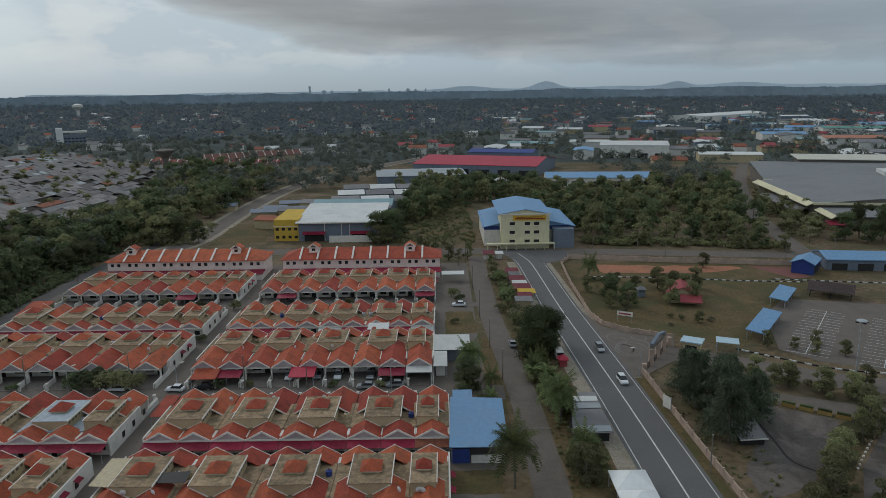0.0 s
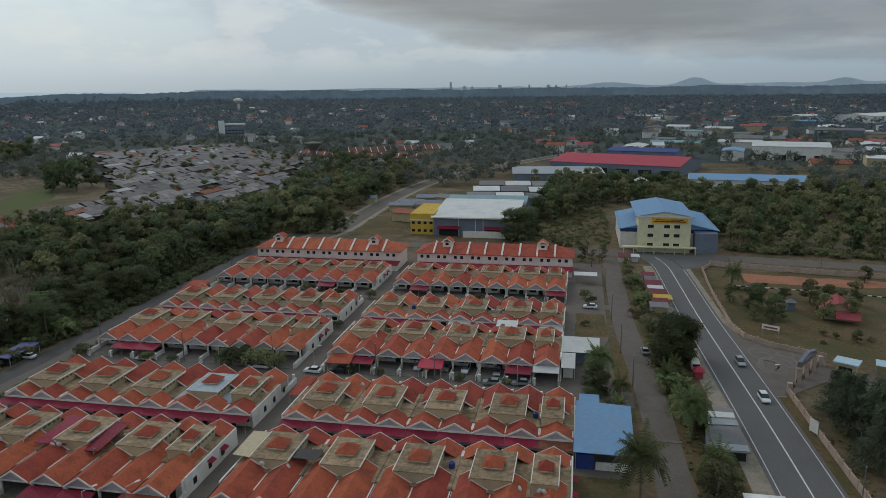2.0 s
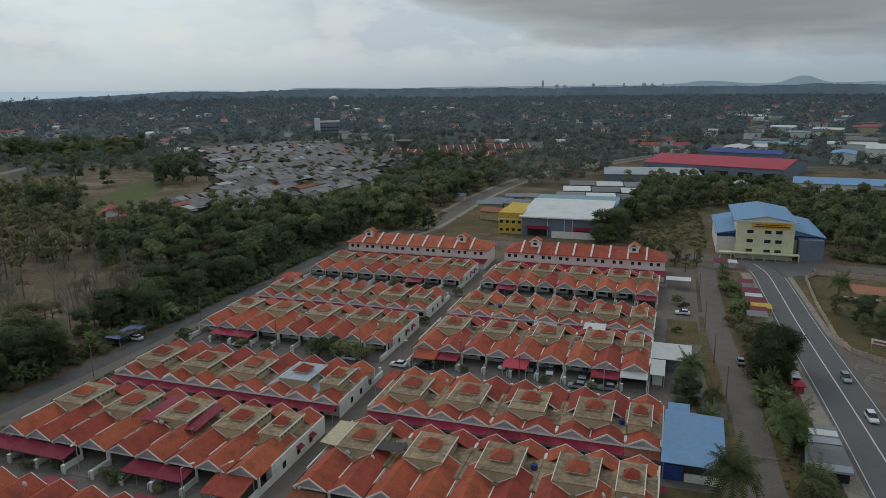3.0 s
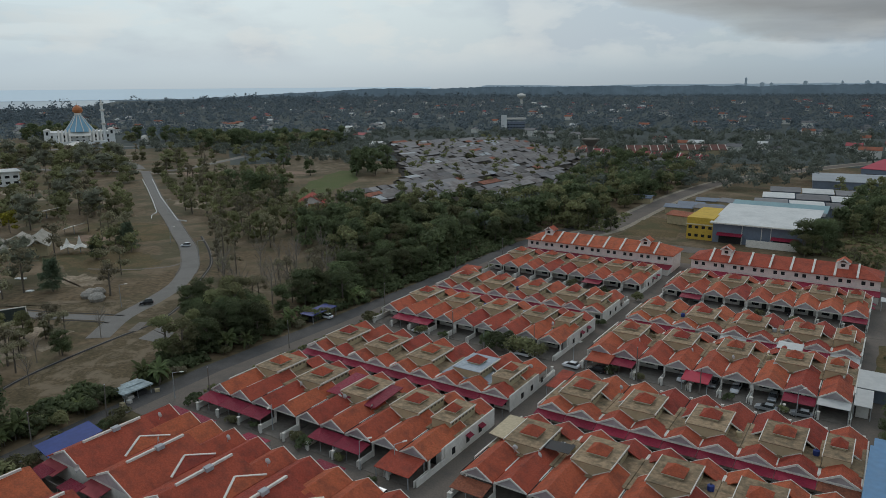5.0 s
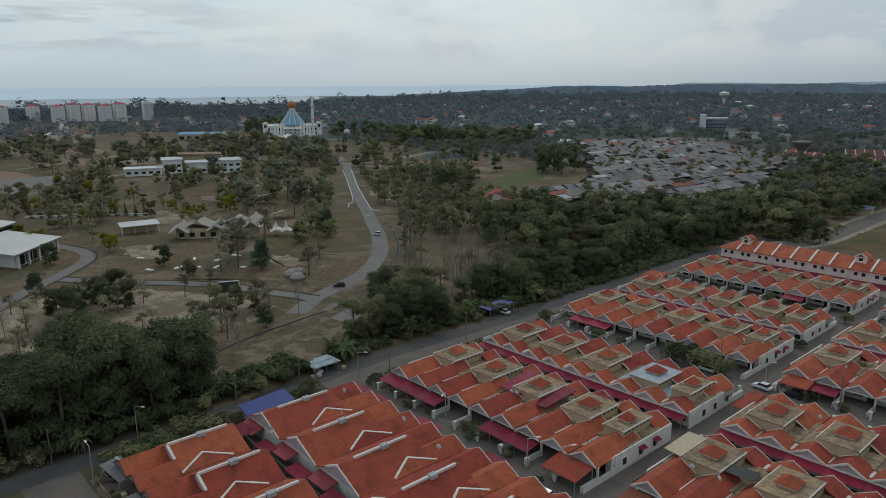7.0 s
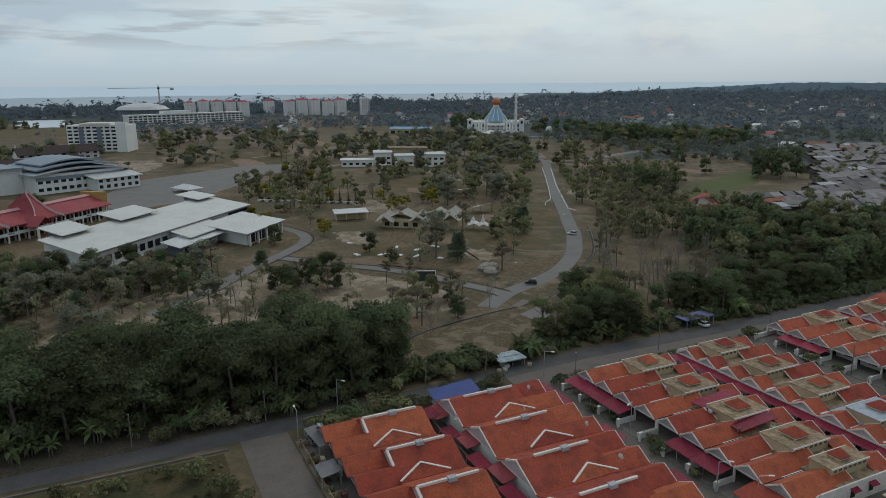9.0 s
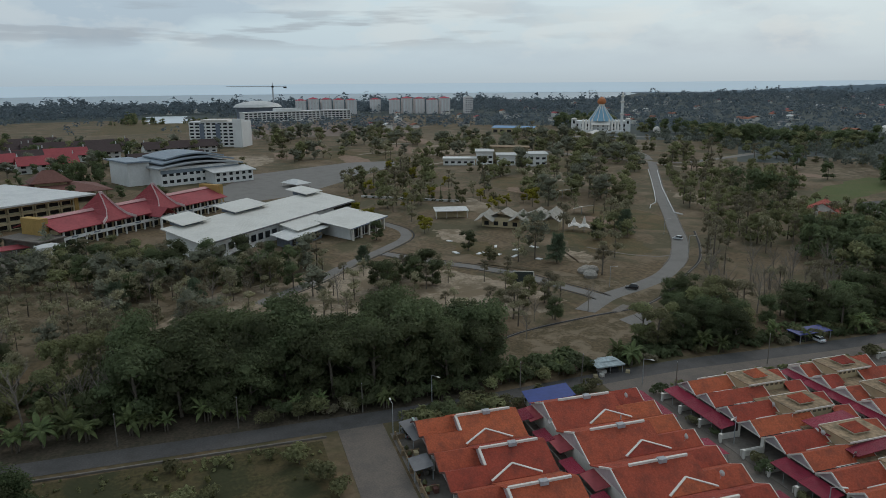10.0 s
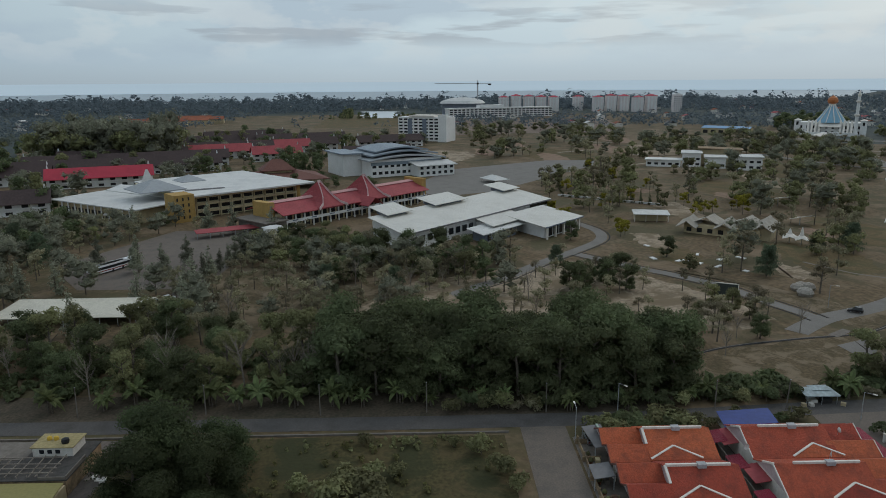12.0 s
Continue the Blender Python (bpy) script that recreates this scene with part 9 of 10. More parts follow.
# ---------------------------------------------------------------- sheds, shelters and stalls
def lean_roof(name, label, category, corners, h0, h1, roof, wall=None, inset=0.5, posts=True):
    """A sheet roof over four plan corners (front pair low), on posts or walls."""
    s = thing(name, label, category)
    a, b, c, d = corners
    part("roof", Mesh().slab([(*a, h0), (*b, h0), (*c, h1), (*d, h1)], 0.1), roof, s)
    if posts:
        for (x, y), h in zip(corners, (h0, h0, h1, h1)):
            cx, cy = sum(p[0] for p in corners) / 4, sum(p[1] for p in corners) / 4
            x, y = x + (cx - x) * 0.08, y + (cy - y) * 0.08
            part("post", Mesh().box(x - 0.07, x + 0.07, y - 0.07, y + 0.07, 0, h - 0.1), STEEL, s)
    if wall:
        xs, ys = [p[0] for p in corners], [p[1] for p in corners]
        part("wall", Mesh().box(min(xs) + inset, max(xs) - inset, min(ys) + inset + 0.8, max(ys) - inset, 0, h0 - 0.12), wall, s)
    return s


s = lean_roof("shop_shed", "open shed with large blue metal roof beside the end house", "shed", [(0.6, 112.6), (11, 112.6), (11.4, 131), (1.0, 132)], 3.6, 4.3, BLUE_R)
part("counter", Mesh().box(4.5, 10.5, 113.4, 113.7, 0, 1.5), WHITE, s)
part("screen", Mesh().box(0.9, 4.2, 113.4, 113.6, 0, 2.8), BLUE_D, s)
part("back_wall", Mesh().box(1.2, 11, 129.5, 129.8, 0, 3.9), DARKIN, s)
lean_roof("shop_shed", "small blue roof patch behind the shed", "shed", [(1.5, 131.6), (5.5, 131.6), (5.5, 136), (1.5, 136)], 3.7, 4.0, BLUE_R)
lean_roof("extension", "pale sheet roof beside the end house", "shed", [(-2.6, 160.6), (6.2, 160.6), (6.4, 170.4), (-2.6, 170.6)], 3.4, 3.8, PALE_R, GREYWALL)
lean_roof("extension", "narrow pale sheet roof over a side passage", "shed", [(-2.6, 151.5), (0.6, 151.5), (0.6, 160), (-2.6, 160)], 3.0, 3.4, PALE_R, WHITE)
lean_roof("carport", "flat pale carport behind the last house", "carport", [(-0.6, 233.5), (7.2, 233.5), (7.2, 238), (-0.6, 238)], 3.0, 3.1, PALE_R)
lean_roof("roof_patch", "pale metal sheet over a back yard", "roof", [(-20.0, 173.5), (-14.5, 173.5), (-14.5, 178), (-20.0, 178)], 4.4, 4.7, PALE_R)
s = lean_roof("roadside_stall", "roadside stall with patched corrugated sheets", "stall", [(23.6, 119.4), (31.2, 119.4), (31.0, 126.5), (24.6, 126.5)], 2.4, 3.0, GREY_R, DARKIN)
t = lean_roof("roadside_stall", "rear half of the stall under rusty grey sheets", "stall", [(25.2, 126.3), (30.6, 126.3), (31.2, 136), (27.4, 136)], 2.5, 3.0, GREY_R, DARKIN)
for k in range(5):
    y, z = 119.6 + k * 3.1, 2.5 + (0.08 * k if k < 2 else 0.1 + 0.06 * k)
    part("roof_sheet", Mesh().slab([(24.0 + 0.5 * k, y, z + 0.03), (31.0, y + 0.2, z + 0.05), (31.0, y + 2.1, z + 0.22), (24.2 + 0.5 * k, y + 2.2, z + 0.2)], 0.05), (LIGHT_R, PALE_R, GREY_R)[k % 3], s if k < 2 else t)
STALL_RED = mat("faded_maroon_sheet", (0.17, 0.035, 0.045), 0.7, 0.2, 2.0, 0.5, 0.8)
for x, y, c, lab, w, d in ((24.2, 240, STALL_RED, "maroon", 2.4, 2.0), (24.5, 234.6, GREY_R, "grey", 2.0, 2.0), (24.8, 229.4, STALL_RED, "maroon", 2.7, 2.1), (25.1, 223.6, PALE_R, "pale striped", 2.5, 1.5), (25.4, 219.0, STALL_RED, "maroon", 3.0, 2.2), (26.2, 213.6, YELLOW, "yellow", 2.9, 1.4), (25.2, 209.6, STALL_RED, "maroon", 2.4, 1.5), (24.4, 205.2, GREY_R, "grey", 2.8, 1.6)):
    lean_roof("market_stall", "small wayside stall with %s sheet roof" % lab, "stall", [(x - w, y - d), (x + w, y - d - 0.3), (x + w * 0.9, y + d), (x - w, y + d + 0.2)], 2.3, 2.9, c, CREAM, 0.7)
lean_roof("market_stall", "red and white stall at the road's end", "stall", [(15.5, 265), (20, 265), (20, 270), (15.5, 270)], 2.4, 2.9, STALL_RED, WHITE)
lean_roof("market_stall", "pale stall beside the red one", "stall", [(20.4, 266), (23.5, 266), (23.5, 270), (20.4, 270)], 2.3, 2.6, PALE_R, WHITE)
s = thing("marquee", "white pitched marquee tent beside the main road", "tent")
for k, y in enumerate((93.5, 99.5)):
    c = part("canopy", Mesh().hip(26.8, 33.0, y, y + 6.0, 2.9, 4.6, 0.25), mat("white_tent_cloth", (0.78, 0.78, 0.76), 0.7, 0.04), s)
for x in (27, 32.8):
    for y in (93.7, 99.5, 105.3):
        part("post", Mesh().box(x - 0.06, x + 0.06, y - 0.06, y + 0.06, 0, 2.7), STEEL, s)
s = thing("shrine", "tiny red roofed shrine under the tree", "shrine", at=(28.3, 158, 0))
part("wall", Mesh().box(-0.9, 0.9, -0.9, 0.9, 0, 1.8), MAROON_R, s)
part("roof", Mesh().hip(-1.3, 1.3, -1.3, 1.3, 1.8, 2.9, 0.1), RED_R, s)
s = thing("parked_lorry", "small covered lorry parked under the tree", "vehicle", at=(28.2, 163, 0))
part("body", Mesh().box(-0.9, 0.9, -2, 2, 0.5, 2.2), WHITE, s)
part("cab_glass", Mesh().box(-0.8, 0.8, -2.05, -1.98, 1.4, 2.0), GLASS_DK, s)
for x in (-0.85, 0.65):
    for y in (-1.3, 1.2):
        part("wheel", Mesh().tube((x, y, 0.38), (x + 0.2, y, 0.38), 0.38, 0.38, 10), BLACKM, s)

# compound shelters
car_shelter((82.6, 171.0, 0), 54.5, 22, 5.0, BLUE_R, "blue roofed parking shelter beside the car park", 2.4)
car_shelter((101.6, 199.2, 0), 54.5, 16.5, 5.0, BLUE_R, "short blue roofed parking shelter", 2.4)
s = thing("gazebo", "dark pitched roof shelter on posts", "gazebo", at=(121.5, 211.5, 0), turn=-32)
part("roof", Mesh().gable_x(-6.5, 6.5, -4, 4, 2.6, 4.4, 0.15, 0.5), DARK_R, s)
for x in (-5.6, 0, 5.6):
    for y in (-3.4, 3.4):
        part("post", Mesh().box(x - 0.12, x + 0.12, y - 0.12, y + 0.12, 0, 2.6), BLACKM, s)
part("bench", Mesh().box(-5, 5, 2.6, 3.1, 0, 0.5), CREAM, s)
shed("utility_hall", "low hall with blue metal roof and pale walls", (137, 243, 0), -8, 26, 14, 4.2, 1.6, BLUE_R, GREYWALL, bays=3)
shed("utility_shed", "dark blue painted shed", (128.5, 236, 0), 52, 11, 7, 4.2, 1.5, BLUE_R, BLUE_D, bays=1)
structure("pavement_ramp", "reddish paved ramp beside the blue shed", patch([(112, 250), (126, 247.5), (127, 234), (120, 232)], 0.07), mat("red_paving", (0.20, 0.085, 0.07), 0.9, 0.15), "pavement")
gabled_villa("bungalow", "small old house with maroon roof under trees", (69, 207, 0), -14, 8, 9, 3.0, 2.2, MAROON_R, CREAM)
s = thing("sentry_box", "small grey sentry box on the lawn", "hut", at=(62.5, 214, 0))
part("wall", Mesh().box(-1, 1, -1, 1, 0, 2.6), GREYWALL, s)
part("roof", Mesh().hip(-1.5, 1.5, -1.5, 1.5, 2.6, 3.6, 0.1), GREY_R, s)
s = thing("sign_board", "long white board on two posts on the lawn", "sign", at=(51, 189.0, 0), turn=-28)
part("board", Mesh().box(-2.2, 2.2, -0.05, 0.05, 1.9, 3.2), TRIM, s)
for x in (-2, 2):
    part("post", Mesh().box(x - 0.06, x + 0.06, -0.06, 0.06, 0, 1.9), STEEL, s)
part("text_bar", Mesh().box(-1.7, 1.7, -0.07, -0.05, 2.3, 2.75), MAROON_R, s)


def gate():
    s = thing("entrance_gate", "dark sliding entrance gate with guard arch", "gate")
    a, b = Vector((46.2, 152.5)), Vector((60.5, 174.5))
    d = (b - a).normalized()
    for k in range(5):
        p = a + d * (k * 5.2)
        part("pillar", Mesh().box(p.x - 0.5, p.x + 0.5, p.y - 0.5, p.y + 0.5, 0, 4.2 if 0 < k < 4 else 2.4), WALLPINK, s)
    p, q = a + d * 5.2, a + d * 15.6
    part("arch", Mesh().beam((*p, 5.2), (*q, 5.2), 0.9, 0.8), CEMENT, s, "grey sign arch above the gate")
    part("arch_cap", Mesh().beam((*p, 5.6), (*(p + (q - p) * 0.5), 6.6), 0.8, 0.35).beam((*(p + (q - p) * 0.5), 6.6), (*q, 5.6), 0.8, 0.35), GREYWALL, s)
    for k in range(24):
        e = a + d * (0.8 + k * 0.82)
        part("gate_bar", Mesh().box(e.x - 0.05, e.x + 0.05, e.y - 0.05, e.y + 0.05, 0.1, 1.7), BLACKM, s)
    g = thing("guard_house", "small guard house with pale blue canopy", "hut", at=(62, 166, 0), turn=-30)
    part("wall", Mesh().box(-2, 2, -1.6, 1.6, 0, 2.8), CREAM, g)
    part("roof", Mesh().box(-2.6, 2.6, -2.2, 2.2, 2.8, 3.1), mat("pale_blue_sheet", (0.42, 0.55, 0.62), 0.6), g)
    part("window", Mesh().box(-1.4, 1.4, -1.66, -1.6, 1.0, 2.0), GLASS_DK, g)
    lean_roof("awning_sheet", "pale blue canvas canopies by the drive", "canopy", [(68, 166), (73, 164), (74, 167), (69, 169)], 2.4, 2.8, mat("pale_blue_sheet", (0.42, 0.55, 0.62), 0.6))


gate()
s = thing("banner", "white banner panel at the wall", "banner", at=(45.5, 133.6, 0), turn=-65)
part("panel", Mesh().box(-1.1, 1.1, -0.03, 0.03, 0.4, 3.0), TRIM, s)
for x in (-1.1, 1.1):
    part("post", Mesh().box(x - 0.05, x + 0.05, 0.03, 0.13, 0, 3.1), STEEL, s)
s = thing("low_roof", "low dark shed with a blue edged roof", "shed", at=(54, 117.6, 0))
part("roof", Mesh().slab([(0, 0, 1.5), (5.2, 0.4, 1.5), (5.6, 9.5, 2.3), (0.4, 9, 2.3)], 0.12), GREY_R, s)
part("edge", Mesh().beam((-0.05, -0.05, 1.55), (5.25, 0.35, 1.55), 0.12, 0.2), TRIM, s)
part("wall", Mesh().box(0.5, 4.8, 0.8, 8.4, 0, 1.4), DARKIN, s)

# beside the front terraces
lean_roof("side_roof", "deep blue sheet roof at the terrace's end", "shed", [(-125.6, 55.6), (-119.0, 54.6), (-118.9, 64.8), (-125.0, 65.6)], 2.6, 3.4, BLUE_D, WHITE, 0.6)
lean_roof("side_roof", "dark grey corrugated lean-to by the side road", "shed", [(-120.6, 27.6), (-112.5, 28.4), (-112.5, 31.2), (-120.6, 31.2)], 2.4, 2.9, GREY_R)
q = random.Random(61)
for k in range(9):
    x = -113.6 + 6.25 * k + q.uniform(-0.6, 0.6)
    if k in (1, 4, 6):
        lean_roof("side_roof", "dark grey corrugated sheet over a front yard", "shed", [(x, 25.9), (x + 4.6, 25.9), (x + 4.6, 29.4), (x, 29.4)], 2.3, 2.8, GREY_R)
    t = thing("plant_pots", "row of potted plants along a yard wall", "plants", group="potted plants")
    for i in range(2):
        u, w = x + 0.5 + i * 2.2, q.uniform(0.24, 0.36)
        part("pot", Mesh().lathe(u, 27.3, [(w * 0.7, 0.1), (w, 0.5), (w * 0.9, 0.52)], 8), TILE_OLD, t)
        part("foliage", Mesh().lathe(u, 27.3, [(0.05, 0.5), (w * 1.5, 0.8), (w * 1.1, 1.2), (0.05, 1.5)], 6), LEAF_MID, t)
    w = q.uniform(0.5, 1.0)
    thing("storage_box", "weathered crate in a front yard", "box", Mesh().box(-w, w, -0.4, 0.4, 0, 0.8), (CREAM, CEMENT, BROWN_R)[k % 3], at=(x + 2.2, 28.6, 0.1), turn=q.uniform(-8, 8))
s = thing("gutter_pipe", "long pale green gutter along the eaves", "gutter", Mesh().box(-120, -50, 30.1, 30.5, 3.0, 3.25), mat("pale_green_pipe", (0.34, 0.42, 0.36), 0.6))
wall_run("yard_wall", "low stained yard wall with gate posts", [(-119, 26.6), (-90, 26.6), (-52, 26.6)], 1.0, 0.15, CONC, 6.2)
wall_run("lane_wall", "grey plastered back lane wall", [(-119, 50.0), (-90, 50.0), (-52, 50.0)], 1.6, 0.15, CEMENT, 6.2)
s = thing("wayside_stall", "corner stall under a sagging pale blue-grey canvas", "stall")
canvas = mat("faded_canvas", (0.36, 0.42, 0.43), 0.8, 0.25, 1.5, 0.5, 0.5, stain_color=(0.24, 0.27, 0.27))
part("canvas", Mesh().hip(-137.0, -132.4, 77.4, 84.8, 2.2, 3.0, 0.06), canvas, s)
part("upper_canvas", Mesh().hip(-136.4, -133.8, 79.4, 83.6, 2.86, 3.4, 0.05), canvas, s)
part("valance", Mesh().box(-132.46, -132.4, 77.5, 84.7, 1.95, 2.2), canvas, s)
for x, y in ((-136.6, 77.9), (-132.8, 77.9), (-136.6, 84.3), (-132.8, 84.3), (-132.8, 81.1)):
    part("post", Mesh().box(x - 0.05, x + 0.05, y - 0.05, y + 0.05, 0, 2.2), STEEL, s)
part("table", Mesh().box(-135.8, -133.4, 79.2, 80.6, 0, 0.8), WHITE, s)
part("counter", Mesh().box(-134.4, -133.2, 81.4, 83.6, 0, 1.0), DARKIN, s)
part("back_sheet", Mesh().box(-136.8, -136.7, 77.8, 84.4, 0, 2.2), BLACKM, s)
for y, c in ((77.0, CREAM), (78.6, WHITE), (85.4, CREAM)):
    thing("crate", "pale crate beside the corner stall", "box", Mesh().box(-0.5, 0.5, -0.4, 0.4, 0, 0.7), c, at=(-132.2, y, 0), turn=y * 7)
s = lean_roof("tarpaulin_shelter", "long shelter under a purple-blue tarpaulin", "shelter", [(-139.2, 137.0), (-134.4, 137.0), (-134.4, 147.5), (-139.2, 147.5)], 2.4, 2.6, mat("violet_blue_tarpaulin", (0.045, 0.06, 0.20), 0.6, 0.12))
part("counter", Mesh().box(-138, -135.4, 138, 146, 0, 1.0), DARKIN, s)
part("rear_sheet", Mesh().box(-139.1, -139.0, 137.4, 147.1, 0, 2.4), BLUE_D, s)

# half-built house by the perimeter road
SLAB_DK = mat("damp_cement_slab", (0.060, 0.056, 0.052), 0.9, 0.3, 1.2, 0.6, 0.4, stain_color=(0.12, 0.11, 0.10))
s = thing("flat_roofed_house", "half-built house with damp flat roof and white stair head", "house")
part("wall", Mesh().box(-117, -104.2, -86, -61.8, 0, 2.9), CONC, s)
part("roof", Mesh().box(-117.2, -104, -86.2, -61.6, 2.9, 3.05), SLAB_DK, s)
part("roof_screed", Mesh().box(-117.0, -110.6, -86, -72.2, 3.05, 3.12), CEMENT, s, "pale dry cement screed")
b = part("stair_head", Mesh().box(-116.4, -111.8, -71.2, -64.2, 3.05, 4.75), WHITE, s, "white plastered stair head")
part("roof", Mesh().box(-116.7, -111.5, -71.5, -63.9, 4.75, 4.9), mat("yellowish_roof_slab", (0.34, 0.28, 0.14), 0.9, 0.2), b)
for y in (-70, -68.6, -67.2):
    part("window", Mesh().box(-111.8, -111.75, y, y + 0.8, 3.6, 4.3), GLASS_DK, b)
part("tank", Mesh().lathe(-113.2, -66.0, [(0.6, 4.9), (0.7, 5.3), (0.6, 5.7), (0.2, 5.85)], 12), BLACKM, s)
for y in (-69.4, -68.2):
    part("tank", Mesh().lathe(-114.4, y, [(0.42, 4.9), (0.46, 5.2), (0.34, 5.5), (0.1, 5.6)], 10), YELLOW, s)
part("parapet", Mesh().box(-111.2, -104.2, -61.9, -61.7, 3.05, 3.7).box(-104.4, -104.2, -66.4, -61.9, 3.05, 3.5), CEMENT, s)
f = thing("roof_frame", "bare timber roof frame of a half-built house", "frame")
q = random.Random(8)
for k in range(9):
    y = -79 + k * 1.75
    part("joist", Mesh().beam((-111.2 + q.uniform(0, 1.2), y, 3.75), (-104.6, y + q.uniform(-0.6, 0.6), 3.5), 0.12, 0.16), PALEBARK, f)
    part("post", Mesh().box(-104.9, -104.8, y - 0.06, y + 0.06, 3.05, 3.5), PALEBARK, f)
for x in (-110.2, -108.4, -106.6, -104.9):
    part("rail", Mesh().beam((x, -82, 3.85), (x + q.uniform(-0.5, 0.5), -64.4, 3.8), 0.12, 0.14), PALEBARK, f)
for k in range(14):
    w, d = q.uniform(0.3, 1.0), q.uniform(0.25, 0.6)
    thing("building_rubble", "pile of blocks and boards beside the unfinished house", "rubble", Mesh().box(-w, w, -d, d, 0, q.uniform(0.2, 0.7)), (WHITE, CEMENT, PALEBARK, CONC)[k % 4], at=(q.uniform(-119, -104), q.uniform(-61.2, -57.8), 0.04), turn=q.uniform(0, 180), group="building rubble")
lean_roof("side_roof", "yellow-green sheet roof", "shed", [(-103.5, -82), (-103.5, -61.8), (-96, -60.8), (-96, -82)], 2.9, 3.3, mat("olive_yellow_sheet", (0.25, 0.22, 0.08), 0.7, 0.1), CREAM)
structure("pavement_house", "grey cement yard round the half-built house", Mesh().box(-122.5, -90, -92, -58, -0.3, 0.04), ASPHALT_S, "pavement")
s = thing("sign_board", "dark campus notice board seen from behind", "sign", at=(-205.9, 91.4, 0), turn=66)
part("board", Mesh().box(-3.2, 3.2, -0.1, 0.1, 1.2, 5.0), mat("dark_green_board", (0.045, 0.055, 0.05), 0.7), s)
part("frame_bar", Mesh().box(-3.4, 3.4, -0.14, 0.14, 5.0, 5.25), TRIM, s)
for x in (-3.3, 3.3):
    part("post", Mesh().box(x - 0.12, x + 0.12, -0.12, 0.12, 0, 5.0), TRIM, s)


# ---------------------------------------------------------------- poles and lamps
def pole(x, y, h, lean=0.0, material=None):
    s = thing("utility_pole", "plain pale concrete utility pole", "pole", at=(x, y, 0), group="utility poles")
    part("shaft", Mesh().tube((0, 0, -0.1), (lean, 0, h), 0.14, 0.09, 7), material or CEMENT, s)
    part("cap", Mesh().box(lean - 0.1, lean + 0.1, -0.1, 0.1, h, h + 0.1), STEEL, s)


def street_lamp(x, y, h, turn, arm=1.6):
    s = thing("street_lamp", "slim grey street lamp with white head", "lamp", at=(x, y, 0), turn=turn, group="street lamps")
    part("pole", Mesh().tube((0, 0, -0.1), (0, 0, h), 0.1, 0.07, 7), STEEL, s)
    part("arm", Mesh().beam((0, 0, h), (arm, 0, h + 0.15), 0.08, 0.08), STEEL, s)
    part("head", Mesh().box(arm - 0.1, arm + 0.75, -0.16, 0.16, h + 0.05, h + 0.2), TRIM, s)


POLES = [(-132.5, -73.7, 6.5, -0.3), (-132.8, -47.6, 6.6, 0), (-131.9, -23.9, 6.7, 0.1), (-132.4, -2, 6.6, 0), (-131.5, 22.7, 6.3, -0.3), (-131.3, 57.8, 6.6, 0.1), (-130.8, 72.5, 7.0, 0.6), (-117.6, 88.0, 8.0, -0.1), (-126.5, 120, 7.5, 0), (-126.5, 160, 7.5, 0), (-126.3, 200, 7.5, 0), (-126.5, 235, 7.5, 0), (45.3, 109, 7.1, 0), (22.3, 108.5, 6.0, 0), (101, 280, 8.0, 0)]
POLES += [(122, 276, 8.0, 0), (80, 282, 8, 0), (62, 284, 8, 0), (-44.6, 146.6, 8.1, -0.2), (-94.6, 148.2, 7.5, 0), (-71, 148.6, 8.0, -0.2), (9.6, 226, 8, 0), (10.4, 196, 8, 0), (11.6, 170, 8, 0), (13.2, 150, 7.5, 0), (-30.9, 146.8, 6.0, 0), (8.6, 262, 8, 0), (150, 262, 8, 0), (128, 255, 7, 0), (84, 258, 7, 0)]
for x, y, h, l in POLES:
    pole(x, y, h, l)
for x, y, h, t in ((-119.7, 26.3, 6.8, 180), (-131.6, 37.6, 6.2, 30), (-125.8, 85.2, 6.0, 40), (-73.2, 84.0, 5.6, 60), (-68, 87.2, 5.0, 60), (44.6, 150.5, 7.0, 180), (-97, 86.2, 5.6, -60), (-84, 146.2, 5.8, 60), (-12, 146, 5.8, 60), (-60, 147, 5.8, 60), (-228, 172, 7, 60), (-262, 184, 7, 60), (-196, 118, 7, 60), (-330, 232, 7, 60)):
    street_lamp(x, y, h, t)
s = thing("high_mast_lamp", "tall high-mast lamp in the car park", "lamp", at=(93, 148.6, 0))
part("mast", Mesh().tube((0, 0, -0.1), (0, 0, 13.2), 0.2, 0.1, 8), STEEL, s)
part("ring", Mesh().lathe(0, 0, [(0.9, 13.2), (1.2, 13.4), (0.9, 13.6)], 12), STEEL, s)
for k in range(4):
    a = k * math.pi / 2
    part("head", Mesh().box(math.cos(a) * 1.1 - 0.25, math.cos(a) * 1.1 + 0.25, math.sin(a) * 1.1 - 0.25, math.sin(a) * 1.1 + 0.25, 13.0, 13.25), BLACKM, s)


# ---------------------------------------------------------------- vehicles
PAINTS = {"white": mat("white_car_paint", (0.72, 0.73, 0.74), 0.3, 0.03, spec=0.5), "silver": mat("silver_car_paint", (0.36, 0.38, 0.40), 0.3, 0.03, metal=0.5), "black": mat("black_car_paint", (0.018, 0.018, 0.02), 0.25, 0.03, spec=0.5), "red": mat("red_car_paint", (0.28, 0.02, 0.02), 0.3, 0.03)}


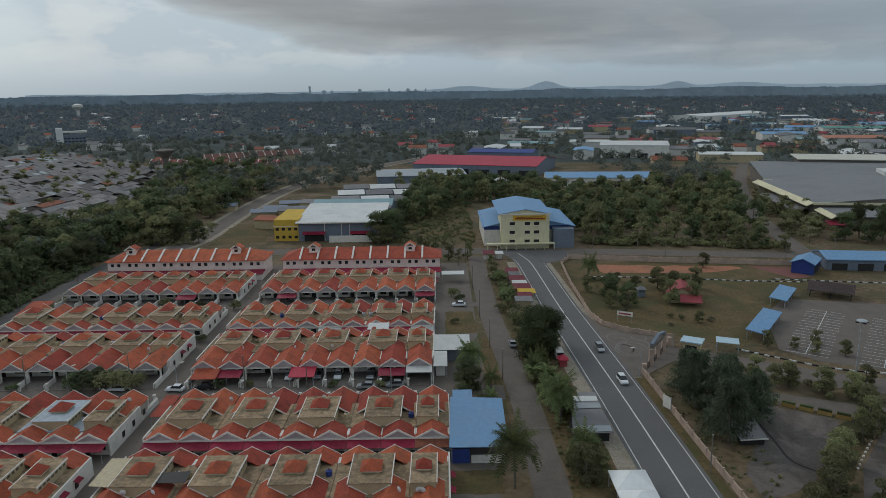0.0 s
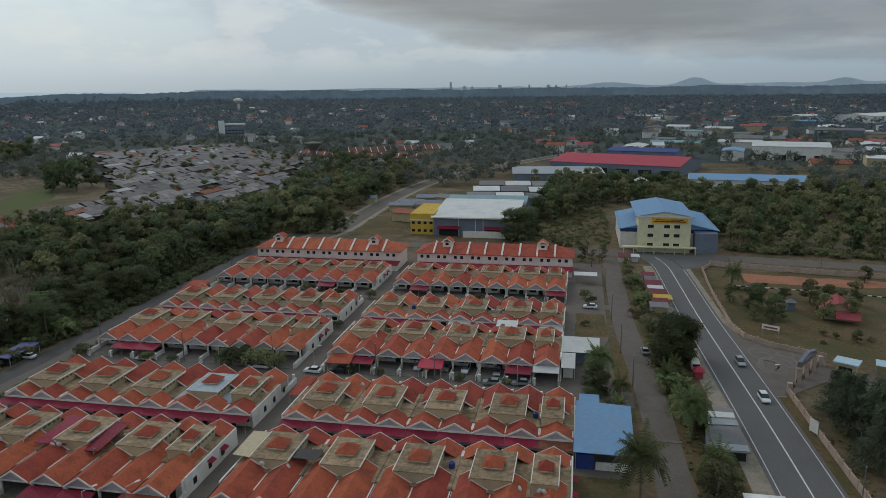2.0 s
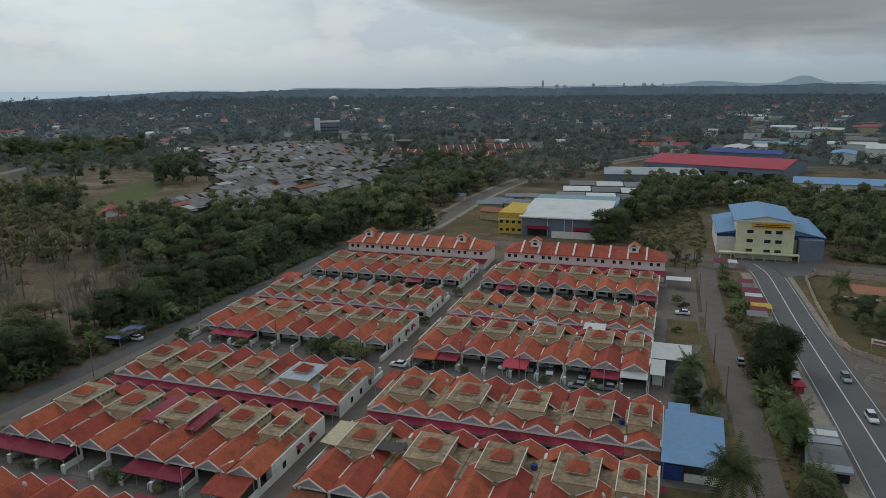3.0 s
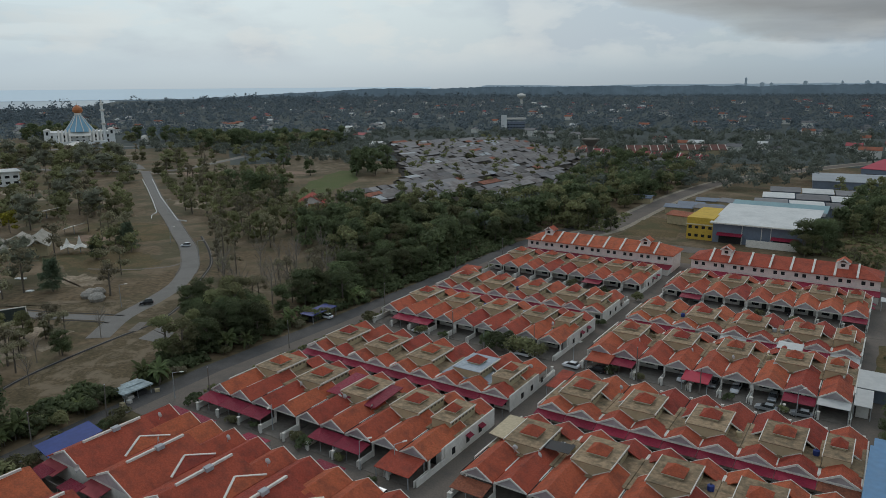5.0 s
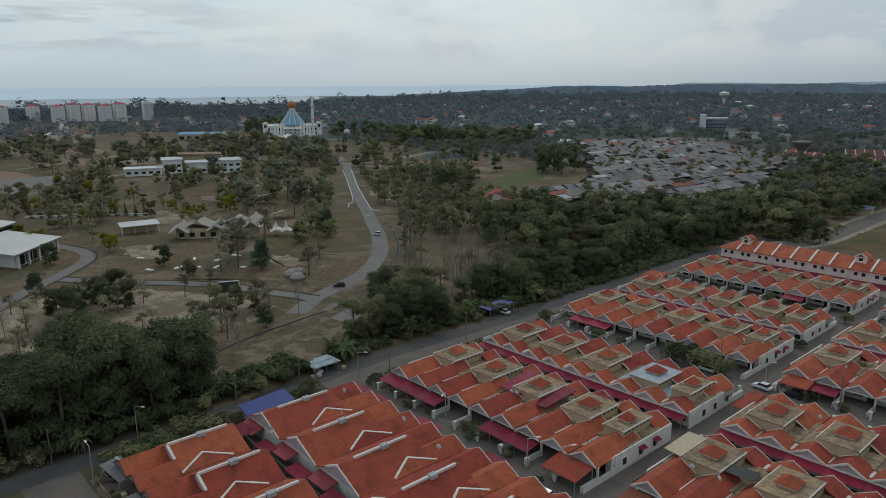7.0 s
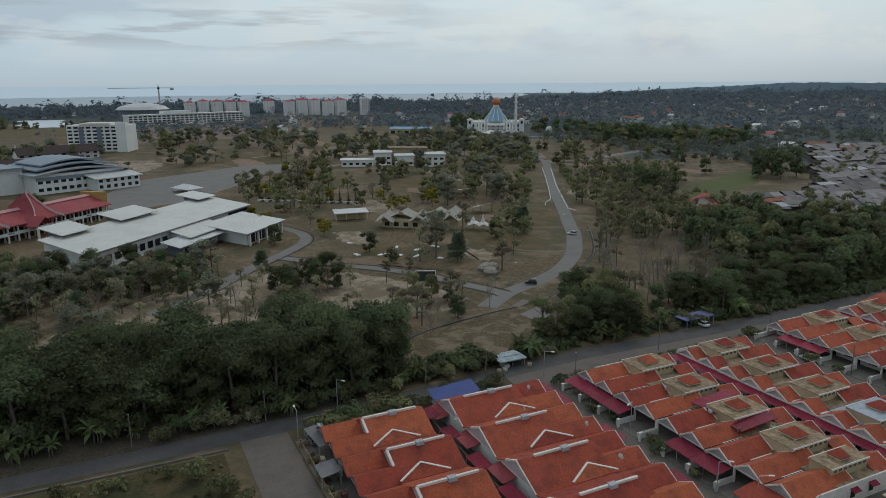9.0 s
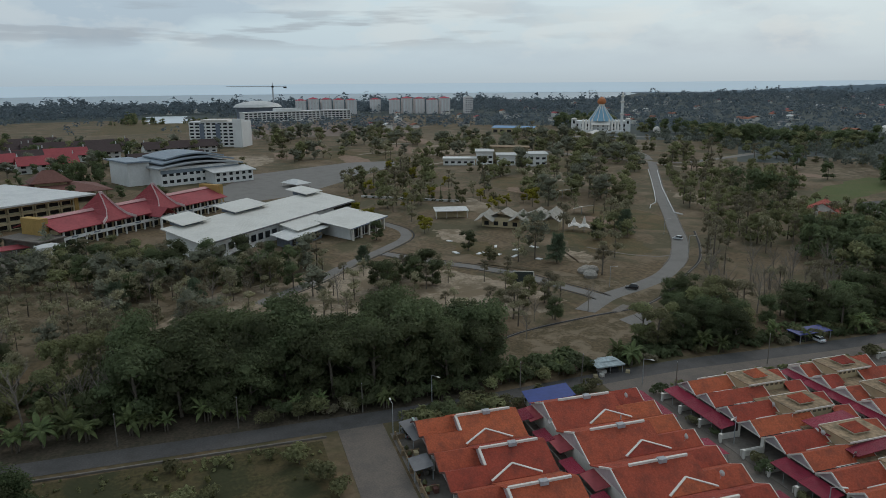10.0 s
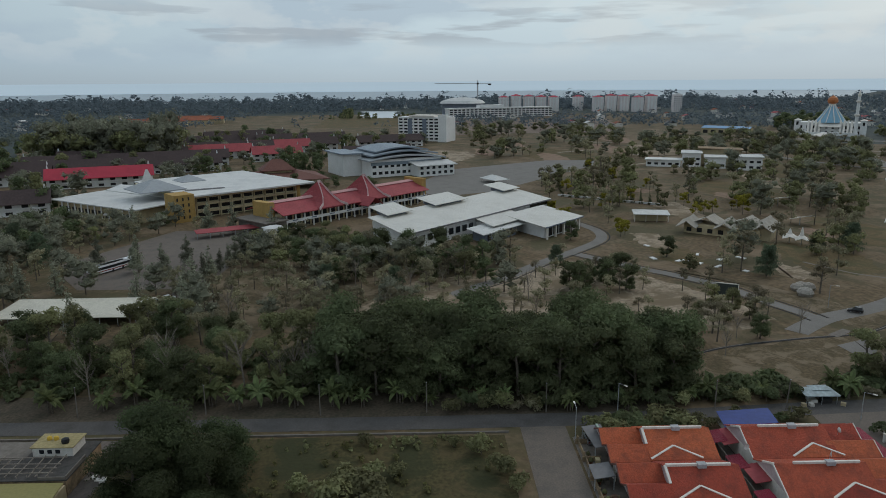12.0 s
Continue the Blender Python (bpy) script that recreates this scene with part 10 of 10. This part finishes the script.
def car(colour, tall=0.0):
    """A small car, nose towards +y."""
    c = thing("car", "%s %s with dark glass" % (colour, "multi-purpose van" if tall else "compact saloon"), "car", group="cars")
    prof = [(-2.05, 0.45), (-2.08, 0.8), (-1.9, 0.95), (1.15, 0.95), (1.9, 0.78), (2.08, 0.6), (2.05, 0.35), (-2.0, 0.35)]
    m = Mesh()
    for s in (-1, 1):
        m.face(*[(s * 0.82, y, z) for y, z in (prof if s > 0 else prof[::-1])])
    for (ya, za), (yb, zb) in zip(prof, prof[1:] + prof[:1]):
        m.face((-0.82, ya, za), (-0.82, yb, zb), (0.82, yb, zb), (0.82, ya, za))
    part("body", m, PAINTS[colour], c)
    b, t = 0.95, 1.48 + tall
    back = -1.85 if tall else -1.55
    roof = [(back + 0.25, t), (0.15, t)]
    g = Mesh()
    lo, hi = [(-0.78, back, b), (0.78, back, b), (0.78, 1.05, b), (-0.78, 1.05, b)], [(-0.62, back + 0.25, t), (0.62, back + 0.25, t), (0.62, 0.2, t), (-0.62, 0.2, t)]
    for k in range(4):
        j = (k + 1) % 4
        g.face(lo[k], lo[j], hi[j], hi[k])
    part("cabin_glass", g, GLASS_DK, c)
    part("roof", Mesh().slab([(p[0] * 1.04, p[1], t + 0.05) for p in hi], 0.08), PAINTS[colour], c)
    for x in (-0.8, 0.62):
        for y in (-1.3, 1.3):
            w = part("wheel", Mesh().tube((x, y, 0.3), (x + 0.18, y, 0.3), 0.3, 0.3, 10), BLACKM, c)
            part("rim", Mesh().tube((x - 0.01, y, 0.3), (x + 0.19, y, 0.3), 0.17, 0.17, 8), STEEL, w)
    for x in (-0.62, 0.62):
        part("headlight", Mesh().box(x - 0.17, x + 0.17, 2.0, 2.1, 0.58, 0.72), TRIM, c)
        part("tail_light", Mesh().box(x - 0.15, x + 0.15, -2.12, -2.05, 0.65, 0.82), PAINTS["red"], c)
    return c


CARS = {}
for colour, tall, x, y, turn in (("white", 0, -73.3, 146.8, 88), ("black", 0, -54.2, 147.0, 92), ("silver", 0, -17.6, 146.2, 88), ("silver", 0, -11.2, 147.0, 94), ("white", 0.15, -24.7, 152.6, 180), ("silver", 0, -17.2, 152.4, 180),
                                 ("silver", 0, -29.4, 153.0, 180), ("silver", 0.2, 39.2, 167.5, 183), ("white", 0.25, 39.9, 147.5, 183), ("silver", 0, 17.6, 171.5, 4), ("white", 0, 4.6, 206.5, 88), ("white", 0.2, -104.7, 147.0, 86), ("black", 0, -101.3, 79.0, 95),
                                 ("silver", 0, -65.3, 79.0, 92), ("black", 0.2, -191.5, 123.6, 145), ("white", 0.2, -250, 182.6, 122), ("white", 0, -60.2, 146.2, 86), ("silver", 0.2, -119.2, 29.0, 92), ("white", 0.1, -36, 152.6, 180), ("silver", 0, -48, 216, 180), ("black", 0, -22, 216, 180), ("white", 0.2, -209, -86, 60), ("white", 0.2, -213, -83.5, 60), ("white", 0, -134.6, 143, 90)):
    key = (colour, bool(tall))
    m = pose(x, y, 0.1, 0, 0, turn)
    if key in CARS:
        copy_thing(CARS[key], m)
    else:
        CARS[key] = car(colour, tall)
        CARS[key].matrix_basis = m
for k in range(3):
    b = thing("coach", "white coach with red stripe in the car park", "bus", at=(-246 - k * 4.2, -119 + k * 1.8, 0.05), turn=62, group="coaches")
    part("body", Mesh().box(-1.25, 1.25, -5.5, 5.5, 0.5, 3.2), PAINTS["white"], b)
    part("window_band", Mesh().box(-1.28, 1.28, -5.2, 5.53, 1.7, 2.6), GLASS_DK, b)
    part("stripe", Mesh().box(-1.27, 1.27, -5.52, 5.52, 1.0, 1.3), PAINTS["red"], b)
    for x in (-1.26, 1.0):
        for y in (-3.4, 3.6):
            part("wheel", Mesh().tube((x, y, 0.5), (x + 0.26, y, 0.5), 0.5, 0.5, 10), BLACKM, b)


# ---------------------------------------------------------------- roof clutter and yard things
def dish(x, y, z, turn, s=0.5):
    d = thing("satellite_dish", "small grey satellite dish on a roof", "dish", at=(x, y, z), turn=turn, group="satellite dishes")
    part("arm", Mesh().tube((0, 0, -0.5), (0, 0, 0.3), 0.04, 0.04, 5), STEEL, d)
    n, prof = 10, [(0.05, 0.0), (s * 0.6, 0.08), (s, 0.22)]
    m = Mesh()
    for (ra, ya), (rb, yb) in zip(prof, prof[1:]):
        for i in range(n):
            a, b = 2 * math.pi * i / n, 2 * math.pi * (i + 1) / n
            m.face((ra * math.cos(a), -ya, 0.4 + ra * math.sin(a)), (rb * math.cos(a), -yb, 0.4 + rb * math.sin(a)), (rb * math.cos(b), -yb, 0.4 + rb * math.sin(b)), (ra * math.cos(b), -ya, 0.4 + ra * math.sin(b)))
    part("reflector", m, PALE_R, d)


r = random.Random(17)
for x0, yf, way in ROWS[:6]:
    for k in range(5):
        dish(x0 + r.uniform(2, 54), yf + way * r.uniform(8.5, 9.3), 4.3, r.uniform(100, 200))
for x, y in ((-112, 72), (-104, 66), (-94, 73), (-82, 71), (-100, 61), (-107, 53)):
    dish(x, y, 4.9, r.uniform(100, 200), 0.55)


def tank(x, y, z, colour):
    t = thing("water_tank", "small round roof water tank", "tank", at=(x, y, z), group="water tanks")
    part("shell", Mesh().lathe(0, 0, [(0.5, 0), (0.55, 0.2), (0.55, 0.9), (0.3, 1.05), (0.1, 1.1)], 12), colour, t)
    part("lid", Mesh().lathe(0, 0, [(0.2, 1.08), (0.2, 1.16)], 8), BLACKM, t)


for x0, yf, way in ROWS[:8]:
    for k in range(3):
        i = r.randrange(0, 4)
        tank(x0 + (2 * i + 2) * U + r.choice((-1.0, 0.9)), yf + way * 15.5, 3.5, r.choice((STEEL, BLUE_D, CREAM)))
# painted and sheeted clerestories that stand out
for a, b, y in ((-93.6, -87.4, 102.5), (-84.0, -80.2, 101.5)):
    lean_roof("roof_patch", "crimson sheet between two raised boxes", "roof", [(a, y - 4.5), (b, y - 4.5), (b, y + 5), (a, y + 5)], 4.6, 5.3, CRIMSON, posts=False)
lean_roof("roof_patch", "cream sheet roof at the row's corner", "roof", [(-56.6, 100.2), (-52.4, 99.6), (-52.4, 107.6), (-56.2, 107.6)], 4.6, 5.2, mat("cream_sheet", (0.50, 0.41, 0.27), 0.7), posts=False)
lean_roof("roof_patch", "orange tiled corner roof of the end house", "roof", [(-123.5, 193), (-117, 193), (-117, 203), (-123.5, 203)], 3.2, 4.6, TILE)
lean_roof("roof_patch", "orange tiled side roof by the lane", "roof", [(-58.4, 128), (-55.4, 128), (-55.4, 137), (-58.4, 137)], 2.8, 3.3, TILE)
lean_roof("porch_roof", "red tiled porch roof towards the street", "roof", [(-35.2, 147.4), (-29.4, 147.4), (-29.4, 151.6), (-35.2, 151.6)], 2.5, 3.3, RED_R)
lean_roof("porch_roof", "orange tiled porch roof at the corner house", "roof", [(-69.5, 83.2), (-62.2, 83.2), (-62.2, 88.3), (-69.5, 88.3)], 2.4, 3.2, TILE)
lean_roof("porch_roof", "orange tiled porch roof beside the lane", "roof", [(-57.2, 147.2), (-51.4, 147.2), (-51.4, 151.6), (-57.2, 151.6)], 2.4, 3.2, TILE)
lean_roof("porch_roof", "white framed flat porch roof", "roof", [(-8.8, 148.2), (-2.9, 148.2), (-2.9, 151.6), (-8.8, 151.6)], 2.9, 3.1, PALE_R)

# water towers and landmarks further off
s = thing("water_tower", "pale flared concrete water tower", "tower", at=(-236, 603, 0))
part("stem", Mesh().lathe(0, 0, [(3.2, 0), (2.4, 8), (3.0, 12)], 14), CEMENT, s)
part("bowl", Mesh().lathe(0, 0, [(3.0, 12), (6.2, 15.6), (7.8, 17.6), (7.8, 18.4), (2, 19.4)], 18), CEMENT, s)
s = thing("water_tower", "white mushroom water tower far off", "tower", at=(-1104, 2180, 0))
part("stem", Mesh().lathe(0, 0, [(5, 0), (4, 22)], 12), WHITE, s)
part("bowl", Mesh().lathe(0, 0, [(5, 22), (15, 30), (15, 36), (4, 40)], 16), WHITE, s)
s = thing("office_slab", "pale slab block with tall stair wall", "building", at=(-485, 908, 0), turn=28)
part("stair_wall", Mesh().box(-6, 2, 0, 10, 0, 24), CAMPUS_W, s)
part("wall", Mesh().box(2, 28, 2, 12, 0, 15), GREYWALL, s)
part("roof_slab", Mesh().box(2, 30, 1, 13, 18, 20), WHITE, s)
openings(s, (2, 2), (28, 2), 2, 3, 6, 2.6, 1.6, 4)
for k in range(14):
    h = thing("row_house", "red roofed row house with white fire wall", "house", at=(-262 + k * 8.6 + (6 if k > 6 else 0), 632 - k * 1.4, 0), group="far row houses")
    part("wall", Mesh().box(0, 8, 0, 12, 0, 4), WHITE, h)
    part("roof", Mesh().gable_x(0, 8, 0, 12, 4, 7.2, 0.2, 0.5), MAROON_R, h)
    part("fire_wall", Mesh().beam((0, -0.6, 4.6), (0, 6, 8.0), 0.7, 0.7).beam((0, 6, 8.0), (0, 12.6, 4.6), 0.7, 0.7), TRIM, h)
structure("earth_field", "green playing field beside the water tower", patch([(-300, 610), (-244, 600), (-230, 700), (-300, 730)], 0.05, 3, 16), GRASS, "grass")
s = thing("shade_net", "black shade net stretched between two raised roofs", "net")
part("sheet", Mesh().slab([(-46.6, 99.6, 5.2), (-41.2, 100.0, 5.1), (-41.2, 103.2, 5.2), (-46.6, 102.6, 5.25)], 0.04), BLACKM, s)
